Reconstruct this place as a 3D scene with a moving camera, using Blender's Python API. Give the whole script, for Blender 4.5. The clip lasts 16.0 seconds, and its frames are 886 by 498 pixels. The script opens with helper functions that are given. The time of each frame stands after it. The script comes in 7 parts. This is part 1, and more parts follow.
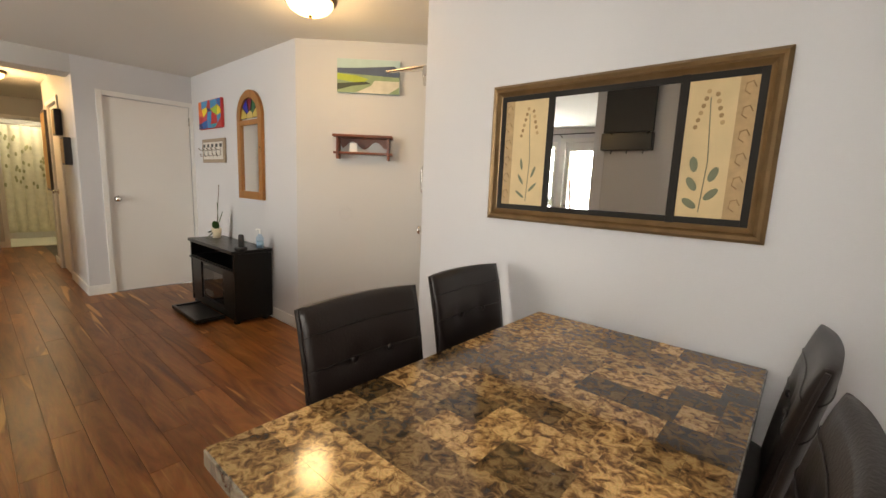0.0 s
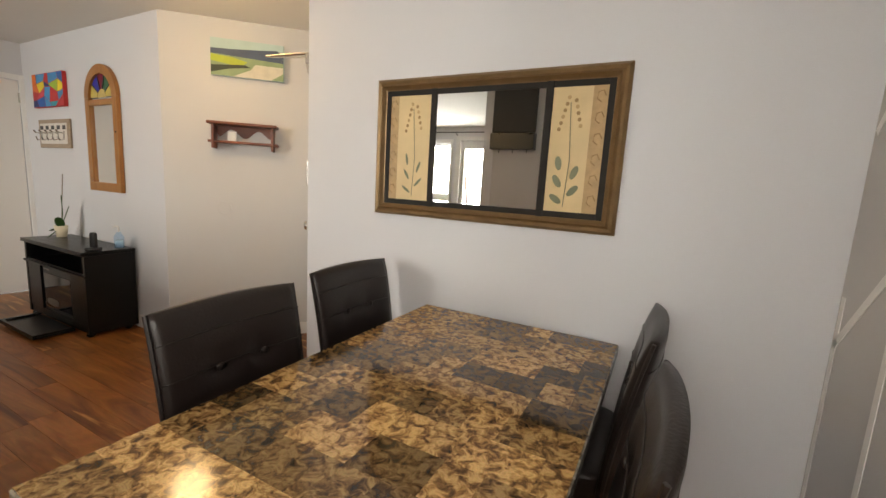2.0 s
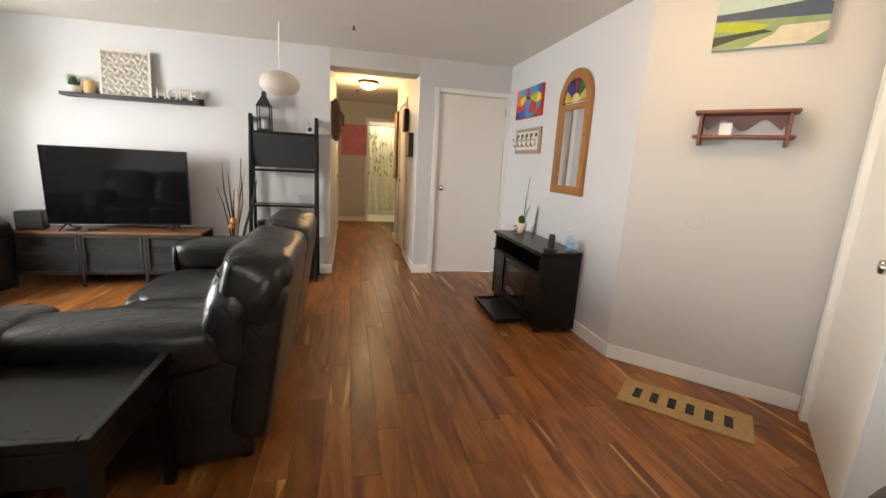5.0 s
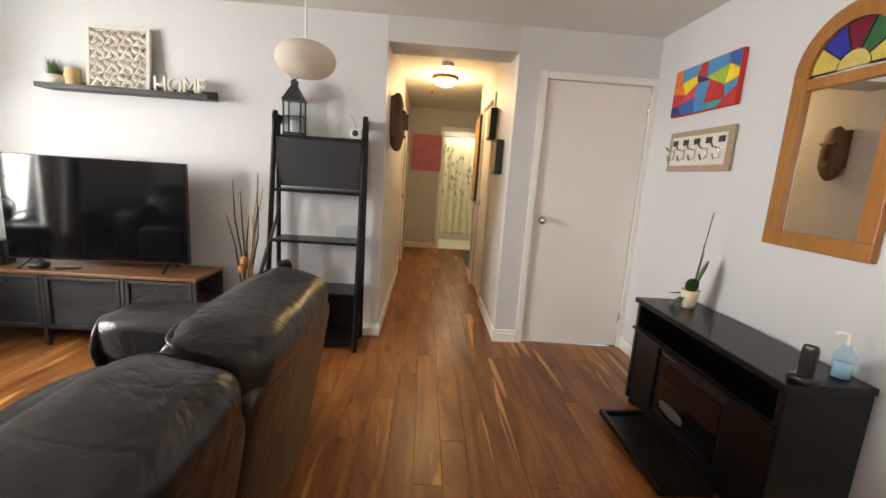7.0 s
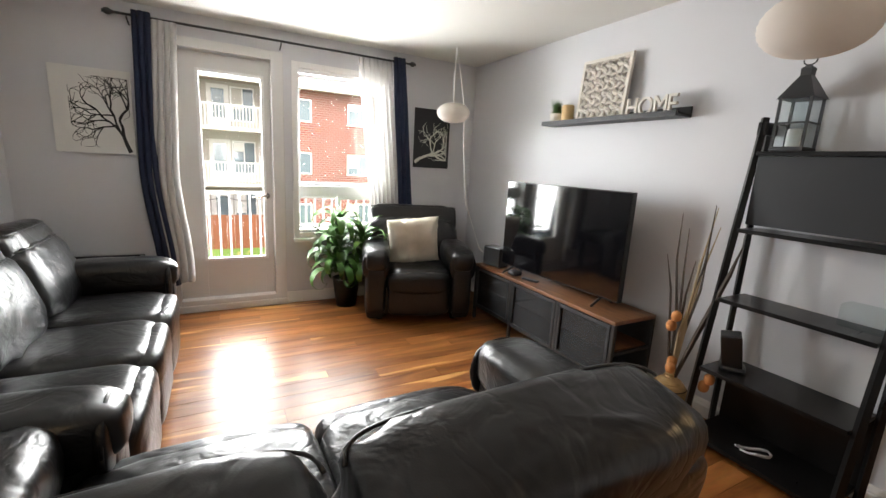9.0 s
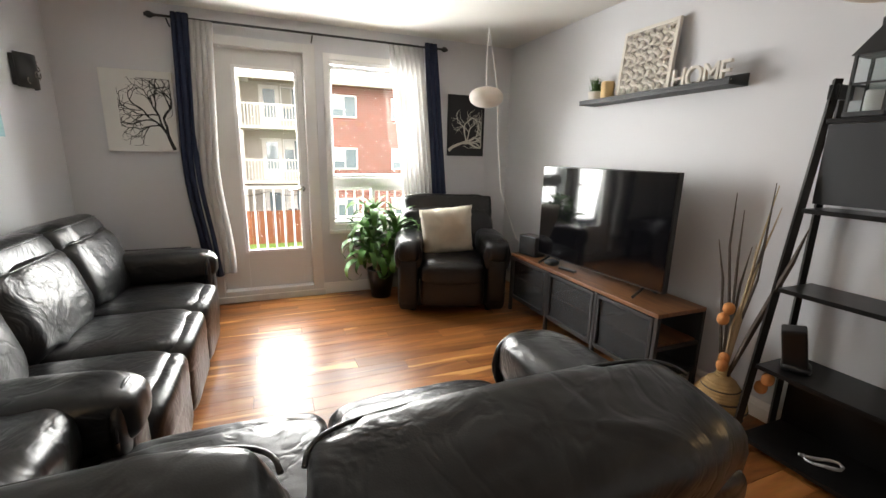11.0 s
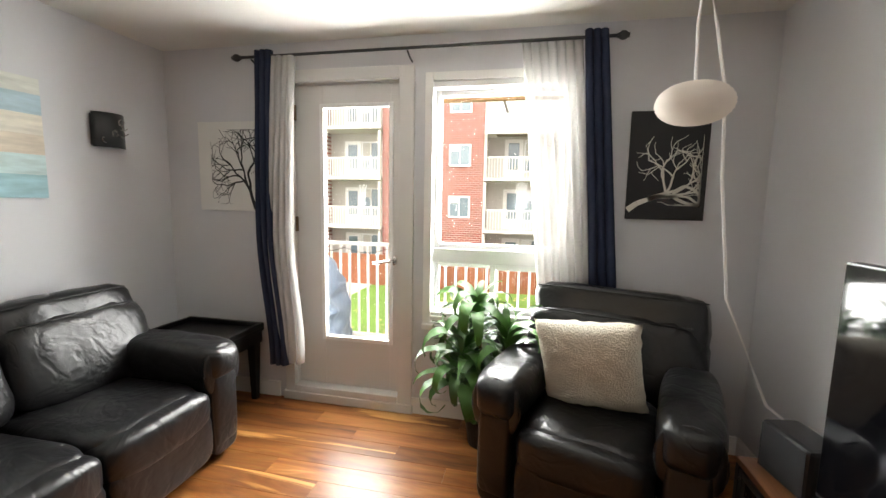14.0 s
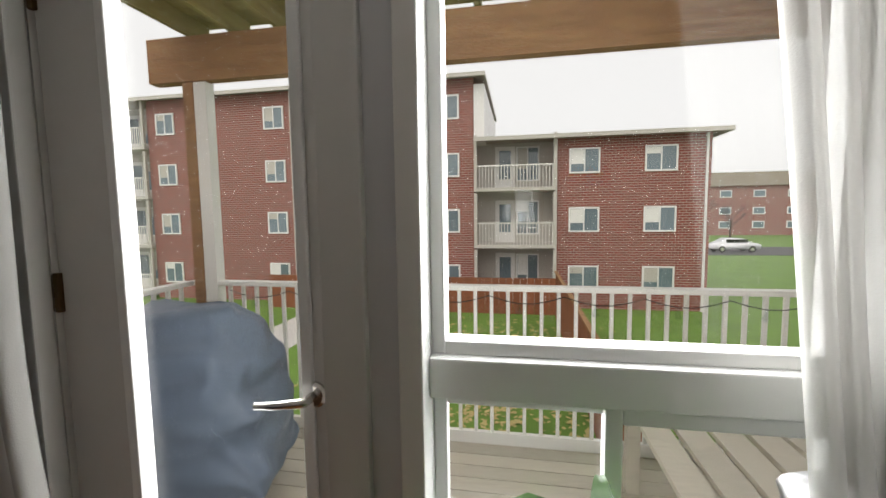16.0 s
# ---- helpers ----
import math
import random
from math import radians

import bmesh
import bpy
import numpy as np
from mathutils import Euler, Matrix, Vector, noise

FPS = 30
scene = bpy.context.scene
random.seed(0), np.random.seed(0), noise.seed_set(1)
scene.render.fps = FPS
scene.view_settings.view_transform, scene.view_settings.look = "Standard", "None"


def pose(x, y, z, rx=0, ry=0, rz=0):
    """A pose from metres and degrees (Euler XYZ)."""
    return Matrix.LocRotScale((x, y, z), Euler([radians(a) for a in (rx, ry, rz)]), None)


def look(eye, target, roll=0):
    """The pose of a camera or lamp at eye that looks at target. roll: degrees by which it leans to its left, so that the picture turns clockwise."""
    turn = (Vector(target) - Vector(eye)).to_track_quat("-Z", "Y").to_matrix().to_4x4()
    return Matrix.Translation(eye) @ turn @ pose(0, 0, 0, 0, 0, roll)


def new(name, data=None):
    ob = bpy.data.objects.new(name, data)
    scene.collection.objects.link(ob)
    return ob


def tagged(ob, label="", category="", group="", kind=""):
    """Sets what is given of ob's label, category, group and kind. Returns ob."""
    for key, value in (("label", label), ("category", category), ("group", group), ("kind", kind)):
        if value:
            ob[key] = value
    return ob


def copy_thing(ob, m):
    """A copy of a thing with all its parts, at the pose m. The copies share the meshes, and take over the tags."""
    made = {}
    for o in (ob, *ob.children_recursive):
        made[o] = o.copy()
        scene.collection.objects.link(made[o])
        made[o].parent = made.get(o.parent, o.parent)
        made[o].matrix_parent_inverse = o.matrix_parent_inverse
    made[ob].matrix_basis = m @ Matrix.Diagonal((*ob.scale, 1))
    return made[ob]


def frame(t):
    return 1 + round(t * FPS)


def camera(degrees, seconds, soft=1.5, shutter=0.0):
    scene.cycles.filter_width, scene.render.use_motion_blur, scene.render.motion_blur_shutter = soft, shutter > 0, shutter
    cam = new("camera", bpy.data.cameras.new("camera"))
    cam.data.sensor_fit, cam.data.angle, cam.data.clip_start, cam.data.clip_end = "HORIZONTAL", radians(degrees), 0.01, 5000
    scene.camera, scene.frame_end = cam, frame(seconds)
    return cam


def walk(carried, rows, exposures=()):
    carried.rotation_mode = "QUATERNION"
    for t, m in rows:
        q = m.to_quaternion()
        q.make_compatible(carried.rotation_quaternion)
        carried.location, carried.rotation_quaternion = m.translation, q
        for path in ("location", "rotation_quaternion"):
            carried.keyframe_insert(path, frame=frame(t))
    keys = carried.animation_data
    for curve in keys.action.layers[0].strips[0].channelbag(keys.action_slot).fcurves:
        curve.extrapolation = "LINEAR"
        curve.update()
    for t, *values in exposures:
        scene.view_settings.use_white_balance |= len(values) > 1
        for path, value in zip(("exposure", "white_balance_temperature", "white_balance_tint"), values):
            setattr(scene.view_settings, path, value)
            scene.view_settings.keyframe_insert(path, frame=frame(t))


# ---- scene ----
cam = camera(93.5, 16.0)
PATH = [
    (0, (0.445, -0.109, 1.291), (-0.852, 1.383, 0.985), 2.4),
    (0.5, (0.467, -0.088, 1.289), (-0.658, 1.537, 0.985), 2.7),
    (1, (0.491, -0.069, 1.287), (-0.492, 1.647, 0.992), 3.1),
    (1.5, (0.506, -0.064, 1.29), (-0.401, 1.693, 0.991), 3.2),
    (2, (0.506, -0.059, 1.29), (-0.413, 1.691, 0.986), 3.3),
    (2.5, (0.454, -0.045, 1.282), (-0.642, 1.598, 0.966), 3.6),
    (3, (0.361, -0.034, 1.276), (-1.049, 1.343, 0.937), 3.9),
    (3.5, (0.266, -0.027, 1.27), (-1.42, 0.984, 0.903), 4.0),
    (4, (0.176, -0.05, 1.269), (-1.658, 0.64, 0.87), 4.0),
    (6.5, (-1.512, -0.101, 1.305), (-3.455, 0.184, 0.925), 3.2),
    (7, (-1.865, 0.042, 1.301), (-3.832, 0.141, 0.948), 3.8),
    (7.5, (-2.174, 0.078, 1.285), (-4.135, -0.11, 0.935), 4.1),
    (8, (-2.408, 0.049, 1.35), (-4.238, -0.663, 0.97), 3.6),
    (8.5, (-2.582, 0.084, 1.355), (-3.985, -1.288, 0.97), 3.3),
    (9, (-2.601, 0.093, 1.357), (-3.536, -1.63, 0.96), 3.2),
    (11.5, (-2.877, 0.047, 1.318), (-3.605, -1.763, 0.877), 1.2),
    (12, (-3.148, -0.14, 1.33), (-3.926, -1.927, 0.878), 0.9),
    (12.5, (-3.448, -0.302, 1.323), (-3.966, -2.193, 0.93), 1.5),
    (13, (-3.658, -0.521, 1.358), (-3.803, -2.486, 1.012), 3.0),
    (13.5, (-3.785, -0.946, 1.391), (-3.713, -2.927, 1.126), 4.7),
    (14, (-3.849, -1.366, 1.404), (-3.433, -3.308, 1.167), 1.1),
    (14.5, (-3.791, -1.793, 1.396), (-3.213, -3.695, 1.171), 0.3),
    (15, (-3.646, -2.219, 1.429), (-3.144, -4.143, 1.216), -0.7),
    (15.5, (-3.541, -2.674, 1.398), (-3.052, -4.607, 1.253), -0.8),
    (16, (-3.427, -3.076, 1.406), (-3.065, -5.036, 1.234), -0.8),
]
EXPO = [(0, 0.18, 7800, 10), (3, 0.18, 7600, 10), (4, 0.42, 7300, 10), (7, 0.55, 7400, 10), (8.2, 0.35, 7200, 10), (9, 0.2, 6900, 10), (12, 0.05, 7200, 10), (14, 0.1, 7100, 10), (15, -0.4, 7100, 10), (15.5, -0.95, 7100, 10), (16, -1.8, 7000, 10)]
SKY, SUN, DAY, LAMP_GLOW, WARM = 1.0, 0.6, 172.0, 5.0, 9.5
walk(cam, [(t, look(eye, target, roll)) for t, eye, target, roll in PATH], EXPO)

# ---- world, sun, large lights ----
world = bpy.data.worlds.new("world")
scene.world = world
world.use_nodes = True
wn = world.node_tree
sky = wn.nodes.new("ShaderNodeTexSky")
sky.sky_type, sky.sun_disc = "NISHITA", False
sky.sun_elevation, sky.sun_rotation = radians(48), radians(20)
sky.dust_density, sky.air_density = 7.0, 0.7
haze = wn.nodes.new("ShaderNodeHueSaturation")
haze.inputs["Saturation"].default_value, haze.inputs["Value"].default_value = 0.3, 1.25
wn.links.new(sky.outputs[0], haze.inputs["Color"])
# an even layer of bright cloud over most of the sky
cloud = wn.nodes.new("ShaderNodeMix")
cloud.data_type = "RGBA"
cloud.inputs["Factor"].default_value, cloud.inputs["B"].default_value = 0.85, (3.3, 3.4, 3.55, 1)
wn.links.new(haze.outputs[0], cloud.inputs["A"]), wn.links.new(cloud.outputs["Result"], wn.nodes["Background"].inputs[0])
wn.nodes["Background"].inputs[1].default_value = SKY


def lamp(name, kind, matrix, power, color, size=0.1, size_y=None, angle=None):
    data = bpy.data.lights.new(name, kind)
    data.energy, data.color = power, color
    if kind == "AREA":
        data.shape, data.size, data.size_y = "RECTANGLE", size, size_y or size
    elif kind == "POINT":
        data.shadow_soft_size = size
    if angle is not None:
        data.angle = radians(angle)
    ob = new(name, data)
    ob.matrix_world = matrix
    return ob


lamp("sun", "SUN", look((0, 0, 10), (-2.5, -6.0, 3.5)), SUN, (1.0, 0.95, 0.88), angle=12)
# the sky's light in the door's glass and in the window
lamp("door_sky_light", "AREA", look((-2.6, -4.3, 1.45), (-3.3, 0, 0.7)), DAY * 1.3, (0.9, 0.95, 1.0), 1.0, 2.0)
lamp("window_sky_light", "AREA", look((-3.65, -4.34, 1.6), (-4.2, 0, 0.7)), DAY * 1.3, (0.9, 0.95, 1.0), 1.05, 1.8)
# fill lamp added to brighten the dining side, set before an opaque pane
lamp("dining_fill_light", "AREA", look((0.4, -0.98, 1.5), (-0.1, 3.0, 0.9)), DAY * 0.17, (0.92, 0.95, 1.0), 0.8, 1.0)
lamp("bathroom_light", "POINT", pose(-9.8, 0.75, 2.15), 20, (1.0, 0.9, 0.7), 0.3)


# ---- materials ----
def mat(name, color, rough=0.5, metal=0.0, vary=0.12, scale=6.0, bump=0.05, fine=90.0, spec=0.5, coat=0.0, trans=0.0, rnd=0.0, stretch=(1, 1, 1)):
    m = bpy.data.materials.new(name)
    m.use_nodes = True
    n, l = m.node_tree.nodes, m.node_tree.links
    b = n["Principled BSDF"]
    b.inputs["Roughness"].default_value, b.inputs["Metallic"].default_value = rough, metal
    b.inputs["Specular IOR Level"].default_value, b.inputs["Coat Weight"].default_value = spec, coat
    b.inputs["Coat Roughness"].default_value = 0.06
    b.inputs["Transmission Weight"].default_value = trans
    b.inputs["Base Color"].default_value = (*color, 1)
    tc, mp = n.new("ShaderNodeTexCoord"), n.new("ShaderNodeMapping")
    mp.inputs["Scale"].default_value = stretch
    l.new(tc.outputs["Object"], mp.inputs[0])
    a, f = n.new("ShaderNodeTexNoise"), n.new("ShaderNodeTexNoise")
    a.inputs["Scale"].default_value, a.inputs["Detail"].default_value = scale, 4
    f.inputs["Scale"].default_value, f.inputs["Detail"].default_value = fine, 3
    l.new(mp.outputs[0], a.inputs[0]), l.new(mp.outputs[0], f.inputs[0])
    if vary:
        mixed = n.new("ShaderNodeMix")
        mixed.data_type, mixed.blend_type = "RGBA", "MIX"
        mixed.inputs["A"].default_value = (*[max(0, c * (1 - vary)) for c in color], 1)
        mixed.inputs["B"].default_value = (*[min(1, c * (1 + vary)) for c in color], 1)
        l.new(a.outputs["Fac"], mixed.inputs["Factor"])
        out = mixed.outputs["Result"]
        if rnd:
            hsv, oi, mr = n.new("ShaderNodeHueSaturation"), n.new("ShaderNodeObjectInfo"), n.new("ShaderNodeMapRange")
            mr.inputs["To Min"].default_value, mr.inputs["To Max"].default_value = 1 - rnd, 1 + rnd
            l.new(oi.outputs["Random"], mr.inputs["Value"]), l.new(mr.outputs[0], hsv.inputs["Value"])
            l.new(out, hsv.inputs["Color"])
            out = hsv.outputs[0]
        l.new(out, b.inputs["Base Color"])
        rr = n.new("ShaderNodeMapRange")
        rr.inputs["To Min"].default_value, rr.inputs["To Max"].default_value = rough * 0.8, min(1, rough * 1.2)
        l.new(a.outputs["Fac"], rr.inputs["Value"]), l.new(rr.outputs[0], b.inputs["Roughness"])
    if bump:
        bp = n.new("ShaderNodeBump")
        bp.inputs["Strength"].default_value, bp.inputs["Distance"].default_value = bump, 0.01
        l.new(f.outputs["Fac"], bp.inputs["Height"]), l.new(bp.outputs[0], b.inputs["Normal"])
    return m


def grain(name, stops, stretch, scale=3.0, rough=0.3, coat=0.0, bump=0.04, piece=True, tone=0.25, coat_rough=0.1, distort=1.0):
    """Wood or stone: a ramp over stretched noise, its place and tone set by each piece's random number."""
    m = bpy.data.materials.new(name)
    m.use_nodes = True
    n, l = m.node_tree.nodes, m.node_tree.links
    b = n["Principled BSDF"]
    b.inputs["Roughness"].default_value, b.inputs["Coat Weight"].default_value, b.inputs["Coat Roughness"].default_value = rough, coat, coat_rough
    tc, mp, oi = n.new("ShaderNodeTexCoord"), n.new("ShaderNodeMapping"), n.new("ShaderNodeObjectInfo")
    mp.inputs["Scale"].default_value = stretch
    l.new(tc.outputs["Object"], mp.inputs[0])
    shift, add = n.new("ShaderNodeMath"), n.new("ShaderNodeVectorMath")
    shift.operation, shift.inputs[1].default_value = "MULTIPLY", 57.0
    l.new(oi.outputs["Random"], shift.inputs[0])
    l.new(mp.outputs[0], add.inputs[0]), l.new(shift.outputs[0], add.inputs[1])
    a, f = n.new("ShaderNodeTexNoise"), n.new("ShaderNodeTexNoise")
    a.inputs["Scale"].default_value, a.inputs["Detail"].default_value, a.inputs["Distortion"].default_value = scale, 6, distort
    a.inputs["Roughness"].default_value = 0.62
    f.inputs["Scale"].default_value, f.inputs["Detail"].default_value = scale * 9, 4
    l.new(add.outputs[0], a.inputs[0]), l.new(add.outputs[0], f.inputs[0])
    ramp = n.new("ShaderNodeValToRGB")
    e = ramp.color_ramp.elements
    e[0].position, e[0].color = stops[0][0], (*stops[0][1], 1)
    e[1].position, e[1].color = stops[-1][0], (*stops[-1][1], 1)
    for p, c in stops[1:-1]:
        e.new(p).color = (*c, 1)
    l.new(a.outputs["Fac"], ramp.inputs[0])
    hsv, mr = n.new("ShaderNodeHueSaturation"), n.new("ShaderNodeMapRange")
    mr.inputs["To Min"].default_value, mr.inputs["To Max"].default_value = 1 - tone, 1 + tone
    sh2 = n.new("ShaderNodeMath")
    sh2.operation, sh2.inputs[1].default_value = "MULTIPLY", 7.31
    fr = n.new("ShaderNodeMath")
    fr.operation = "FRACT"
    l.new(oi.outputs["Random"], sh2.inputs[0]), l.new(sh2.outputs[0], fr.inputs[0]), l.new(fr.outputs[0], mr.inputs["Value"])
    l.new(mr.outputs[0], hsv.inputs["Value"])
    fine = n.new("ShaderNodeMix")
    fine.data_type, fine.blend_type = "RGBA", "MULTIPLY"
    fine.inputs["Factor"].default_value = 0.35
    l.new(ramp.outputs[0], fine.inputs["A"]), l.new(f.outputs["Color"], fine.inputs["B"])
    l.new(fine.outputs["Result"], hsv.inputs["Color"]), l.new(hsv.outputs[0], b.inputs["Base Color"])
    bp = n.new("ShaderNodeBump")
    bp.inputs["Strength"].default_value, bp.inputs["Distance"].default_value = bump, 0.004
    l.new(f.outputs["Fac"], bp.inputs["Height"]), l.new(bp.outputs[0], b.inputs["Normal"])
    return m


def glow(name, color, strength):
    m = bpy.data.materials.new(name)
    m.use_nodes = True
    b = m.node_tree.nodes["Principled BSDF"]
    b.inputs["Base Color"].default_value = (*color, 1)
    b.inputs["Emission Color"].default_value, b.inputs["Emission Strength"].default_value = (*color, 1), strength
    return m


def clear(name, tint=(1, 1, 1), rough=0.0, share=0.035):
    m = bpy.data.materials.new(name)
    m.use_nodes = True
    n, l = m.node_tree.nodes, m.node_tree.links
    t, g, x = n.new("ShaderNodeBsdfTransparent"), n.new("ShaderNodeBsdfGlossy"), n.new("ShaderNodeMixShader")
    t.inputs[0].default_value, g.inputs["Roughness"].default_value = (*tint, 1), rough
    x.inputs[0].default_value = share
    l.new(t.outputs[0], x.inputs[1]), l.new(g.outputs[0], x.inputs[2])
    l.new(x.outputs[0], n["Material Output"].inputs[0])
    return m


def cloth(name, color, see=0.0, through_light=0.5):
    m = mat(name, color, 0.9, vary=0.06, scale=12, bump=0.15, fine=260)
    n, l = m.node_tree.nodes, m.node_tree.links
    b = n["Principled BSDF"]
    tr, x = n.new("ShaderNodeBsdfTranslucent"), n.new("ShaderNodeMixShader")
    tr.inputs[0].default_value, x.inputs[0].default_value = (*color, 1), through_light
    l.new(b.outputs[0], x.inputs[1]), l.new(tr.outputs[0], x.inputs[2])
    last = x
    if see:
        tp, y = n.new("ShaderNodeBsdfTransparent"), n.new("ShaderNodeMixShader")
        y.inputs[0].default_value = see
        l.new(x.outputs[0], y.inputs[1]), l.new(tp.outputs[0], y.inputs[2])
        last = y
    l.new(last.outputs[0], n["Material Output"].inputs[0])
    return m


def brickwork(name):
    m = mat(name, (0.2, 0.045, 0.03), 0.9, bump=0)
    n, l = m.node_tree.nodes, m.node_tree.links
    tc, mp, bt, nz = n.new("ShaderNodeTexCoord"), n.new("ShaderNodeMapping"), n.new("ShaderNodeTexBrick"), n.new("ShaderNodeTexNoise")
    mp.inputs["Rotation"].default_value = (radians(90), 0, 0)
    l.new(tc.outputs["Object"], mp.inputs[0]), l.new(mp.outputs[0], bt.inputs[0])
    bt.inputs["Scale"].default_value = 1.0
    bt.inputs["Brick Width"].default_value, bt.inputs["Row Height"].default_value, bt.inputs["Mortar Size"].default_value = 0.26, 0.11, 0.014
    bt.inputs["Color1"].default_value, bt.inputs["Color2"].default_value = (0.27, 0.058, 0.042, 1), (0.18, 0.042, 0.03, 1)
    bt.inputs["Mortar"].default_value = (0.42, 0.34, 0.3, 1)
    l.new(bt.outputs[0], n["Principled BSDF"].inputs["Base Color"])
    return m


def leather(name, color):
    """Smooth hide: a fine pebble, and soft crease lines where the folds of a warped noise cross its middle."""
    m = mat(name, color, 0.31, vary=0.3, scale=5, bump=0, spec=0.5)
    n, l = m.node_tree.nodes, m.node_tree.links
    tc, wv, peb, fold = n.new("ShaderNodeTexCoord"), n.new("ShaderNodeTexNoise"), n.new("ShaderNodeTexVoronoi"), n.new("ShaderNodeTexNoise")
    wv.inputs["Scale"].default_value, wv.inputs["Detail"].default_value, wv.inputs["Distortion"].default_value = 4.5, 3, 1.6
    fold.inputs["Scale"].default_value, fold.inputs["Detail"].default_value = 9.0, 2
    peb.inputs["Scale"].default_value = 320
    for q in (wv, peb, fold):
        l.new(tc.outputs["Object"], q.inputs["Vector"])
    sub, ab, mr = n.new("ShaderNodeMath"), n.new("ShaderNodeMath"), n.new("ShaderNodeMapRange")
    sub.operation, sub.inputs[1].default_value, ab.operation = "SUBTRACT", 0.5, "ABSOLUTE"
    mr.interpolation_type = "SMOOTHSTEP"
    mr.inputs["From Max"].default_value = 0.09
    l.new(wv.outputs["Fac"], sub.inputs[0]), l.new(sub.outputs[0], ab.inputs[0]), l.new(ab.outputs[0], mr.inputs["Value"])
    b1, b2, b3 = n.new("ShaderNodeBump"), n.new("ShaderNodeBump"), n.new("ShaderNodeBump")
    for b, st, di, src in ((b1, 0.14, 0.01, mr.outputs[0]), (b2, 0.22, 0.03, fold.outputs["Fac"]), (b3, 0.12, 0.001, peb.outputs["Distance"])):
        b.inputs["Strength"].default_value, b.inputs["Distance"].default_value = st, di
        l.new(src, b.inputs["Height"])
    l.new(b1.outputs[0], b2.inputs["Normal"]), l.new(b2.outputs[0], b3.inputs["Normal"])
    l.new(b3.outputs[0], n["Principled BSDF"].inputs["Normal"])
    return m


def wire_mesh(name, color):
    """Fine woven wire: more wire than hole."""
    m = mat(name, color, 0.5, vary=0.3, scale=300, bump=0.6, fine=420)
    n, l = m.node_tree.nodes, m.node_tree.links
    t, x = n.new("ShaderNodeBsdfTransparent"), n.new("ShaderNodeMixShader")
    x.inputs[0].default_value = 0.36
    l.new(n["Principled BSDF"].outputs[0], x.inputs[1]), l.new(t.outputs[0], x.inputs[2])
    l.new(x.outputs[0], n["Material Output"].inputs[0])
    return m


def acacia(name):
    """Figured planks: broad heartwood figure, dark bands and thin pale sapwood streaks, shifted on each plank."""
    m = grain(name, [(0.3, (0.13, 0.038, 0.012)), (0.42, (0.225, 0.077, 0.021)), (0.55, (0.32, 0.12, 0.034)), (0.7, (0.43, 0.178, 0.056))], (0.8, 5.5, 1), 1.5, 0.34, 0.02, 0.02, tone=0.26, coat_rough=0.22, distort=1.2)
    n, l = m.node_tree.nodes, m.node_tree.links
    b = n["Principled BSDF"]
    base = b.inputs["Base Color"].links[0].from_socket
    b.inputs["Specular IOR Level"].default_value = 0.34
    tc, mp, oi, mu, add = n.new("ShaderNodeTexCoord"), n.new("ShaderNodeMapping"), n.new("ShaderNodeObjectInfo"), n.new("ShaderNodeMath"), n.new("ShaderNodeVectorMath")
    mp.inputs["Scale"].default_value = (0.55, 6.5, 1)
    mu.operation, mu.inputs[1].default_value = "MULTIPLY", 91.0
    l.new(tc.outputs["Object"], mp.inputs[0]), l.new(oi.outputs["Random"], mu.inputs[0])
    l.new(mp.outputs[0], add.inputs[0]), l.new(mu.outputs[0], add.inputs[1])
    last = base
    for scale, lo, hi, color, amount, mode in ((0.9, 0.63, 0.675, (0.62, 0.32, 0.11), 0.8, "MIX"), (1.3, 0.33, 0.25, (0.06, 0.02, 0.008), 0.6, "MIX")):
        nz, mr, ml, mx = n.new("ShaderNodeTexNoise"), n.new("ShaderNodeMapRange"), n.new("ShaderNodeMath"), n.new("ShaderNodeMix")
        nz.inputs["Scale"].default_value, nz.inputs["Detail"].default_value, nz.inputs["Distortion"].default_value = scale, 5, 1.3
        mr.inputs["From Min"].default_value, mr.inputs["From Max"].default_value = lo, hi
        ml.operation, ml.inputs[1].default_value = "MULTIPLY", amount
        mx.data_type, mx.blend_type = "RGBA", mode
        mx.inputs["B"].default_value = (*color, 1)
        l.new(add.outputs[0], nz.inputs["Vector"]), l.new(nz.outputs["Fac"], mr.inputs["Value"]), l.new(mr.outputs[0], ml.inputs[0])
        l.new(ml.outputs[0], mx.inputs["Factor"]), l.new(last, mx.inputs["A"])
        last = mx.outputs["Result"]
    l.new(last, b.inputs["Base Color"])
    return m


WALL = mat("grey wall paint", (0.60, 0.60, 0.62), 0.55, vary=0.03, scale=2, bump=0.06, fine=160)
WALLG = mat("warm grey wall paint", (0.54, 0.53, 0.52), 0.55, vary=0.03, scale=2, bump=0.06, fine=160)
CEIL = mat("ceiling paint", (0.72, 0.70, 0.66), 0.8, vary=0.03, scale=2, bump=0.15, fine=120)
WHITE = mat("white trim paint", (0.78, 0.77, 0.75), 0.35, vary=0.03, scale=4, bump=0.02)
DOOR = mat("off-white door paint", (0.78, 0.76, 0.73), 0.4, vary=0.03, scale=3, bump=0.02)
PDOOR = mat("white steel door paint", (0.66, 0.65, 0.63), 0.4, vary=0.03, scale=3, bump=0.02)
VINYL = mat("white vinyl", (0.8, 0.8, 0.79), 0.3, vary=0.02, bump=0)
LEATHER = leather("black leather", (0.009, 0.009, 0.010))
BROWNL = mat("dark brown leatherette", (0.013, 0.008, 0.007), 0.36, vary=0.25, scale=7, bump=0.12, fine=130)
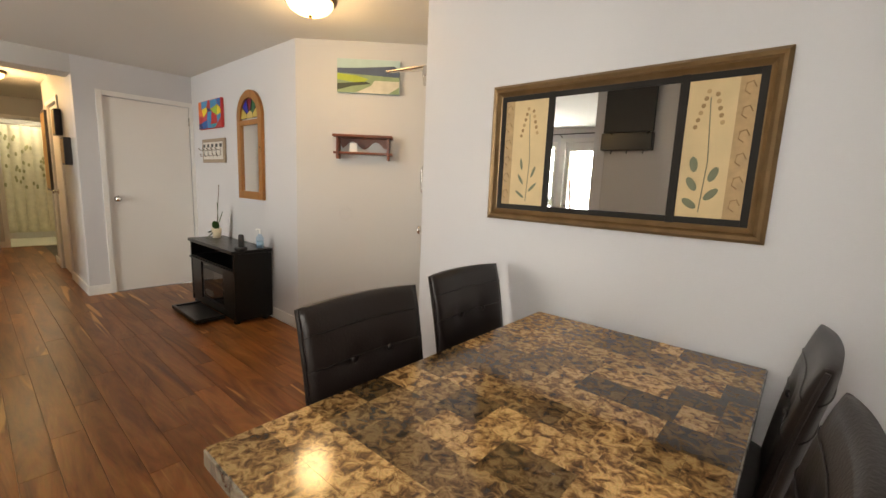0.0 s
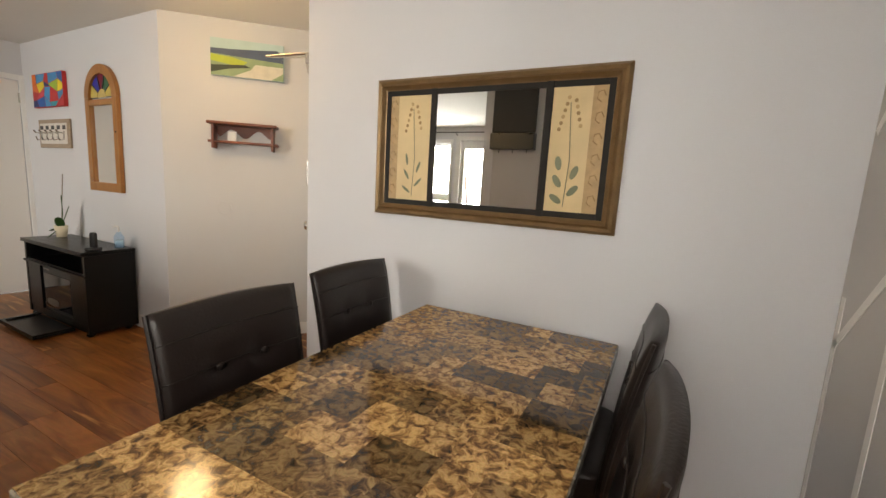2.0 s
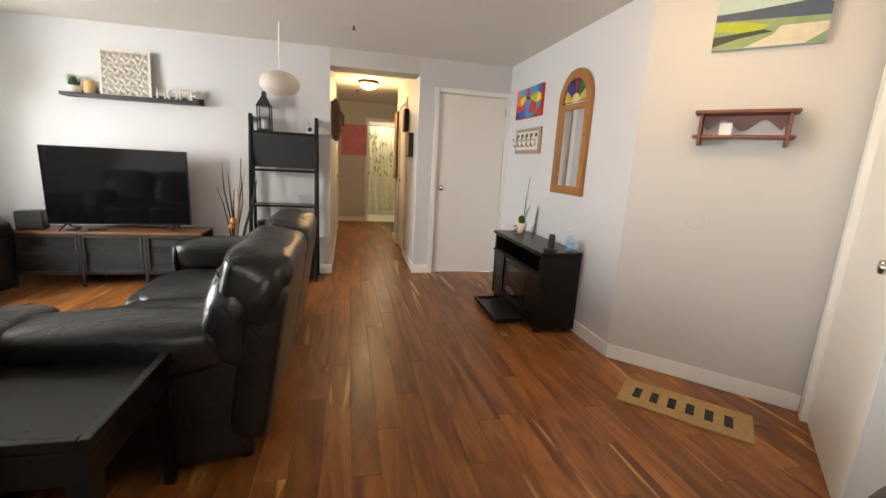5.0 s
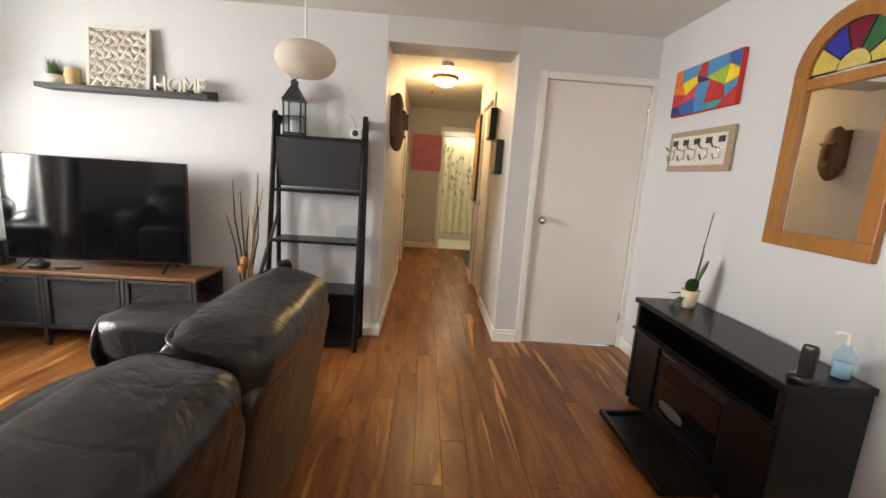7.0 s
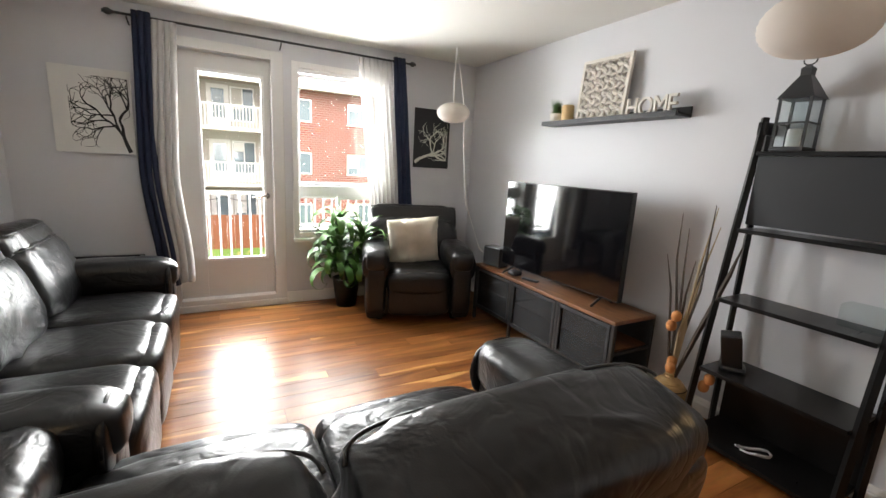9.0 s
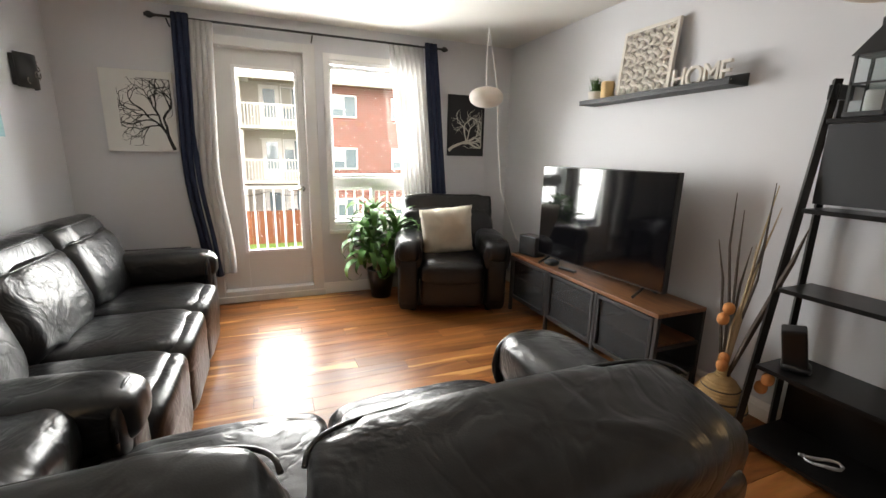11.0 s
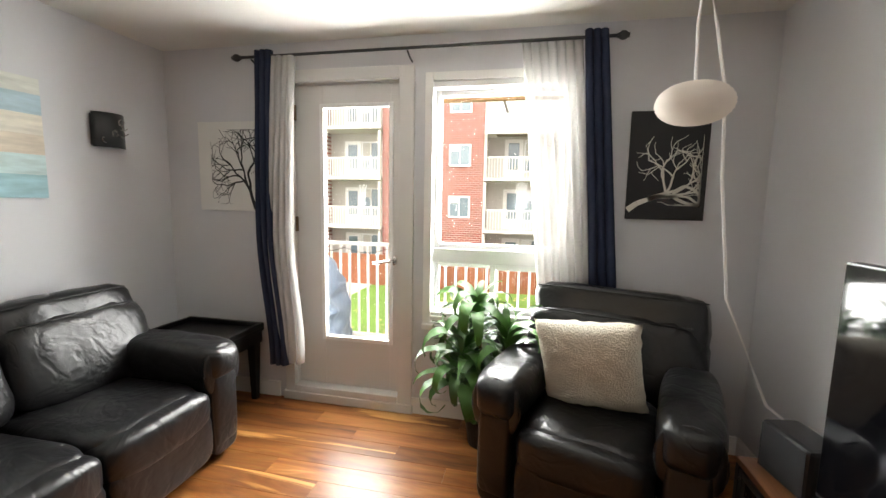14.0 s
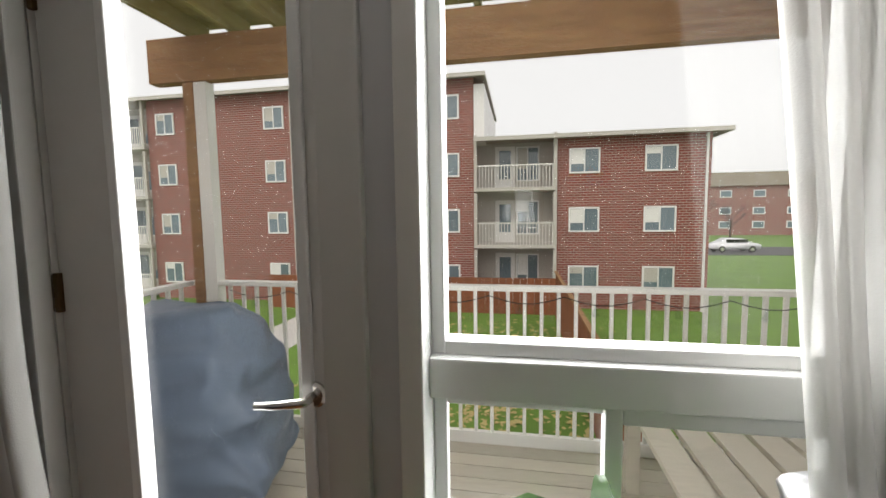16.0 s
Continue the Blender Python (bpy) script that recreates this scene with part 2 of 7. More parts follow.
BLACKW = mat("black stained wood", (0.006, 0.0055, 0.0055), 0.3, vary=0.3, scale=5, bump=0.08, fine=60, spec=0.3, stretch=(1, 6, 1))
LINER = mat("matt dark liner", (0.012, 0.009, 0.007), 0.6, vary=0.2, bump=0.03, spec=0.25)
ESPRESSO = mat("espresso wood", (0.022, 0.016, 0.014), 0.38, vary=0.3, scale=5, bump=0.08, fine=60)
BLACKM = mat("black painted steel", (0.02, 0.021, 0.023), 0.45, vary=0.25, scale=12, bump=0.06)
MESHM = wire_mesh("dark grey wire mesh", (0.028, 0.03, 0.034))
BLACKP = mat("black plastic", (0.012, 0.012, 0.013), 0.3, vary=0.1, bump=0)
SCREEN = mat("dark glass screen", (0.004, 0.004, 0.005), 0.06, vary=0, bump=0, spec=0.6)
DULLBLACK = mat("dull black panel", (0.014, 0.015, 0.018), 0.5, vary=0.2, bump=0.04)
CHROME = mat("brushed nickel", (0.62, 0.6, 0.57), 0.22, 1.0, vary=0.05, bump=0)
MIRROR = mat("mirror silver", (0.86, 0.87, 0.87), 0.01, 1.0, vary=0, bump=0)
GLASS = clear("window glass")
LENS = clear("lantern glass", (0.9, 0.93, 0.93))
NAVY = cloth("navy curtain cloth", (0.012, 0.02, 0.05), 0, 0.08)
SHEER = cloth("white sheer voile", (0.6, 0.59, 0.57), 0.4, 0.09)
FUR = mat("cream plush", (0.74, 0.68, 0.56), 0.95, vary=0.12, scale=18, bump=0.9, fine=120)
PAPER = cloth("white rice paper", (0.82, 0.76, 0.7), 0, 0.45)
OAK = grain("golden oak", [(0.3, (0.33, 0.13, 0.03)), (0.7, (0.47, 0.21, 0.06))], (10, 10, 1), 3, 0.35, tone=0.05)
CHERRY = grain("cherry wood", [(0.3, (0.14, 0.035, 0.015)), (0.7, (0.23, 0.06, 0.025))], (2, 10, 10), 3, 0.35, tone=0.05)
UNITTOP = grain("walnut board", [(0.25, (0.10, 0.04, 0.017)), (0.5, (0.2, 0.085, 0.035)), (0.75, (0.27, 0.12, 0.05))], (12, 1, 1), 3, 0.4, tone=0.05)
GILT = mat("bronze gilt wood", (0.23, 0.145, 0.07), 0.35, 0.55, vary=0.35, scale=14, bump=0.1, stretch=(1, 1, 1))
PARCH = mat("parchment print", (0.62, 0.46, 0.24), 0.5, vary=0.18, scale=9, bump=0.03)
PARCH2 = mat("tan scroll print", (0.42, 0.27, 0.12), 0.5, vary=0.35, scale=30, bump=0.03)
SEPIA = mat("sepia print", (0.3, 0.18, 0.07), 0.6, vary=0.2, bump=0)
SAGE = mat("sage print", (0.16, 0.17, 0.1), 0.6, vary=0.3, scale=20, bump=0)
FLOORW = acacia("acacia laminate")
TILE = grain("polished brown marble", [(0.3, (0.015, 0.009, 0.006)), (0.42, (0.12, 0.06, 0.024)), (0.5, (0.3, 0.165, 0.062)), (0.6, (0.52, 0.33, 0.14)), (0.72, (0.3, 0.17, 0.07)), (0.8, (0.06, 0.035, 0.018))], (1, 1, 1), 36, 0.11, 0.0, 0.0, tone=0.75, coat_rough=0.08, distort=0.7)
TEDGE = grain("marble edge", [(0.35, (0.05, 0.04, 0.03)), (0.6, (0.33, 0.29, 0.22))], (1, 1, 1), 22, 0.25, 0.3, tone=0.02)
LEAF = mat("green leaf", (0.055, 0.15, 0.025), 0.48, vary=0.45, scale=9, bump=0.05, rnd=0.35)
LEAFD = mat("dark orchid leaf", (0.03, 0.08, 0.02), 0.35, vary=0.3, bump=0.03)
STEM = mat("plant cane", (0.16, 0.11, 0.06), 0.8, vary=0.3, scale=30, bump=0.4)
CERAM = mat("cream ceramic", (0.7, 0.62, 0.46), 0.35, vary=0.05, bump=0)
SOIL = mat("soil", (0.03, 0.02, 0.014), 0.95, vary=0.4, scale=40, bump=0.8)
WOODPALE = mat("whitewashed wood", (0.66, 0.62, 0.56), 0.7, vary=0.12, scale=15, bump=0.2)
CANDLE = mat("tan wax", (0.6, 0.42, 0.2), 0.6, vary=0.06, bump=0.02)
ROPE = mat("natural seagrass rope", (0.42, 0.27, 0.12), 0.85, vary=0.3, scale=30, bump=0.5)
ORANGE = mat("dried orange pods", (0.5, 0.2, 0.06), 0.7, vary=0.25, scale=20, bump=0.2)
TWIG = mat("dark twig", (0.05, 0.035, 0.026), 0.8, vary=0.3, scale=20, bump=0.3)
TWIGL = mat("pale dried grass", (0.36, 0.27, 0.16), 0.8, vary=0.2, bump=0)
CANVASW = mat("white canvas", (0.72, 0.71, 0.68), 0.8, vary=0.03, bump=0.2, fine=500)
CANVASB = mat("black canvas", (0.016, 0.016, 0.018), 0.7, vary=0.1, bump=0.2, fine=500)
INK = mat("black paint", (0.012, 0.012, 0.012), 0.6, vary=0.1, bump=0)
PALE = mat("ivory paint", (0.7, 0.68, 0.6), 0.6, vary=0.06, bump=0)
DECKW = mat("weathered deck board", (0.5, 0.46, 0.38), 0.8, vary=0.2, scale=8, bump=0.2, stretch=(1, 8, 8), rnd=0.12)
RAILW = mat("white railing paint", (0.75, 0.74, 0.7), 0.5, vary=0.06, bump=0.03)
TIMBER = grain("treated pine timber", [(0.3, (0.26, 0.13, 0.055)), (0.7, (0.42, 0.24, 0.11))], (1, 8, 8), 2, 0.75, tone=0.08)
JOIST = grain("greenish treated joist", [(0.3, (0.28, 0.22, 0.07)), (0.7, (0.45, 0.38, 0.14))], (8, 1, 8), 2, 0.75, tone=0.08)
FENCEW = mat("red-brown fence stain", (0.24, 0.085, 0.04), 0.8, vary=0.25, scale=8, bump=0.2, rnd=0.15)
COVER = mat("grey-blue vinyl cover", (0.12, 0.155, 0.21), 0.42, vary=0.12, scale=7, bump=0.12, fine=25)
BRICK = brickwork("red brick")
SIDING = mat("beige siding", (0.5, 0.475, 0.43), 0.7, vary=0.06, bump=0.05)
ROOF = mat("brown asphalt shingle", (0.32, 0.27, 0.22), 0.9, vary=0.2, scale=12, bump=0.4)
PANE = mat("dim window pane", (0.16, 0.21, 0.24), 0.06, vary=0.3, scale=0.8, bump=0, spec=0.8)
GRASS = mat("lawn", (0.12, 0.22, 0.035), 0.95, vary=0.35, scale=0.8, bump=0.6, fine=14)
DRYLEAF = mat("dry fallen leaves", (0.5, 0.4, 0.17), 0.9, vary=0.3, bump=0, rnd=0.2)
CONC = mat("concrete path", (0.55, 0.53, 0.5), 0.9, vary=0.1, bump=0.2)
ASPH = mat("asphalt", (0.07, 0.07, 0.072), 0.9, vary=0.2, bump=0.3)
CARP = mat("white car paint", (0.75, 0.76, 0.78), 0.25, vary=0.02, bump=0, coat=0.5)
SHADE = glow("lit frosted glass", (1.0, 0.72, 0.36), LAMP_GLOW)
BRONZE = mat("antique bronze", (0.16, 0.1, 0.05), 0.35, 0.8, vary=0.2, bump=0)
PINK = mat("pink wash", (0.6, 0.2, 0.26), 0.7, vary=0.25, scale=8, bump=0.1)
PINKD = mat("deep pink stroke", (0.4, 0.1, 0.16), 0.7, vary=0.2, bump=0)
BATHC = mat("patterned shower curtain cloth", (0.66, 0.64, 0.5), 0.8, vary=0.2, scale=14, bump=0.1)
BATHL = mat("olive leaf print", (0.3, 0.3, 0.16), 0.8, vary=0.3, scale=14, bump=0)
BATHF = mat("pale bath tile", (0.7, 0.72, 0.6), 0.3, vary=0.06, bump=0)
BLUEG = clear("clear pale blue plastic", (0.8, 0.91, 1.0))


# ---- building blocks ----
def box(bm, lo, hi, bevel=0.0, m=None):
    c = [(a + b) / 2 for a, b in zip(lo, hi)]
    s = [abs(b - a) for a, b in zip(lo, hi)]
    t = Matrix.Translation(c) @ Matrix.Diagonal((*s, 1))
    g = bmesh.ops.create_cube(bm, size=1, matrix=(m @ t) if m else t)
    if bevel:
        es = list({e for v in g["verts"] for e in v.link_edges})
        bmesh.ops.bevel(bm, geom=es, offset=bevel, segments=2, affect="EDGES", profile=0.6)
    return bm


def boxes(*items, bevel=0.0):
    bm = bmesh.new()
    for lo, hi in items:
        box(bm, lo, hi, bevel)
    return bm


def lathe(profile, seg=24, at=(0, 0, 0)):
    bm = bmesh.new()
    rings = []
    for r, z in profile:
        rings.append([bm.verts.new((at[0] + max(r, 1e-4) * math.cos(2 * math.pi * i / seg), at[1] + max(r, 1e-4) * math.sin(2 * math.pi * i / seg), at[2] + z)) for i in range(seg)])
    for a, b in zip(rings, rings[1:]):
        for i in range(seg):
            bm.faces.new((a[i], a[(i + 1) % seg], b[(i + 1) % seg], b[i]))
    bm.faces.new(rings[0][::-1]), bm.faces.new(rings[-1])
    return bm


def tube(points, radii, seg=8, bm=None):
    bm = bm or bmesh.new()
    pts = [Vector(p) for p in points]
    if not hasattr(radii, "__len__"):
        radii = [radii] * len(pts)
    rings = []
    for i, p in enumerate(pts):
        d = (pts[min(i + 1, len(pts) - 1)] - pts[max(i - 1, 0)]).normalized()
        u = d.cross(Vector((0, 0, 1)) if abs(d.z) < 0.95 else Vector((1, 0, 0))).normalized()
        v = d.cross(u)
        rings.append([bm.verts.new(p + radii[i] * (math.cos(2 * math.pi * k / seg) * u + math.sin(2 * math.pi * k / seg) * v)) for k in range(seg)])
    for a, b in zip(rings, rings[1:]):
        for k in range(seg):
            bm.faces.new((a[k], a[(k + 1) % seg], b[(k + 1) % seg], b[k]))
    bm.faces.new(rings[0][::-1]), bm.faces.new(rings[-1])
    return bm


def pillow(c, s, e=0.45, wrinkle=0.0, seed=0.0, nu=40, nv=24, m=None, freq=9.0):
    """A soft rounded block: a superellipsoid of size s about c, with wrinkles."""
    bm = bmesh.new()
    f = lambda t, p: math.copysign(abs(t) ** p, t)
    rows = []
    for j in range(nv + 1):
        ph = -math.pi / 2 + math.pi * j / nv
        row = []
        for i in range(nu):
            th = 2 * math.pi * i / nu
            p = Vector((f(math.cos(ph), e) * f(math.cos(th), e), f(math.cos(ph), e) * f(math.sin(th), e), f(math.sin(ph), e)))
            q = Vector((p.x * s[0] / 2, p.y * s[1] / 2, p.z * s[2] / 2))
            if wrinkle:
                k = noise.noise(Vector((q.x * freq + seed, q.y * freq * 0.5, q.z * freq * 0.6)))
                k2 = noise.noise(Vector((q.x * freq * 3, q.y * freq * 2 + seed, q.z * freq * 2)))
                q *= 1 + wrinkle * (1 - abs(k) * 3) + wrinkle * 0.35 * k2
            row.append(bm.verts.new(q + Vector(c)))
        rows.append(row)
    for a, b in zip(rows, rows[1:]):
        for i in range(nu):
            bm.faces.new((a[i], a[(i + 1) % nu], b[(i + 1) % nu], b[i]))
    bmesh.ops.remove_doubles(bm, verts=bm.verts[:], dist=1e-5)
    if m:
        bm.transform(m)
    for fa in bm.faces:
        fa.smooth = True
    return bm


def part(name, bm, material, parent=None, label="", smooth=None):
    me = bpy.data.meshes.new(name)
    bmesh.ops.recalc_face_normals(bm, faces=bm.faces[:])
    if smooth is not None:
        for fa in bm.faces:
            fa.smooth = smooth
    bm.to_mesh(me)
    bm.free()
    me.materials.append(material)
    ob = new(name, me)
    if parent is not None:
        ob.parent = parent
    if label:
        ob["label"] = label
    return ob


def thing(name, m, label, category, group="", kind=""):
    ob = new(name)
    ob.empty_display_size = 0.1
    ob.matrix_world = m
    return tagged(ob, label, category, group, kind)


def whole(name, bm, material, label, category, group="", kind="", smooth=None):
    return tagged(part(name, bm, material, smooth=smooth), label, category, group, kind)


def structure(name, bm, material, label, category="wall"):
    return whole(name, bm, material, label, category, kind="structure")


def knob(parent, at, axis, material=None):
    """A round door knob on its rose; axis: the way that it stands out."""
    bm = lathe([(0.031, 0), (0.031, 0.006), (0.012, 0.012), (0.011, 0.03), (0.022, 0.036), (0.027, 0.048), (0.024, 0.06), (0.0, 0.066)], 20)
    bm.transform(Matrix.Translation(at) @ Vector((0, 0, 1)).rotation_difference(Vector(axis)).to_matrix().to_4x4())
    return part("knob", bm, material or CHROME, parent, "round nickel knob", smooth=True)


XT, YW, XE, YD, YA, ZC = -5.04, -3.88, 1.02, 1.65, 1.70, 2.373   # tv wall, window wall, east wall, dining wall, arched mirror's wall, ceiling
XP, YB = -1.32, -0.95    # partition behind the long sofa, dining back wall
H0, H1, HE = -0.28, 0.66, -9.15   # hall
T = 0.12

# ---- the setting ----
structure("ceiling", boxes(((HE - 2.5, YW - 0.2, ZC), (XE + T, 3.2, ZC + 0.15))), CEIL, "off-white painted ceiling", "ceiling")
structure("wall_tv", boxes(((XT - T, YW, 0), (XT, H0, ZC))), WALL, "pale grey painted living room wall")
structure("wall_closet", boxes(((XT - T, H1, 0), (XT, 0.875, ZC)), ((XT - T, 0.875, 2.035), (XT, 1.67, ZC)), ((XT - T, 1.67, 0), (XT, YA + T, ZC))), WALL, "pale grey wall round a closet door")
structure("wall_entry_mirror", boxes(((XT - T, YA + 0.002, 0), (-2.75, YA + T, ZC))), WALL, "pale grey wall behind the arched mirror")
structure("beam", boxes(((-5.35, H0 - 0.02, 2.2), (XT - 0.003, H1 + 0.02, ZC))), WALLG, "grey painted beam over the hall's mouth", "beam")
W1A, W1D = Vector((-2.75, 1.70, 0)), Vector((0.73, 0.683, 0)).normalized()
W1N = Vector((W1D.y, -W1D.x, 0))
MD = Matrix.Translation(W1A) @ Matrix(((W1D.x, -W1N.x, 0), (W1D.y, -W1N.y, 0), (0, 0, 1))).to_4x4()   # x along the slanting wall, -y out of it
w = structure("wall_slanting", boxes(((0, 0, 0), (1.2, T, ZC))), WALLG, "warm white slanting wall beside the entrance", "wall")
w.matrix_world = MD
structure("wall_dining", boxes(((-1.26, YD, 0), (XE + T, YD + T, ZC))), WALL, "pale dining wall with a framed mirror")
structure("wall_east", boxes(((XE, YB - T, 0), (XE + T, YD - 0.001, ZC))), WALLG, "beige grey wall with white tape lines")
structure("wall_dining_back", boxes(((XP + T, YB - T, 0), (-0.02, YB, ZC)), ((-0.02, YB - T, 0), (0.82, YB, 0.98)), ((-0.02, YB - T, 2.02), (0.82, YB, ZC)), ((0.82, YB - T, 0), (XE, YB, ZC))), WALLG, "beige wall with a hanging screen")
structure("wall_partition", boxes(((XP, YW, 0), (XP + T - 0.002, YB, ZC))), WALL, "pale grey wall behind the long sofa")
structure("wall_hall_south", boxes(((-7.15, H0 - T, 0), (XT - T - 0.001, H0, ZC)), ((-7.95, H0 - T, 2.04), (-7.15, H0, ZC)), ((HE, H0 - T, 0), (-7.95, H0, ZC))), WALLG, "warm grey hall wall")
structure("wall_hall_north", boxes(((-6.0, H1, 0), (XT - T - 0.001, H1 + T, ZC)), ((-6.8, H1, 2.04), (-6.0, H1 + T, ZC)), ((-7.2, H1, 0), (-6.8, H1 + T, ZC))), WALLG, "warm grey hall wall")
structure("wall_hall_end", boxes(((HE - T, H0 - T, 0), (HE, 0.31, ZC)), ((HE - T, 0.31, 2.03), (HE, 1.0, ZC)), ((HE - T, 1.0, 0), (HE, 2.2, ZC))), WALLG, "grey wall at the hall's end")
structure("wall_hall_side", boxes(((-7.32, H1 + T, 0), (-7.2, 2.2, ZC)), ((HE, 2.08, 0), (-7.32, 2.2, ZC))), WALLG, "grey wall round the hall's corner")
structure("wall_bathroom", boxes(((-11.0, -0.5, 0), (-10.9, 2.2, ZC)), ((-10.9, -0.5, 0), (HE - T, -0.4, ZC)), ((-10.9, 2.1, 0), (HE - T, 2.2, ZC))), WHITE, "pale bathroom wall")
structure("bathroom_floor", boxes(((-10.9, -0.4, -0.1), (HE - 0.02, 2.1, 0.004))), BATHF, "pale green bathroom tile floor", "floor")
# window wall
DX0, DX1, WX0, WX1 = -3.02, -2.285, -4.07, -3.2
structure("wall_window", boxes(
    ((XT - T, YW - 0.2, -0.3), (WX0, YW, ZC)), ((WX0, YW - 0.2, 2.1), (WX1, YW, ZC)), ((WX0, YW - 0.2, -0.3), (WX1, YW, 0.66)),
    ((WX1, YW - 0.2, -0.3), (DX0 - 0.03, YW, ZC)), ((DX0 - 0.03, YW - 0.2, 2.14), (DX1 + 0.03, YW, ZC)), ((DX0 - 0.03, YW - 0.2, -0.3), (DX1 + 0.03, YW, 0.1)),
    ((DX1 + 0.03, YW - 0.2, -0.3), (XP + T, YW, ZC))), WALL, "grey wall with a patio door and window")
structure("wall_outer_east", boxes(((XP + T, YW - 0.2, -0.3), (7.0, YW, 3.4))), BRICK, "red brick outer wall")
structure("wall_outer_west", boxes(((-14.0, YW - 0.2, -2.3), (XT - T - 0.002, YW, 3.4))), BRICK, "red brick outer wall")

# skirting, each length its own piece of the trim
base = thing("baseboard", pose(0, 0, 0), "white painted moulded baseboards along the walls", "baseboard", kind="structure")


def skirting(a, b, h=0.1, parent=base):
    """A moulded board from a to b; the wall lies to the left of the way from a to b."""
    a, b = Vector((*a, 0)), Vector((*b, 0))
    d = (b - a).normalized()
    bm = bmesh.new()
    prof = [(0, 0), (0.016, 0), (0.016, h * 0.66), (0.011, h * 0.74), (0.009, h * 0.9), (0.004, h), (0, h)]
    n = Vector((d.y, -d.x, 0))
    rings = [[bm.verts.new(p + n * (u + 0.001) + Vector((0, 0, v + 0.002))) for u, v in prof] for p in (a, b)]
    k = len(prof)
    for i in range(k):
        bm.faces.new((rings[0][i], rings[0][(i + 1) % k], rings[1][(i + 1) % k], rings[1][i]))
    bm.faces.new(rings[0][::-1]), bm.faces.new(rings[1])
    return part("board", bm, WHITE, parent)


skirting((XT, YW), (XT, H0 + 0.016)), skirting((XT, H1 - 0.016), (XT, 0.83))
bmh = boxes(((-7.1, H0, 0.002), (XT + 0.016, H0 + 0.015, 0.1)), bevel=0.003)
part("board", bmh, WHITE, base)
part("board", boxes(((-5.95, H1 - 0.015, 0.002), (XT + 0.016, H1, 0.1)), bevel=0.003), WHITE, base)
part("board", boxes(((HE, H0, 0.002), (HE + 0.015, 0.25, 0.1)), bevel=0.003), WHITE, base)
part("board", boxes(((-7.3, H1 - 0.015, 0.002), (-6.86, H1, 0.1)), bevel=0.003), WHITE, base)
part("board", boxes(((XT, YA - 0.013, 0.002), (-2.76, YA + 0.001, 0.1)), bevel=0.003), WHITE, base)
b1 = part("board", boxes(((0.0, -0.015, 0.002), (1.06, -0.001, 0.1)), bevel=0.003), WHITE, base)
b1.matrix_world = MD
part("board", boxes(((-1.24, YD - 0.015, 0.002), (XE, YD - 0.001, 0.1)), bevel=0.003), WHITE, base)
part("board", boxes(((XE - 0.015, YB, 0.002), (XE - 0.001, YD - 0.02, 0.1)), bevel=0.003), WHITE, base)
part("board", boxes(((XP - 0.015, YW + 0.02, 0.002), (XP - 0.001, YB, 0.1)), bevel=0.003), WHITE, base)
part("board", boxes(((XT + 0.02, YW + 0.001, 0.002), (-3.1, YW + 0.018, 0.11)), bevel=0.004), WHITE, base)
part("board", boxes(((-2.16, YW + 0.001, 0.002), (XP - 0.02, YW + 0.018, 0.11)), bevel=0.004), WHITE, base)


def casing(parent, plane, u0, u1, z1, at, out, wd=0.05, th=0.018):
    """Trim round an opening u0..u1 up to z1 in the wall plane ('x' or 'y') at that place, standing out by out*th."""
    for lo, hi in (((u0 - wd, 0), (u0, z1 + wd)), ((u1, 0), (u1 + wd, z1 + wd)), ((u0, z1), (u1, z1 + wd))):
        a, b = at + out * 0.001, at + out * th
        p, q = ((a, lo[0], lo[1] + 0.001), (b, hi[0], hi[1])) if plane == "x" else ((lo[0], a, lo[1] + 0.001), (hi[0], b, hi[1]))
        part("trim", boxes((p, q), bevel=0.004), WHITE, parent)


d1 = thing("door_1", pose(0, 0, 0), "closed flat off-white closet door with nickel knob", "door", kind="structure")
part("leaf", boxes(((XT - 0.045, 0.88, 0.008), (XT - 0.008, 1.665, 2.03)), bevel=0.003), DOOR, d1)
casing(d1, "x", 0.88, 1.667, 2.035, XT, 1)
knob(d1, (XT - 0.008, 0.95, 1.0), (1, 0, 0))
for z in (0.2, 1.83):
    part("hinge", lathe([(0.008, 0), (0.008, 0.09)], 10, (XT + 0.004, 1.662, z)), CHROME, d1)
d2 = thing("door_2", pose(0, 0, 0), "open white hall door with nickel knob", "door", kind="structure")
part("leaf", boxes(((-6.8, H1 + 0.02, 0.008), (-6.0, H1 + 0.055, 2.03)), bevel=0.003), DOOR, d2)
casing(d2, "y", -6.8, -6.0, 2.04, H1, -1)
knob(d2, (-6.72, H1 + 0.02, 1.0), (0, -1, 0))
d3 = thing("door_3", pose(0, 0, 0), "white door in the hall's side wall", "door", kind="structure")
part("leaf", boxes(((-7.95, H0 - 0.055, 0.008), (-7.15, H0 - 0.02, 2.03)), bevel=0.003), DOOR, d3)
casing(d3, "y", -7.95, -7.15, 2.04, H0, 1)
knob(d3, (-7.22, H0 - 0.02, 1.0), (0, 1, 0))
d4 = thing("door_4", pose(0, 0, 0), "white framed bathroom doorway standing open", "door", kind="structure")
casing(d4, "x", 0.31, 1.0, 2.03, HE, 1, wd=0.06)
part("leaf", boxes(((HE + 0.0, 1.065, 0.01), (HE + 0.72, 1.1, 2.02)), bevel=0.003), DOOR, d4)
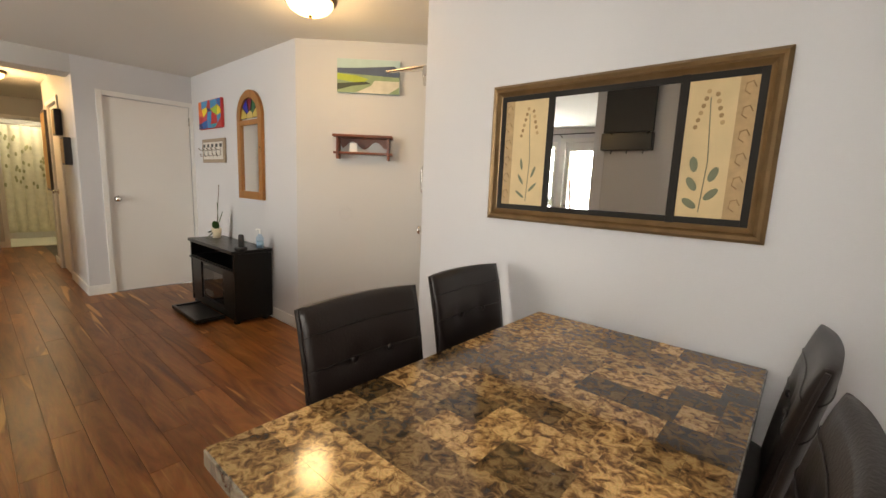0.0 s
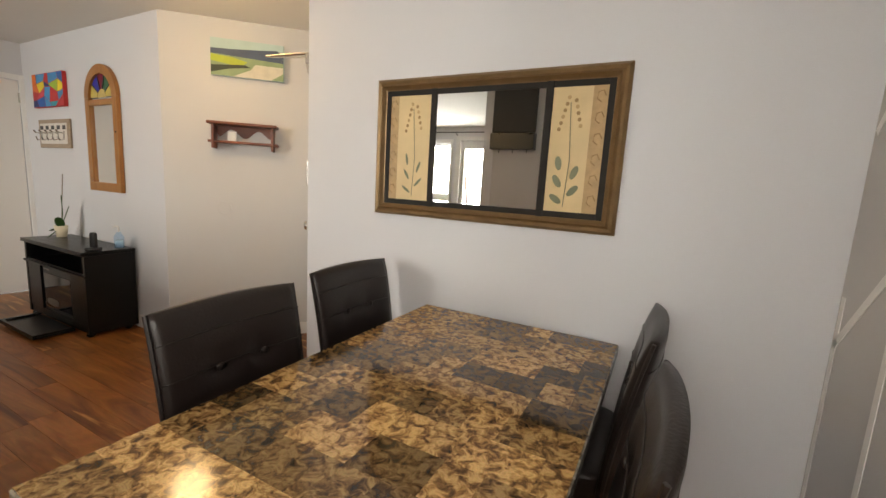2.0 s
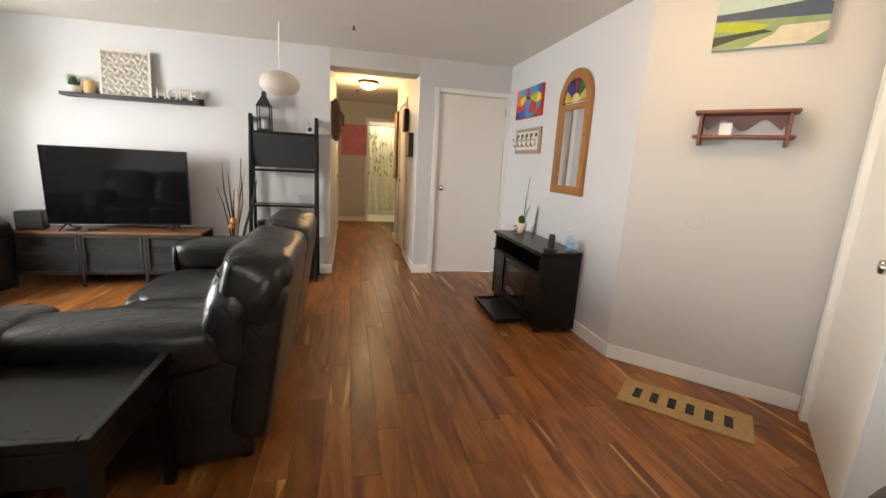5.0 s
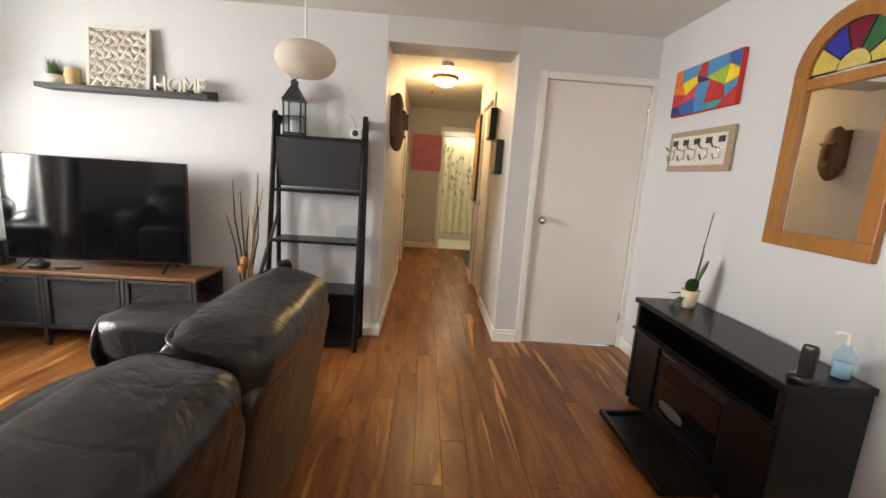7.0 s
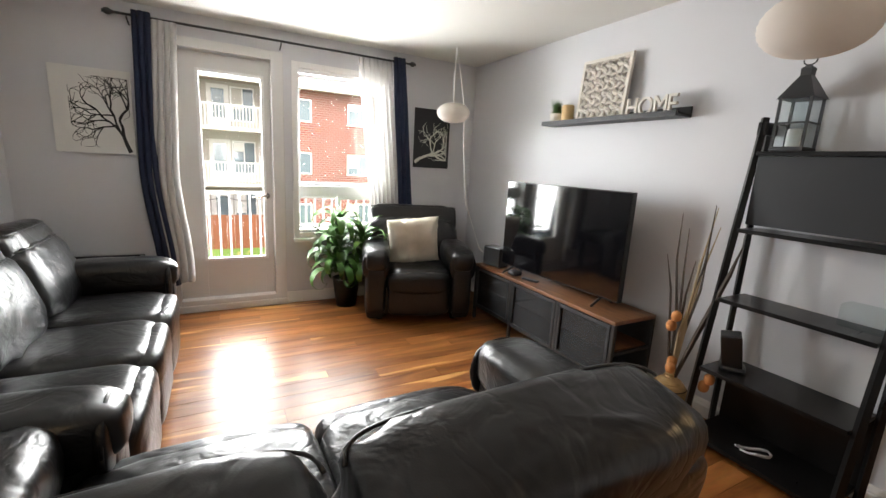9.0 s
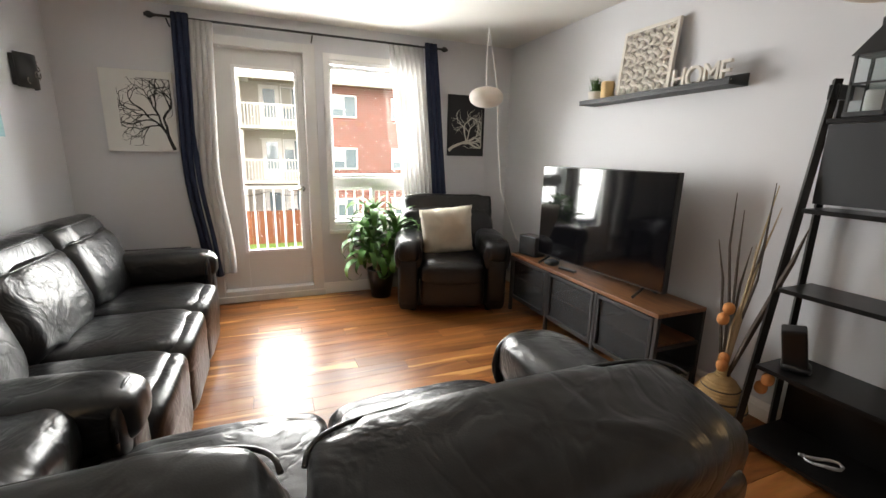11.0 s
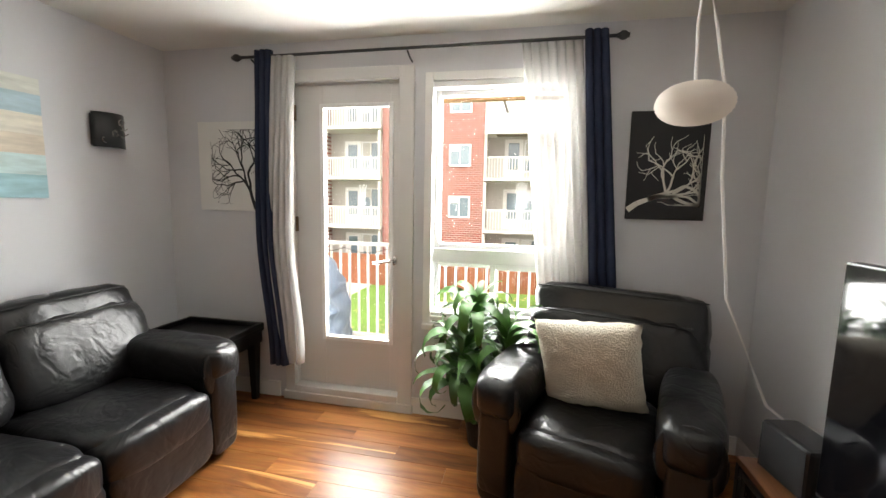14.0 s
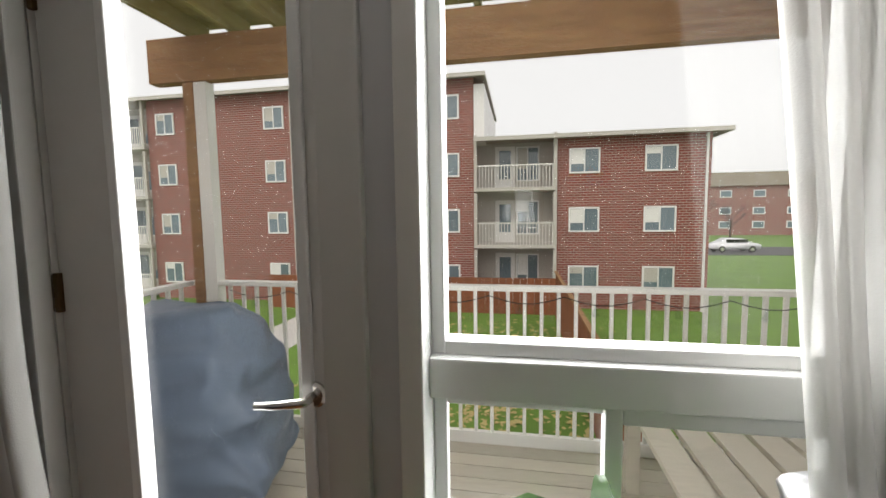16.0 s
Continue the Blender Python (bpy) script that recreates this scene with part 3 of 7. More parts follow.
# entrance door, seen along its face
ED = (MD @ Vector((1.066, 0, 0)))
EM = Matrix.Translation((-1.26, 1.655, 0)) @ Matrix(((-0.683, 0.73, 0), (0.73, 0.683, 0), (0, 0, 1))).to_4x4()   # x from the dining wall's edge to the slanting wall, y behind it
d5 = thing("door_5", EM, "closed white entrance door with closer, chain and knob", "door", kind="structure")
part("leaf", boxes(((0.1, 0.03, 0.008), (0.93, 0.075, 2.03)), bevel=0.003), DOOR, d5)
part("trim", boxes(((0.03, 0.0, 0), (0.1, 0.08, 2.1)), bevel=0.004), WHITE, d5)
part("trim", boxes(((0.93, 0.0, 0), (1.0, 0.08, 2.1)), bevel=0.004), WHITE, d5)
part("trim", boxes(((0.1, 0.0, 2.035), (0.93, 0.08, 2.1)), bevel=0.004), WHITE, d5)
part("closer", boxes(((0.15, -0.03, 1.92), (0.4, 0.03, 1.98)), bevel=0.006), CHROME, d5, "steel door closer")
part("closer_arm", tube([(0.2, -0.01, 1.99), (0.42, -0.27, 2.0), (0.55, -0.02, 2.06)], 0.008, 6), CHROME, d5)
part("chain", tube([(0.16, 0.02, 1.45), (0.155, -0.015, 1.38), (0.16, -0.015, 1.25), (0.165, 0.02, 1.2)], 0.006, 6), CHROME, d5)
knob(d5, (0.18, 0.03, 1.0), (0, -1, 0))
part("deadbolt", lathe([(0.03, 0), (0.03, 0.014), (0.0, 0.016)], 16), CHROME, d5).matrix_local = pose(0.18, 0.03, 1.16, 90, 0, 0)
structure("wall_entry_top", boxes(((0, 0.0, 2.1), (1.0, 0.12, ZC))), WALLG, "wall over the entrance door").matrix_world = EM
structure("entry_backing", boxes(((-0.1, 0.13, 0), (1.3, 0.16, ZC))), WALLG, "plain wall behind the entrance").matrix_world = EM

# patio door
pd = thing("door_6", pose(0, 0, 0), "closed white patio door with one tall glass pane", "door", kind="structure")
GX0, GX1, GZ0, GZ1 = -2.952, -2.487, 0.452, 1.98
YF = YW - 0.045
part("stile", boxes(((DX0, YF - 0.04, 0.11), (GX0, YF, 2.12)), bevel=0.003), PDOOR, pd)
part("stile", boxes(((GX1, YF - 0.04, 0.11), (DX1, YF, 2.12)), bevel=0.003), PDOOR, pd)
part("rail", boxes(((GX0, YF - 0.04, GZ1), (GX1, YF, 2.12)), bevel=0.003), PDOOR, pd)
part("rail", boxes(((GX0, YF - 0.04, 0.11), (GX1, YF, GZ0)), bevel=0.003), PDOOR, pd)
for lo, hi in (((GX0 - 0.02, GZ0 - 0.02), (GX0 + 0.008, GZ1 + 0.02)), ((GX1 - 0.008, GZ0 - 0.02), (GX1 + 0.02, GZ1 + 0.02)), ((GX0 + 0.008, GZ0 - 0.02), (GX1 - 0.008, GZ0 + 0.008)), ((GX0 + 0.008, GZ1 - 0.008), (GX1 - 0.008, GZ1 + 0.02))):
    part("glazing_bead", boxes(((lo[0], YF + 0.001, lo[1]), (hi[0], YF + 0.014, hi[1])), bevel=0.005), VINYL, pd)
g = part("pane", boxes(((GX0 - 0.005, YF - 0.025, GZ0 - 0.005), (GX1 + 0.005, YF - 0.019, GZ1 + 0.005))), GLASS, pd)
g.visible_shadow = False
for lo, hi in (((DX0 - 0.1, 0.0), (DX0 - 0.004, 2.2)), ((DX1 + 0.004, 0.0), (DX1 + 0.075, 2.2)), ((DX0 - 0.004, 2.125), (DX1 + 0.004, 2.2))):
    part("trim", boxes(((lo[0], YW - 0.03, lo[1] + 0.002), (hi[0], YW + 0.02, hi[1])), bevel=0.005), PDOOR, pd)
part("threshold", boxes(((DX0 - 0.004, YW - 0.1, 0.06), (DX1 + 0.004, YW + 0.025, 0.105)), bevel=0.006), PDOOR, pd)
part("threshold", boxes(((DX0 - 0.11, YW + 0.001, 0.002), (DX1 + 0.085, YW + 0.035, 0.06)), bevel=0.006), PDOOR, pd)
for lo, hi in (((DX0 - 0.03, 0.1), (DX0 - 0.002, 2.14)), ((DX1 + 0.002, 0.1), (DX1 + 0.03, 2.14)), ((DX0 - 0.002, 2.121), (DX1 + 0.002, 2.14))):
    part("jamb", boxes(((lo[0], YW - 0.2, lo[1]), (hi[0], YW - 0.031, hi[1]))), PDOOR, pd)
part("stop", boxes(((DX0 - 0.002, YW - 0.12, 2.1), (DX1 + 0.002, YW - 0.09, 2.12)), ((DX1 - 0.015, YW - 0.12, 0.11), (DX1 + 0.001, YW - 0.09, 2.1)), ((DX0 - 0.001, YW - 0.12, 0.11), (DX0 + 0.015, YW - 0.09, 2.1))), PDOOR, pd)
hd = part("handle", tube([(-2.97, YF, 1.0), (-2.97, YF + 0.05, 1.0), (-2.955, YF + 0.055, 1.0), (-2.9, YF + 0.052, 0.99), (-2.85, YF + 0.05, 0.985)], [0.011, 0.01, 0.01, 0.009, 0.007], 10), CHROME, pd, "nickel lever handle", smooth=True)
rs = part("rose", lathe([(0.03, 0), (0.03, 0.008), (0.024, 0.012), (0, 0.013)], 20), CHROME, hd)
rs.matrix_local = pose(-2.97, YF, 1.0, -90, 0, 0)
for z in (0.4, 1.17, 1.9):
    part("hinge", boxes(((DX1 - 0.012, YF, z), (DX1 + 0.012, YF + 0.014, z + 0.1)), bevel=0.003), BRONZE, pd)

# window
wi = thing("window_1", pose(0, 0, 0), "white vinyl window, fixed pane over two sliding panes", "window", kind="structure")
YG = YW - 0.11


def frame_ring(name, parent, x0, x1, z0, z1, wd, y0, y1, material, bevel=0.004):
    for lo, hi in (((x0, z0), (x0 + wd, z1)), ((x1 - wd, z0), (x1, z1)), ((x0 + wd, z0), (x1 - wd, z0 + wd)), ((x0 + wd, z1 - wd), (x1 - wd, z1))):
        part(name, boxes(((lo[0], y0, lo[1]), (hi[0], y1, hi[1])), bevel=bevel), material, parent)


frame_ring("trim", wi, WX0 - 0.05, WX1 + 0.012, 0.62, 2.15, 0.05, YW + 0.001, YW + 0.02, WHITE)
frame_ring("frame", wi, WX0, WX1, 0.66, 2.1, 0.035, YW - 0.16, YW + 0.004, VINYL)
part("rail", boxes(((WX0 + 0.035, YG - 0.05, 1.005), (WX1 - 0.035, YG + 0.06, 1.095)), bevel=0.005), VINYL, wi)
up = (WX0 + 0.035, WX1 - 0.035, 1.095, 2.065)
frame_ring("sash", wi, *up, 0.03, YG - 0.03, YG + 0.03, VINYL)
xm = (WX0 + WX1) / 2 + 0.015
frame_ring("sash", wi, xm - 0.015, WX1 - 0.035, 0.695, 1.005, 0.03, YG - 0.02, YG + 0.015, VINYL)
frame_ring("sash", wi, WX0 + 0.035, xm + 0.02, 0.695, 1.005, 0.035, YG + 0.016, YG + 0.05, VINYL)
for x0, x1, z0, z1, y in ((up[0] + 0.025, up[1] - 0.025, 1.12, 2.04, YG), (xm + 0.01, WX1 - 0.06, 0.72, 0.97, YG), (WX0 + 0.065, xm - 0.01, 0.725, 0.965, YG + 0.03)):
    g = part("pane", boxes(((x0, y - 0.003, z0), (x1, y + 0.003, z1))), GLASS, wi)
    g.visible_shadow = False
part("sill", boxes(((WX0 - 0.05, YW + 0.001, 0.585), (WX1 + 0.012, YW + 0.045, 0.619)), bevel=0.006), WHITE, wi)

# unseen window, added in the back wall to house the dining fill lamp
w2 = thing("window_2", pose(0, 0, 0), "unseen white framed window added around the dining fill light", "window", kind="structure")
frame_ring("frame", w2, -0.02, 0.82, 0.98, 2.02, 0.04, YB - 0.1, YB + 0.01, VINYL)
part("pane", boxes(((0.02, YB - 0.09, 1.02), (0.78, YB - 0.084, 1.98))), PANE, w2)
# wall panel lines: white tape criss-cross on the east wall
tape = thing("tape_lines", pose(0, 0, 0), "white tape lines criss-crossed on beige wall", "wall decoration")
for (y0, z0), (y1, z1) in (((1.63, 0.85), (0.35, 2.2)), ((1.63, 0.1), (-0.3, 2.1)), ((1.62, 0.0), (1.62, 1.02)), ((1.3, 0.0), (1.3, 2.3)), ((0.75, 0.0), (0.75, 2.3)), ((1.63, 1.5), (1.0, 2.3))):
    a, b = Vector((XE - 0.002, y0, z0 + 0.01)), Vector((XE - 0.002, y1, z1))
    ln = (b - a).length
    t_ = part("strip", boxes(((-0.001, 0, -0.014), (0.001, ln, 0.014))), WHITE, tape)
    t_.matrix_world = Matrix.Translation(a) @ Euler((math.atan2(b.z - a.z, b.y - a.y), 0, 0)).to_matrix().to_4x4()


# ---- seating ----
def leather_seat(name, m, width, seats, label, category, arm=0.24, back_w=0, back_x=0.0, fat=1.0, back_shift=0.0, he=0.5, depth=0.92, ztop=0.92, seat_z=0.45, footrest=True, lean=12, group=""):
    """A padded leather recliner sofa; it faces +y, with its middle at the origin on the floor."""
    s = thing(name, m, label, category, group)
    yb, yf = -depth / 2, depth / 2
    inner = width - 2 * arm
    w = inner / seats
    part("base", boxes(((-width / 2 + 0.05, yb + 0.06, 0.05), (width / 2 - 0.05, yf - 0.1, 0.3)), bevel=0.03), LEATHER, s)
    for sx in (-1, 1):
        for y in (yb + 0.1, yf - 0.16):
            part("foot", lathe([(0.03, 0), (0.035, 0.06)], 12, (sx * (width / 2 - 0.14), y, 0.0)), BLACKW, s)
    for i in range(seats):
        x = -inner / 2 + w * (i + 0.5)
        part("seat_cushion", pillow((x, 0.1, seat_z - 0.09), (w * 1.0, depth * 0.68, 0.22), 0.35, 0.018, i * 3.1), LEATHER, s)
        part("seat_roll", pillow((x, yf - 0.09, seat_z - 0.1), (w * 0.995, 0.2, 0.2), 0.5, 0.012, i * 5.7), LEATHER, s)
        if footrest:
            part("footrest", pillow((x, yf - 0.07, 0.2), (w * 0.98, 0.14, 0.26), 0.35, 0.012, i * 1.7), LEATHER, s)
        bw = back_w or w
        bx = (i - (seats - 1) / 2) * bw + back_x
        mt = Matrix.Translation((bx, yb + 0.2 + back_shift, 0)) @ Euler((radians(lean), 0, 0)).to_matrix().to_4x4()
        part("back_cushion", pillow((0, 0.05, seat_z + 0.17), (bw * 1.0, 0.24 * fat, 0.42), 0.45, 0.045, i * 4.3 + 1, m=mt), LEATHER, s)
        part("head_cushion", pillow((0, 0.0, ztop - 0.13), (bw * 1.0, 0.27 * fat, 0.33), he, 0.04, i * 2.9 + 2, m=mt), LEATHER, s)
        for nm, zc, sz, ex, ph, fac in (("seam", ztop - 0.13, (bw, 0.27 * fat, 0.33), he, 0.55, 1.03), ("seam", seat_z + 0.17, (bw, 0.24 * fat, 0.42), 0.45, 0.75, 1.03)):
            dy = 0.05 if zc < ztop - 0.14 else 0.0
            ring = []
            for q in range(23):
                th = math.pi * (0.04 + 0.92 * q / 22)
                cp = math.cos(ph) ** ex
                ring.append(mt @ Vector((fac * sz[0] / 2 * cp * math.copysign(abs(math.cos(th)) ** ex, math.cos(th)), dy + fac * sz[1] / 2 * cp * math.sin(th) ** ex, zc + fac * sz[2] / 2 * math.sin(ph) ** ex)))
            part(nm, tube(ring, 0.0045, 6), LEATHER, s, smooth=True)
        mb = Matrix.Translation((bx, yb + 0.11, 0)) @ Euler((radians(lean * 0.75), 0, 0)).to_matrix().to_4x4()
        part("back_panel", pillow((0, -0.01, (ztop + 0.1) / 2 - 0.03), (bw * 0.995, 0.16, ztop - 0.2), 0.22, 0.004, i, m=mb), LEATHER, s)
    for sx in (-1, 1):
        x = sx * (width / 2 - arm / 2)
        part("arm", pillow((x, 0.02, 0.3), (arm * 0.92, depth * 0.9, 0.52), 0.3, 0.008, sx), LEATHER, s)
        part("arm_pad", pillow((x, 0.05, 0.54), (arm * 1.2, depth * 0.88, 0.22), 0.55, 0.02, sx * 3.0 + 1), LEATHER, s)
        part("arm_scroll", pillow((x, yf - 0.055, 0.5), (arm * 1.12, 0.05, 0.25), 0.7, 0.006, sx + 4.0), LEATHER, s)
        part("arm_front", pillow((x, yf - 0.06, 0.24), (arm * 0.8, 0.045, 0.4), 0.35, 0.004, sx + 6.0), LEATHER, s)
        part("piping", tube([(x + arm * 0.565 * math.cos(q * math.pi / 12), yf - 0.052, 0.5 + 0.127 * math.sin(q * math.pi / 12)) for q in range(25)], 0.006, 6), LEATHER, s, smooth=True)
    return s


leather_seat("loveseat", pose(-2.86, -0.87, 0, 0, 0, 180), 1.86, 2, "black leather two-seat reclining sofa, back to the hall", "sofa", arm=0.26, ztop=0.89, he=0.42, back_w=0.8, back_x=-0.12)
leather_seat("sofa", pose(-1.88, -2.27, 0, 0, 0, 90), 2.05, 3, "worn black leather three-seat reclining sofa along the wall", "sofa", arm=0.22, depth=0.9, fat=1.35, lean=17, ztop=0.9, back_shift=0.15, back_w=0.66)
leather_seat("armchair", pose(-4.19, -3.36, 0, 0, 0, -18), 0.94, 1, "black leather recliner armchair beside the window", "armchair", arm=0.2, depth=0.84, ztop=0.92, back_w=0.86, he=0.3)


def plush_cushion(m, w, h, d, label):
    """A stuffed square: full in the middle, thin at its seam, its corners drawn out."""
    bm = bmesh.new()
    n = 30
    sides = []
    for sg in (-1, 1):
        g = []
        for j in range(n + 1):
            row = []
            for i in range(n + 1):
                u, v = 2 * i / n - 1, 2 * j / n - 1
                k = (max(0, 1 - u ** 4) * max(0, 1 - v ** 4)) ** 0.5
                x = u * w / 2 * (1 - 0.055 * (1 - v * v))
                z = v * h / 2 * (1 - 0.055 * (1 - u * u))
                lump = 1 + 0.22 * noise.noise(Vector((u * 2.3, v * 2.1, sg * 3.0))) + 0.08 * noise.noise(Vector((u * 9, v * 8, sg)))
                row.append(bm.verts.new((x + 0.006 * noise.noise(Vector((v * 6, 1, 2))), sg * d / 2 * k * lump, z + 0.006 * noise.noise(Vector((u * 6, 4, 1))))))
            g.append(row)
        sides.append(g)
        for j in range(n):
            for i in range(n):
                bm.faces.new((g[j][i], g[j][i + 1], g[j + 1][i + 1], g[j + 1][i]))
    bmesh.ops.remove_doubles(bm, verts=bm.verts[:], dist=1e-4)
    bm.transform(m)
    return whole("cushion", bm, FUR, label, "cushion", smooth=True)


plush_cushion(pose(-4.13, -3.29, 0.67, -16, 6, -18), 0.46, 0.45, 0.17, "cream plush square cushion on the recliner")


def end_table(name, m, w, d, h, label):
    t = thing(name, m, label, "table")
    part("tabletop", boxes(((-w / 2, -d / 2, h - 0.04), (w / 2, d / 2, h - 0.018)), bevel=0.004), BLACKW, t)
    for lo, hi in (((-w / 2, -d / 2), (w / 2, -d / 2 + 0.03)), ((-w / 2, d / 2 - 0.03), (w / 2, d / 2)), ((-w / 2, -d / 2 + 0.03), (-w / 2 + 0.03, d / 2 - 0.03)), ((w / 2 - 0.03, -d / 2 + 0.03), (w / 2, d / 2 - 0.03))):
        part("rim", boxes(((*lo, h - 0.018), (*hi, h + 0.015)), bevel=0.006), BLACKW, t)
        part("apron", boxes(((lo[0] * 0.96, lo[1] * 0.96, h - 0.12), (hi[0] * 0.96, hi[1] * 0.96, h - 0.041))), BLACKW, t)
    for sx in (-1, 1):
        for sy in (-1, 1):
            x, y = sx * (w / 2 - 0.05), sy * (d / 2 - 0.05)
            bm = bmesh.new()
            g = bmesh.ops.create_cone(bm, cap_ends=True, segments=4, radius1=0.026, radius2=0.045, depth=h - 0.041, matrix=Matrix.Translation((x, y, (h - 0.041) / 2)) @ Euler((0, 0, radians(45))).to_matrix().to_4x4())
            part("leg", bm, BLACKW, t)
    return t


end_table("side_table", pose(-1.7, -1.02, 0), 0.58, 0.62, 0.55, "black wooden tray-top side table beside the sofas")
end_table("side_table", pose(-1.76, -3.6, 0), 0.6, 0.5, 0.52, "black wooden tray-top side table in the corner")


# ---- dining ----
tb = thing("dining_table", pose(-0.02, 0.9, 0), "dining table with polished brown marble mosaic top", "table")
TW, TD, TZ = 0.86, 1.45, 0.722
part("slab", boxes(((-TW / 2, -TD / 2, TZ - 0.045), (TW / 2, TD / 2, TZ - 0.004)), bevel=0.004), TEDGE, tb)
part("apron", boxes(((-TW / 2 + 0.05, -TD / 2 + 0.05, TZ - 0.13), (TW / 2 - 0.05, TD / 2 - 0.05, TZ - 0.046))), ESPRESSO, tb)
for sx in (-1, 1):
    for sy in (-1, 1):
        part("leg", boxes(((sx * 0.36 - 0.04, sy * 0.65 - 0.04, 0), (sx * 0.36 + 0.04, sy * 0.65 + 0.04, TZ - 0.13)), bevel=0.006), ESPRESSO, tb)


def dining_chair(m, label):
    c = thing("dining_chair", m, label, "chair", "chairs round the dining table")
    part("seat", pillow((0, 0.02, 0.45), (0.46, 0.45, 0.1), 0.25, 0.004, 2), BROWNL, c)
    mt = pose(0, -0.2, 0.44, 5.5)
    bm = bmesh.new()
    nx, nz = 18, 16
    grid = []
    for side in (0, 1):
        g = []
        for j in range(nz + 1):
            row = []
            for i in range(nx + 1):
                u, v = i / nx * 2 - 1, j / nz
                th = 0.03 * (1 - 0.55 * abs(u) ** 6) * (1 - 0.5 * v ** 12)
                bow = -0.02 * (1 - u * u)
                dent = 0.014 * sum(math.exp(-((u * 0.23 - a) ** 2 + (v * 0.485 - b) ** 2) / 0.0012) for a in (-0.075, 0.075) for b in (0.3,))
                roll = -0.034 * v * v
                y = bow + roll + (th - dent if side else -th)
                row.append(bm.verts.new((u * (0.225 + 0.008 * v), y, v * 0.485 + 0.008 * (1 - u * u) * v)))
            g.append(row)
        grid.append(g)
    a, b = grid
    for j in range(nz):
        for i in range(nx):
            bm.faces.new((a[j][i], a[j][i + 1], a[j + 1][i + 1], a[j + 1][i])), bm.faces.new((b[j][i], b[j + 1][i], b[j + 1][i + 1], b[j][i + 1]))
    for j in range(nz):
        bm.faces.new((a[j][0], a[j + 1][0], b[j + 1][0], b[j][0])), bm.faces.new((a[j][nx], b[j][nx], b[j + 1][nx], a[j + 1][nx]))
    for i in range(nx):
        bm.faces.new((a[nz][i], a[nz][i + 1], b[nz][i + 1], b[nz][i])), bm.faces.new((a[0][i], b[0][i], b[0][i + 1], a[0][i + 1]))
    bm.transform(mt)
    bk = part("backrest", bm, BROWNL, c, smooth=True)
    for x in (-0.075, 0.075):
        part("button", pillow(mt @ Vector((x, 0.003, 0.3)), (0.024, 0.014, 0.024), 0.9, nu=12, nv=8), BROWNL, bk)
    for x in (-0.237, 0.237):
        part("piping", tube([mt @ Vector((x * (0.97 + 0.03 * k / 6), -0.034 * (k / 6) ** 2 - 0.001, 0.485 * k / 6)) for k in range(7)], 0.006, 6), BROWNL, bk)
    for v in (0.62, 0.83):
        loop = []
        for q in range(33):
            side, u = (1, -1 + q / 8) if q <= 16 else (-1, 1 - (q - 16) / 8)
            th = 0.0315 * (1 - 0.55 * abs(u) ** 6) * (1 - 0.5 * v ** 12)
            loop.append(mt @ Vector((u * (0.227 + 0.008 * v), -0.02 * (1 - u * u) - 0.034 * v * v + side * th, v * 0.485 + 0.008 * (1 - u * u) * v)))
        part("stitched_seam", tube(loop, 0.0022, 5), BROWNL, bk, smooth=True)
    for sx in (-1, 1):
        for y in (-0.19, 0.2):
            bm = bmesh.new()
            bmesh.ops.create_cone(bm, cap_ends=True, segments=4, radius1=0.024, radius2=0.032, depth=0.42, matrix=Matrix.Translation((sx * 0.19, y, 0.21)) @ Euler((0, 0, radians(45))).to_matrix().to_4x4())
            part("leg", bm, ESPRESSO, c)
    return c


CL = "dark brown tufted leatherette dining chair pushed to the table"
c0 = dining_chair(pose(-0.34, 0.725, 0, 0, 0, -90), CL)
copy_thing(c0, pose(-0.40, 1.345, 0, 0, 0, -90))
copy_thing(c0, pose(0.27, 0.76, 0, 0, 0, 90))
copy_thing(c0, pose(0.24, 1.33, 0, 0, 0, 90))

# ---- television side ----
tv = thing("television", pose(-4.76, -2.14, 0.514, 0, 0, 94), "flat black television on the low media unit", "television")
part("panel", boxes(((-0.565, -0.03, 0.05), (0.565, 0.012, 0.742)), bevel=0.005), BLACKP, tv)
part("screen", boxes(((-0.557, -0.0335, 0.062), (0.557, -0.0305, 0.735))), SCREEN, tv, "glossy dark screen")
for sx in (-1, 1):
    part("foot", tube([(sx * 0.44, 0.09, 0.006), (sx * 0.43, 0, 0.06), (sx * 0.44, -0.12, 0.006)], 0.009, 8), BLACKP, tv)

un = thing("media_unit", pose(0, 0, 0), "low black mesh-door media unit with walnut top", "cabinet")
UX0, UX1, UY0, UY1, UZ = -4.97, -4.6, -2.96, -1.44, 0.512
part("top", boxes(((UX0, UY0, UZ - 0.024), (UX1, UY1, UZ)), bevel=0.004), UNITTOP, un)
part("bottom_shelf", boxes(((UX0 + 0.01, UY0 + 0.01, 0.115), (UX1 - 0.012, UY1 - 0.01, 0.13))), BLACKM, un)
part("back", boxes(((UX0, UY0 + 0.02, 0.115), (UX0 + 0.012, UY1 - 0.02, UZ - 0.025))), BLACKM, un)
for y in (UY0, -2.44, -1.93, UY1 - 0.025):
    for x in (UX0, UX1 - 0.025):
        part("post", boxes(((x, y, 0.0), (x + 0.025, y + 0.025, UZ - 0.025)), bevel=0.003), BLACKM, un)
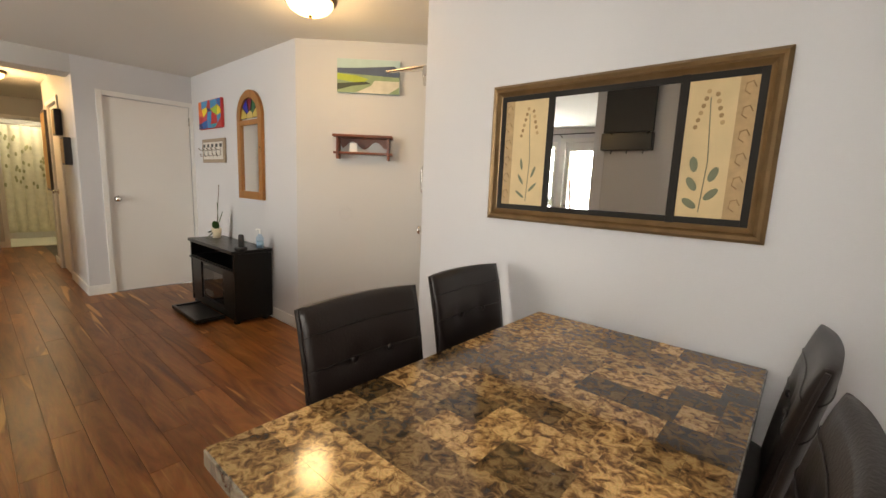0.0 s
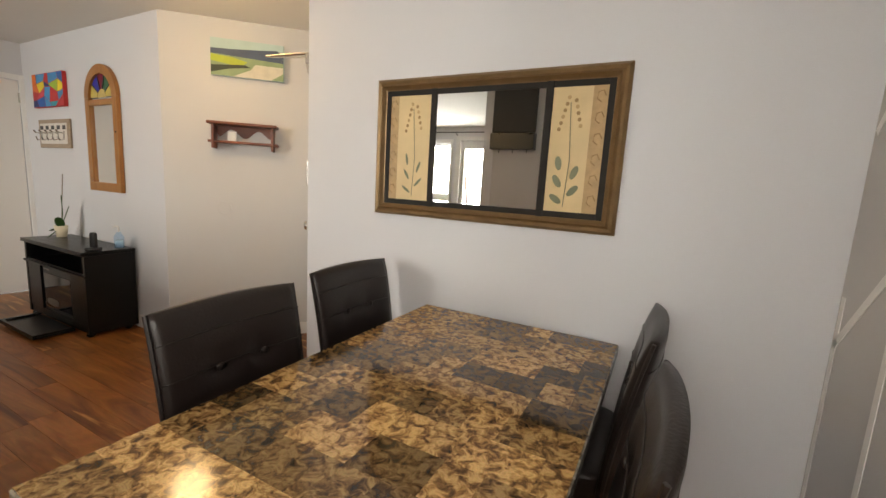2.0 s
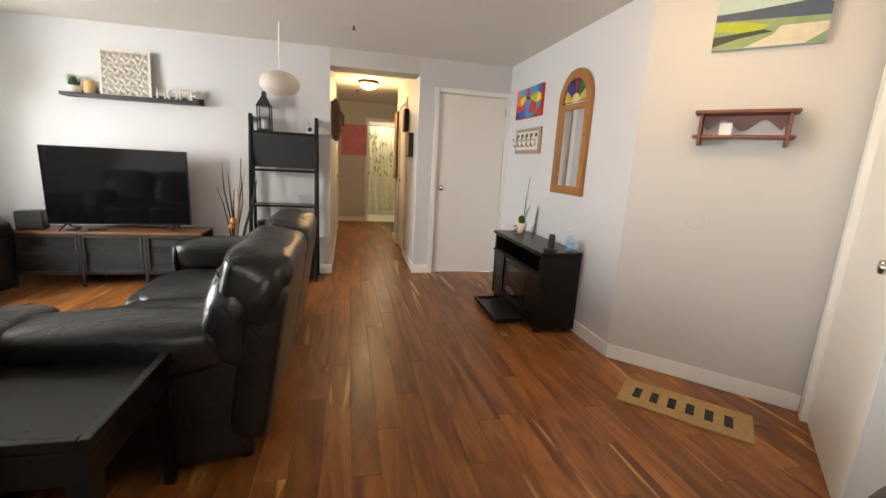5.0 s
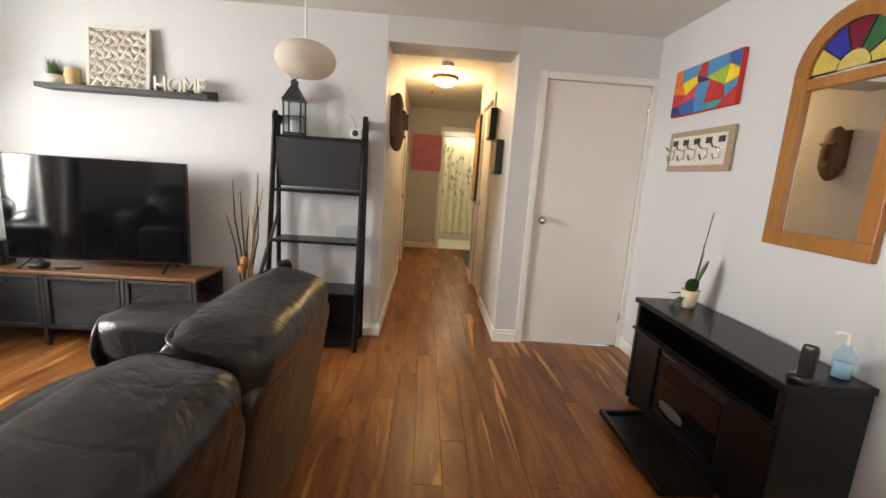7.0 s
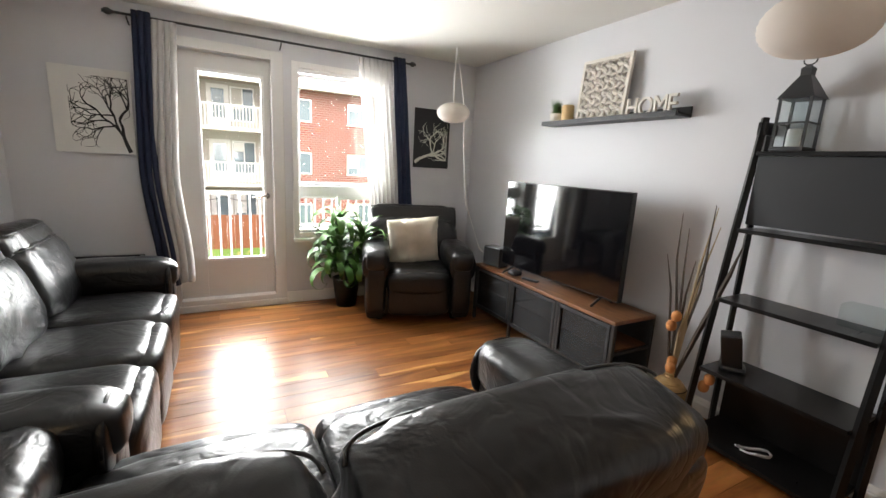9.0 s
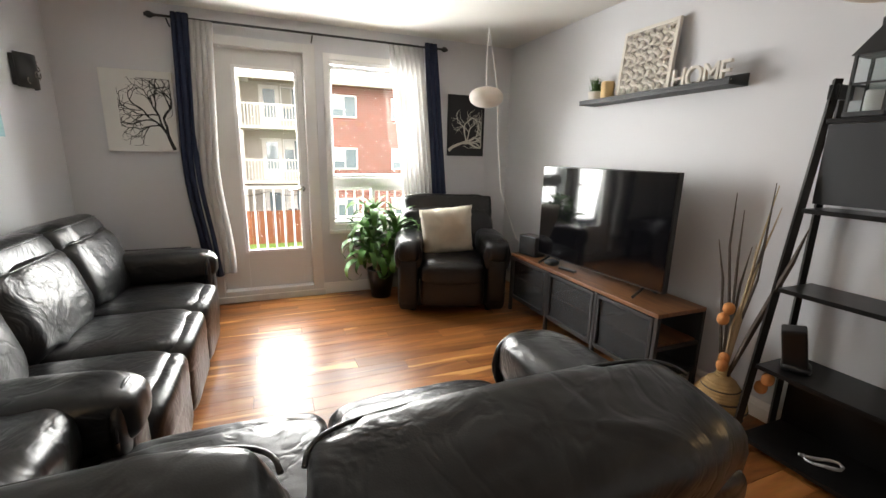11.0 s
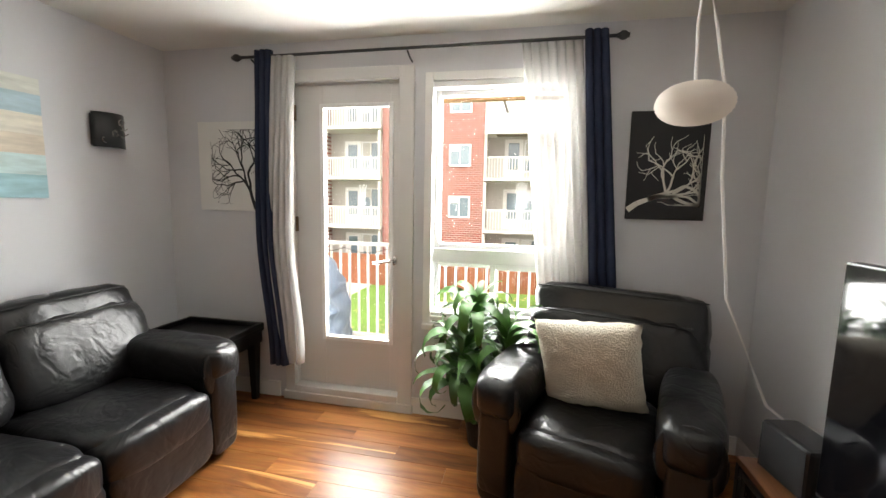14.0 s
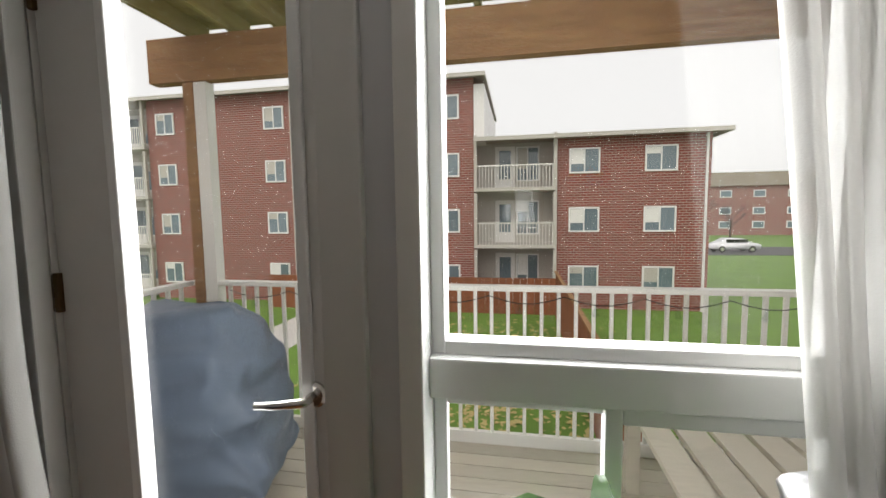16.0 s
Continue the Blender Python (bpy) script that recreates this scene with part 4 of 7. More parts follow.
for y0, y1 in ((UY0 + 0.03, -2.445), (-2.41, -1.935), (-1.9, UY1 - 0.03)):
    dr = part("door", boxes(((UX1 - 0.02, y0, 0.13), (UX1 - 0.012, y1, 0.48))), MESHM, un, "wire mesh door")
    for lo, hi in (((y0, 0.13), (y0 + 0.022, 0.48)), ((y1 - 0.022, 0.13), (y1, 0.48)), ((y0 + 0.022, 0.13), (y1 - 0.022, 0.152)), ((y0 + 0.022, 0.458), (y1 - 0.022, 0.48))):
        part("door_rail", boxes(((UX1 - 0.012, lo[0], lo[1]), (UX1 + 0.001, hi[0], hi[1])), bevel=0.003), BLACKM, dr)
    for z in (0.16, 0.45):
        part("rivet", pillow((UX1 + 0.003, y0 + 0.011, z), (0.01, 0.012, 0.012), 1, nu=10, nv=6), BLACKM, dr)
    part("inner_shelf", boxes(((UX0 + 0.02, y0, 0.3), (UX1 - 0.03, y1, 0.315))), UNITTOP, un)
part("side_rail", boxes(((UX0 + 0.025, UY1 - 0.02, 0.13), (UX1 - 0.025, UY1 - 0.004, 0.15)), bevel=0.002), BLACKM, un)
part("side_rail", boxes(((UX0 + 0.025, UY1 - 0.02, 0.29), (UX1 - 0.025, UY1 - 0.004, 0.31)), bevel=0.002), BLACKM, un)
part("side_mesh", boxes(((UX0 + 0.025, UY0 + 0.01, 0.13), (UX1 - 0.025, UY0 + 0.014, UZ - 0.03))), MESHM, un)

# ladder shelf
ls = thing("ladder_shelf", pose(0, 0, 0), "black leaning ladder shelf with a fold-down desk panel", "shelf")
LY0, LY1 = -1.05, -0.39
for y in (LY0, LY1 - 0.035):
    part("front_post", tube([(-4.7, y + 0.018, 0.0), (-4.93, y + 0.018, 1.66)], 0.019, 4), BLACKW, ls)
    part("back_post", tube([(-4.985, y + 0.018, 0.0), (-4.985, y + 0.018, 1.6)], 0.017, 4), BLACKW, ls)
    part("top_block", boxes(((-5.03, y, 1.58), (-4.91, y + 0.035, 1.64)), bevel=0.004), BLACKW, ls)
for z, xf in ((1.5, -4.87), (1.13, -4.83), (0.78, -4.78), (0.42, -4.73), (0.07, -4.7)):
    part("shelf_board", boxes(((-5.02, LY0 + 0.037, z - 0.02), (xf, LY1 - 0.037, z)), bevel=0.003), BLACKW, ls)
part("drop_panel", boxes(((-4.9, LY0 + 0.04, 1.15), (-4.885, LY1 - 0.04, 1.478)), bevel=0.003), DULLBLACK, ls)
part("back_panel", boxes(((-5.02, LY0 + 0.04, 0.07), (-5.012, LY1 - 0.04, 0.4))), BLACKW, ls)
part("side_panel", boxes(((-4.98, LY1 - 0.036, 1.13), (-4.88, LY1 - 0.03, 1.49))), BLACKW, ls)

# wall shelf with its ornaments
sh = thing("wall_shelf", pose(0, 0, 0), "dark grey picture ledge on the wall", "shelf")
SY0, SY1, SZ = -2.6, -1.47, 1.72
part("ledge", boxes(((XT + 0.001, SY0, SZ - 0.02), (XT + 0.15, SY1, SZ)), bevel=0.003), DULLBLACK, sh)
part("back_rail", boxes(((XT + 0.001, SY0, SZ), (XT + 0.014, SY1, SZ + 0.045)), bevel=0.003), DULLBLACK, sh)
part("lip", boxes(((XT + 0.138, SY0, SZ), (XT + 0.15, SY1, SZ + 0.012)), bevel=0.003), DULLBLACK, sh)

fr = thing("fretwork_panel", pose(XT + 0.075, -2.1, SZ + 0.001, 0, -5, 0), "whitewashed square carved fretwork panel leaning on ledge", "wall art")
S = 0.42
for lo, hi in (((-S / 2, 0), (-S / 2 + 0.022, S)), ((S / 2 - 0.022, 0), (S / 2, S)), ((-S / 2 + 0.022, 0), (S / 2 - 0.022, 0.022)), ((-S / 2 + 0.022, S - 0.022), (S / 2 - 0.022, S))):
    part("frame", boxes(((-0.012, lo[0], lo[1]), (0.012, hi[0], hi[1])), bevel=0.003), WOODPALE, fr)
part("backing", boxes(((-0.012, -S / 2 + 0.01, 0.01), (-0.008, S / 2 - 0.01, S - 0.01))), mat("grey backing", (0.46, 0.43, 0.41), 0.8), fr)
n_ = 4
cell = (S - 0.044) / n_
for i in range(n_):
    for j in range(n_):
        cy, cz = -S / 2 + 0.022 + cell * (i + 0.5), 0.022 + cell * (j + 0.5)
        for k in range(4):
            a = math.pi / 4 + k * math.pi / 2
            pts = [(0.0, cy + 0.62 * cell * q * math.cos(a + 0.5 * math.sin(q * 3)), cz + 0.62 * cell * q * math.sin(a + 0.5 * math.sin(q * 3))) for q in (0.1, 0.3, 0.55, 0.8, 1.05)]
            part("scroll", tube(pts, [0.006, 0.015, 0.018, 0.014, 0.006], 6), WOODPALE, fr)
        part("boss", pillow((0.0, cy, cz), (0.016, 0.026, 0.026), 0.9, nu=10, nv=6), WOODPALE, fr)

dg = thing("word_ornament", pose(XT + 0.1, -1.645, SZ), "white wooden letters spelling HOME on the ledge", "ornament")


def letters(text, size, depth, material, parent, place):
    """Each letter of a word as a part of its own, standing along +y."""
    at = 0.0
    for ch in text:
        cu = bpy.data.curves.new("letter", "FONT")
        cu.body, cu.size, cu.extrude, cu.bevel_depth = ch, size, depth, 0.001
        tmp = bpy.data.objects.new("letter_shape", cu)
        scene.collection.objects.link(tmp)
        me = bpy.data.meshes.new_from_object(tmp.evaluated_get(bpy.context.evaluated_depsgraph_get()))
        bpy.data.objects.remove(tmp)
        me.materials.clear(), me.materials.append(material)
        xs = [v.co.x for v in me.vertices]
        for v in me.vertices:
            v.co.x -= min(xs)
        ob = new("letter", me)
        ob.parent = parent
        ob.matrix_local = place @ pose(at, 0, 0)
        at += max(xs) - min(xs) + size * 0.06
    return at


letters("HOME", 0.155, 0.01, WOODPALE, dg, pose(0, -0.2, 0.003, 90, 0, 90) @ Matrix.Diagonal((0.86, 1, 1, 1)))
ca = thing("pillar_candle", pose(XT + 0.085, -2.39, SZ), "tan wax pillar candle on the ledge", "candle")
part("wax", lathe([(0.042, 0.001), (0.044, 0.01), (0.044, 0.12), (0.038, 0.125), (0.0, 0.118)], 24), CANDLE, ca, smooth=True)
part("wick", lathe([(0.0015, 0.115), (0.001, 0.135)], 6), INK, ca)
gp = thing("grass_pot", pose(XT + 0.08, -2.51, SZ), "small green grass in a pale pot on the ledge", "plant")
part("pot", lathe([(0.045, 0.001), (0.055, 0.07), (0.05, 0.07), (0.045, 0.06), (0, 0.06)], 20), WOODPALE, gp, smooth=True)
bm = bmesh.new()
for i in range(170):
    a, r = random.uniform(0, 6.28), random.uniform(0, 0.045)
    p = Vector((r * math.cos(a), r * math.sin(a), 0.06))
    q = p + Vector((random.gauss(0, 0.022), random.gauss(0, 0.022), random.uniform(0.08, 0.13)))
    d = Vector((-math.sin(a), math.cos(a), 0)) * 0.003
    bm.faces.new([bm.verts.new(v) for v in (p - d, p + d, q)])
part("grass_tuft", bm, LEAF, gp)


# ---- window dressing ----
def curtain(name, x0, x1, b0, b1, z1, z0, y, folds, material, label, sag=None, amp=0.03, seed=0):
    """A hanging cloth gathered between x0..x1 on top and b0..b1 below, in folds; sag(v): its sideways pull."""
    bm = bmesh.new()
    nu, nv = folds * 10, 30
    rows = []
    for j in range(nv + 1):
        v = j / nv
        row = []
        for i in range(nu + 1):
            u = i / nu
            a, b = x0 + (b0 - x0) * v, x1 + (b1 - x1) * v
            x = a + (b - a) * u + (sag(v) if sag else 0)
            ph = folds * 2 * math.pi * u + 0.5 * math.sin(3 * v + seed)
            yy = y + amp * math.sin(ph) * (0.75 + 0.25 * v) + 0.012 * noise.noise(Vector((u * 5 + seed, v * 3, 0)))
            x += 0.012 * math.cos(ph)
            row.append(bm.verts.new((x, yy, z1 + (z0 - z1) * v)))
        rows.append(row)
    for a, b in zip(rows, rows[1:]):
        for i in range(nu):
            bm.faces.new((a[i], a[i + 1], b[i + 1], b[i]))
    c = whole(name, bm, material, label, "curtain", smooth=True)
    so = c.modifiers.new("thick", "SOLIDIFY")
    so.thickness = 0.002
    return c


YR = YW + 0.1
pull = lambda v: 0.0 if v < 0.5 else -0.10 * math.sin((v - 0.5) * 2 * math.pi / 2) ** 2
curtain("navy_curtain", -2.12, -2.23, -2.06, -2.2, 2.30, 0.28, YR, 3, NAVY, "navy blue curtain gathered beside the patio door", pull, 0.035, 1)
curtain("sheer_curtain", -2.235, -2.385, -2.1, -2.3, 2.26, 0.3, YR, 4, SHEER, "white sheer curtain drawn beside the patio door", pull, 0.025, 2)
curtain("navy_curtain", -4.085, -4.2, -4.23, -4.4, 2.30, 0.1, YR, 3, NAVY, "navy blue curtain hanging beside the window", None, 0.035, 3)
curtain("sheer_curtain", -3.76, -4.075, -3.97, -4.26, 2.27, 0.25, YR - 0.02, 7, SHEER, "white sheer curtain half across the window", None, 0.028, 4)
cr = thing("curtain_rod", pose(0, 0, 0), "black metal curtain rod with cage finials", "curtain rod")
part("rod", tube([(-1.99, YR, 2.265), (-4.25, YR, 2.265)], 0.009, 10), BLACKM, cr)
for x in (-1.975, -4.265):
    fi = part("finial", pillow((x, YR, 2.265), (0.05, 0.045, 0.045), 0.9, nu=14, nv=8), BLACKM, cr)
    part("collar", tube([(x - 0.03, YR, 2.265), (x + 0.03, YR, 2.265)], 0.013, 10), BLACKM, fi)
for x in (-2.08, -3.1, -4.12):
    part("bracket", tube([(x, YW, 2.22), (x, YW + 0.05, 2.23), (x, YR, 2.25)], 0.006, 6), BLACKM, cr)

# ---- corn plant ----
pl = thing("corn_plant", pose(-3.62, -3.66, 0), "leafy green corn plant in a black pot", "plant")
part("pot", lathe([(0.09, 0), (0.125, 0.26), (0.13, 0.27), (0.118, 0.27), (0.115, 0.24), (0, 0.24)], 28), BLACKP, pl, smooth=True)
part("soil", lathe([(0.114, 0.236), (0.112, 0.245), (0, 0.25)], 20), SOIL, pl)
canes = (((0.02, 0.0), 0.66, (0.06, -0.02)), ((-0.05, 0.03), 0.5, (-0.12, 0.1)), ((0.04, 0.05), 0.4, (0.12, 0.1)))
LEAVES = []
rl = random.Random(3)
for k in range(6):
    bm = bmesh.new()
    n_, ln, wd, droop = 9, 0.3 + 0.045 * k, 0.025 + 0.0025 * k, 0.7 + 0.3 * k
    prev = None
    p, ang = Vector((0, 0, 0)), 1.15
    for i in range(n_ + 1):
        t = i / n_
        wdt = wd * math.sin(math.pi * min(1, 0.12 + 0.88 * t) ** 0.8) + 0.002
        cur = [bm.verts.new(p + Vector((0, -wdt, 0.008 * math.sin(7 * t + k)))), bm.verts.new(p + Vector((0, 0, -wdt * 0.3))), bm.verts.new(p + Vector((0, wdt, 0.008 * math.cos(6 * t))))]
        if prev:
            bm.faces.new((prev[0], prev[1], cur[1], cur[0])), bm.faces.new((prev[1], prev[2], cur[2], cur[1]))
        prev = cur
        ang -= droop * 2.6 / n_ * (0.4 + t)
        p = p + Vector((math.cos(ang), 0, math.sin(ang))) * (ln / n_)
    me = bpy.data.meshes.new("leaf")
    for fa in bm.faces:
        fa.smooth = True
    bm.to_mesh(me), bm.free()
    me.materials.append(LEAF)
    LEAVES.append(me)
for (bx, by), hh, (tx, ty_) in canes:
    part("cane", tube([(bx, by, 0.23), ((bx + tx) / 2, (by + ty_) / 2, 0.23 + hh * 0.55), (tx, ty_, 0.23 + hh * 0.8)], [0.016, 0.014, 0.012], 8), STEM, pl)
    for i in range(40):
        lf = new("leaf", rl.choice(LEAVES))
        lf.parent = pl
        up_ = i / 40
        lf.matrix_local = Matrix.Translation((tx, ty_, 0.23 + hh * (0.3 + 0.58 * up_))) @ Euler((rl.uniform(-0.2, 0.2), -0.45 * up_ + 0.25 * (1 - up_), i * 2.4 + rl.uniform(-0.3, 0.3))).to_matrix().to_4x4() @ Matrix.Diagonal([rl.uniform(0.75, 1.05)] * 3 + [1])


# ---- pictures ----
def canvas(name, m, w, h, material, label, d=0.03):
    """A stretched canvas; x across, z up, it faces -y, hung with its back at y 0 and its middle at the origin."""
    t = thing(name, m, label, "picture")
    part("canvas", boxes(((-w / 2, -d, -h / 2), (w / 2, 0, h / 2)), bevel=0.003), material, t)
    return t


def branches(parent, material, root, heading, length, radius, depth, rg, y, lim, acc=None):
    """A flat painted tree: tapering strokes that fork."""
    bm = acc or bmesh.new()
    p, a = Vector(root), heading
    pts = [p.copy()]
    for i in range(4):
        a += rg.uniform(-0.35, 0.35)
        p = p + Vector((math.cos(a), math.sin(a))) * length / 4
        p.x, p.y = max(lim[0], min(lim[1], p.x)), max(lim[2], min(lim[3], p.y))
        pts.append(p.copy())
    for q0, q1, k in zip(pts, pts[1:], range(4)):
        d = (q1 - q0)
        if d.length < 1e-4:
            continue
        n = Vector((-d.y, d.x)).normalized()
        r0, r1 = radius * (1 - 0.12 * k), radius * (1 - 0.12 * (k + 1))
        vs = [bm.verts.new((v.x, y, v.y)) for v in (q0 - n * r0, q0 + n * r0, q1 + n * r1, q1 - n * r1)]
        bm.faces.new(vs)
    if depth:
        for k in range(3 if depth > 2 else 2):
            branches(parent, material, pts[-1] if k == 0 else pts[rg.choice((2, 3))], a + (-0.75, 0.7, 0.15)[k] + rg.uniform(-0.25, 0.25), length * rg.uniform(0.68, 0.85), radius * 0.66, depth - 1, rg, y, lim, bm)
    if acc is None:
        part("tree_painting", bm, material, parent)


bt = canvas("tree_picture", pose(-4.545, YW + 0.002, 1.605, 0, 0, 180), 0.39, 0.58, CANVASB, "black canvas with a pale bare tree")
branches(bt, PALE, (-0.19, -0.24), 0.85, 0.24, 0.016, 5, random.Random(4), -0.0315, (-0.19, 0.165, -0.21, 0.265))
wt = canvas("tree_picture", pose(-1.83, YW + 0.002, 1.595, 0, 0, 180), 0.46, 0.59, CANVASW, "white canvas with a black bare tree")
branches(wt, INK, (0.2, -0.28), 1.95, 0.24, 0.014, 5, random.Random(9), -0.0315, (-0.13, 0.21, -0.25, 0.24))
sc_ = thing("wall_sconce", pose(XP, -3.44, 1.77, 0, 0, -90), "dark curved metal wall sconce with embossed scrolls", "sconce")
bm = bmesh.new()
for i in range(13):
    a = -1 + 2 * i / 12
    for z in (-0.1, 0.1):
        bm.verts.new((a * 0.1, -0.03 - 0.06 * (1 - a * a), z))
bm.verts.ensure_lookup_table()
for i in range(12):
    bm.faces.new((bm.verts[2 * i], bm.verts[2 * i + 2], bm.verts[2 * i + 3], bm.verts[2 * i + 1]))
o = part("front", bm, BLACKM, sc_, smooth=True)
o.modifiers.new("thick", "SOLIDIFY").thickness = 0.004
part("mount", boxes(((-0.09, -0.035, -0.09), (0.09, -0.001, 0.09)), bevel=0.004), BLACKM, sc_)
rg = random.Random(2)
for k in range(9):
    x, z = rg.uniform(-0.07, 0.07), rg.uniform(-0.06, 0.06)
    part("scroll", tube([(x + 0.02 * q * math.cos(q * 3 + k), -0.033 - 0.062 * (1 - (x / 0.1) ** 2), z + 0.02 * q * math.sin(q * 3 + k)) for q in (0.2, 0.5, 0.8, 1.1, 1.4)], 0.003, 5), CHROME, sc_)
be = canvas("beach_picture", pose(XP - 0.002, -2.69, 1.67, 0, 0, -90), 0.8, 0.6, CANVASW, "beach scene painting in blue and sand bands")
for z0, z1, c in ((-0.3, -0.18, (0.32, 0.52, 0.57)), (-0.18, -0.08, (0.5, 0.64, 0.64)), (-0.08, 0.02, (0.62, 0.55, 0.45)), (0.02, 0.12, (0.7, 0.66, 0.57)), (0.12, 0.22, (0.4, 0.54, 0.6)), (0.22, 0.3, (0.62, 0.63, 0.58))):
    part("paint_band", boxes(((-0.398, -0.0325, z0 + 0.001), (0.398, -0.0305, z1))), mat("band paint", c, 0.7, vary=0.4, scale=7, bump=0.2, stretch=(1, 1, 5)), be)

# landscape on the slanting wall
sp = canvas("landscape_picture", MD @ pose(0.58, -0.002, 2.105), 0.49, 0.255, mat("sky canvas paint", (0.42, 0.55, 0.52), 0.7, vary=0.25, scale=6, bump=0.1), "landscape painting of green coast and dark headland", 0.035)


def patch(parent, pts, y, color, name="paint_patch"):
    bm = bmesh.new()
    bm.faces.new([bm.verts.new((a, y, b)) for a, b in pts])
    return part(name, bm, mat("patch paint", color, 0.6, vary=0.3, scale=14, bump=0.1), parent)


patch(sp, [(-0.244, -0.126), (0.244, -0.126), (0.244, 0.03), (-0.244, 0.035)], -0.036, (0.22, 0.3, 0.16))
patch(sp, [(-0.244, 0.02), (0.244, 0.0), (0.244, 0.055), (0.2, 0.085), (0.1, 0.075), (-0.1, 0.06), (-0.244, 0.055)], -0.0365, (0.06, 0.085, 0.13))
patch(sp, [(-0.244, -0.03), (-0.05, -0.055), (0.0, -0.02), (-0.1, 0.005), (-0.244, 0.015)], -0.037, (0.35, 0.42, 0.04))
patch(sp, [(-0.1, -0.126), (0.16, -0.126), (0.244, -0.07), (0.244, -0.03), (0.05, -0.03), (0.02, -0.07)], -0.037, (0.55, 0.52, 0.42))
patch(sp, [(-0.244, -0.11), (-0.12, -0.075), (0.02, -0.055), (-0.02, -0.04), (-0.244, -0.06)], -0.0375, (0.03, 0.04, 0.02))

# cherry wall shelf on the slanting wall
ws = thing("hanging_shelf", MD @ pose(0.55, -0.002, 1.53), "small cherry wood wall shelf with a scalloped back", "shelf")
part("top_board", boxes(((-0.235, -0.12, 0.1), (0.235, 0, 0.12)), bevel=0.005), CHERRY, ws)
for x in (-0.2, 0.2):
    part("side", boxes(((x - 0.009, -0.1, -0.07), (x + 0.009, 0, 0.1)), bevel=0.004), CHERRY, ws)
part("low_board", boxes(((-0.235, -0.09, -0.03), (0.235, 0, -0.012)), bevel=0.005), CHERRY, ws)
bm = bmesh.new()
pts = [(-0.19, 0.1), (0.19, 0.1)] + [(0.19 - 0.38 * i / 24, 0.045 + 0.03 * math.cos(2 * math.pi * 2 * i / 24 + math.pi) * (1 if i % 24 else 0)) for i in range(25)]
bm.faces.new([bm.verts.new((a, -0.004, b)) for a, b in pts])
bk = part("scalloped_back", bm, CHERRY, ws)
bk.modifiers.new("thick", "SOLIDIFY").thickness = 0.012
whole("small_card", boxes(((-0.03, -0.002, 0), (0.03, 0.002, 0.07))), WHITE, "small white card on the cherry shelf", "card").matrix_world = MD @ pose(0.47, -0.06, 1.519, -12)
wp = whole("wall_plate", lathe([(0.05, 0), (0.05, 0.004), (0.046, 0.006), (0, 0.006)], 32), WALLG, "round painted wall plate", "wall plate")
wp.matrix_world = MD @ pose(0.4, -0.0005, 1.02, 90)
mt_ = thing("door_mat", pose(-2.38, 1.66, 0.002, 0, 0, 43), "tan coir door mat with dark lettering", "mat")
part("pile", boxes(((-0.05, -0.28, 0), (0.6, 0.02, 0.012)), bevel=0.004), ROPE, mt_)
for k in range(6):
    part("printed_bar", boxes(((0.02 + 0.09 * k, -0.2, 0.0125), (0.06 + 0.09 * k, -0.08, 0.0145))), INK, mt_)

# ---- framed dining mirror ----
fm = thing("framed_mirror", pose(0, 0, 0), "bronze framed triptych mirror with botanical side panels", "mirror")
MX0, MX1, MZ0, MZ1 = -0.78, 0.345, 1.135, 1.765
YM = YD - 0.001


def moulding(parent, x0, x1, z0, z1, wd, y0, material):
    prof = [(0, 0), (0, 0.02), (0.012, 0.032), (0.024, 0.026), (0.034, 0.034), (wd - 0.008, 0.018), (wd, 0.014), (wd, 0)]
    cor = [(x0, z0, 1, 1), (x1, z0, -1, 1), (x1, z1, -1, -1), (x0, z1, 1, -1)]
    for i in range(4):
        a, b = cor[i], cor[(i + 1) % 4]
        bm = bmesh.new()
        r = [[bm.verts.new((c[0] + c[2] * u, y0 - v, c[1] + c[3] * u)) for u, v in prof] for c in (a, b)]
        for k in range(len(prof)):
            bm.faces.new((r[0][k], r[0][(k + 1) % len(prof)], r[1][(k + 1) % len(prof)], r[1][k]))
        bm.faces.new(r[0]), bm.faces.new(r[1][::-1])
        part("frame", bm, material, parent)


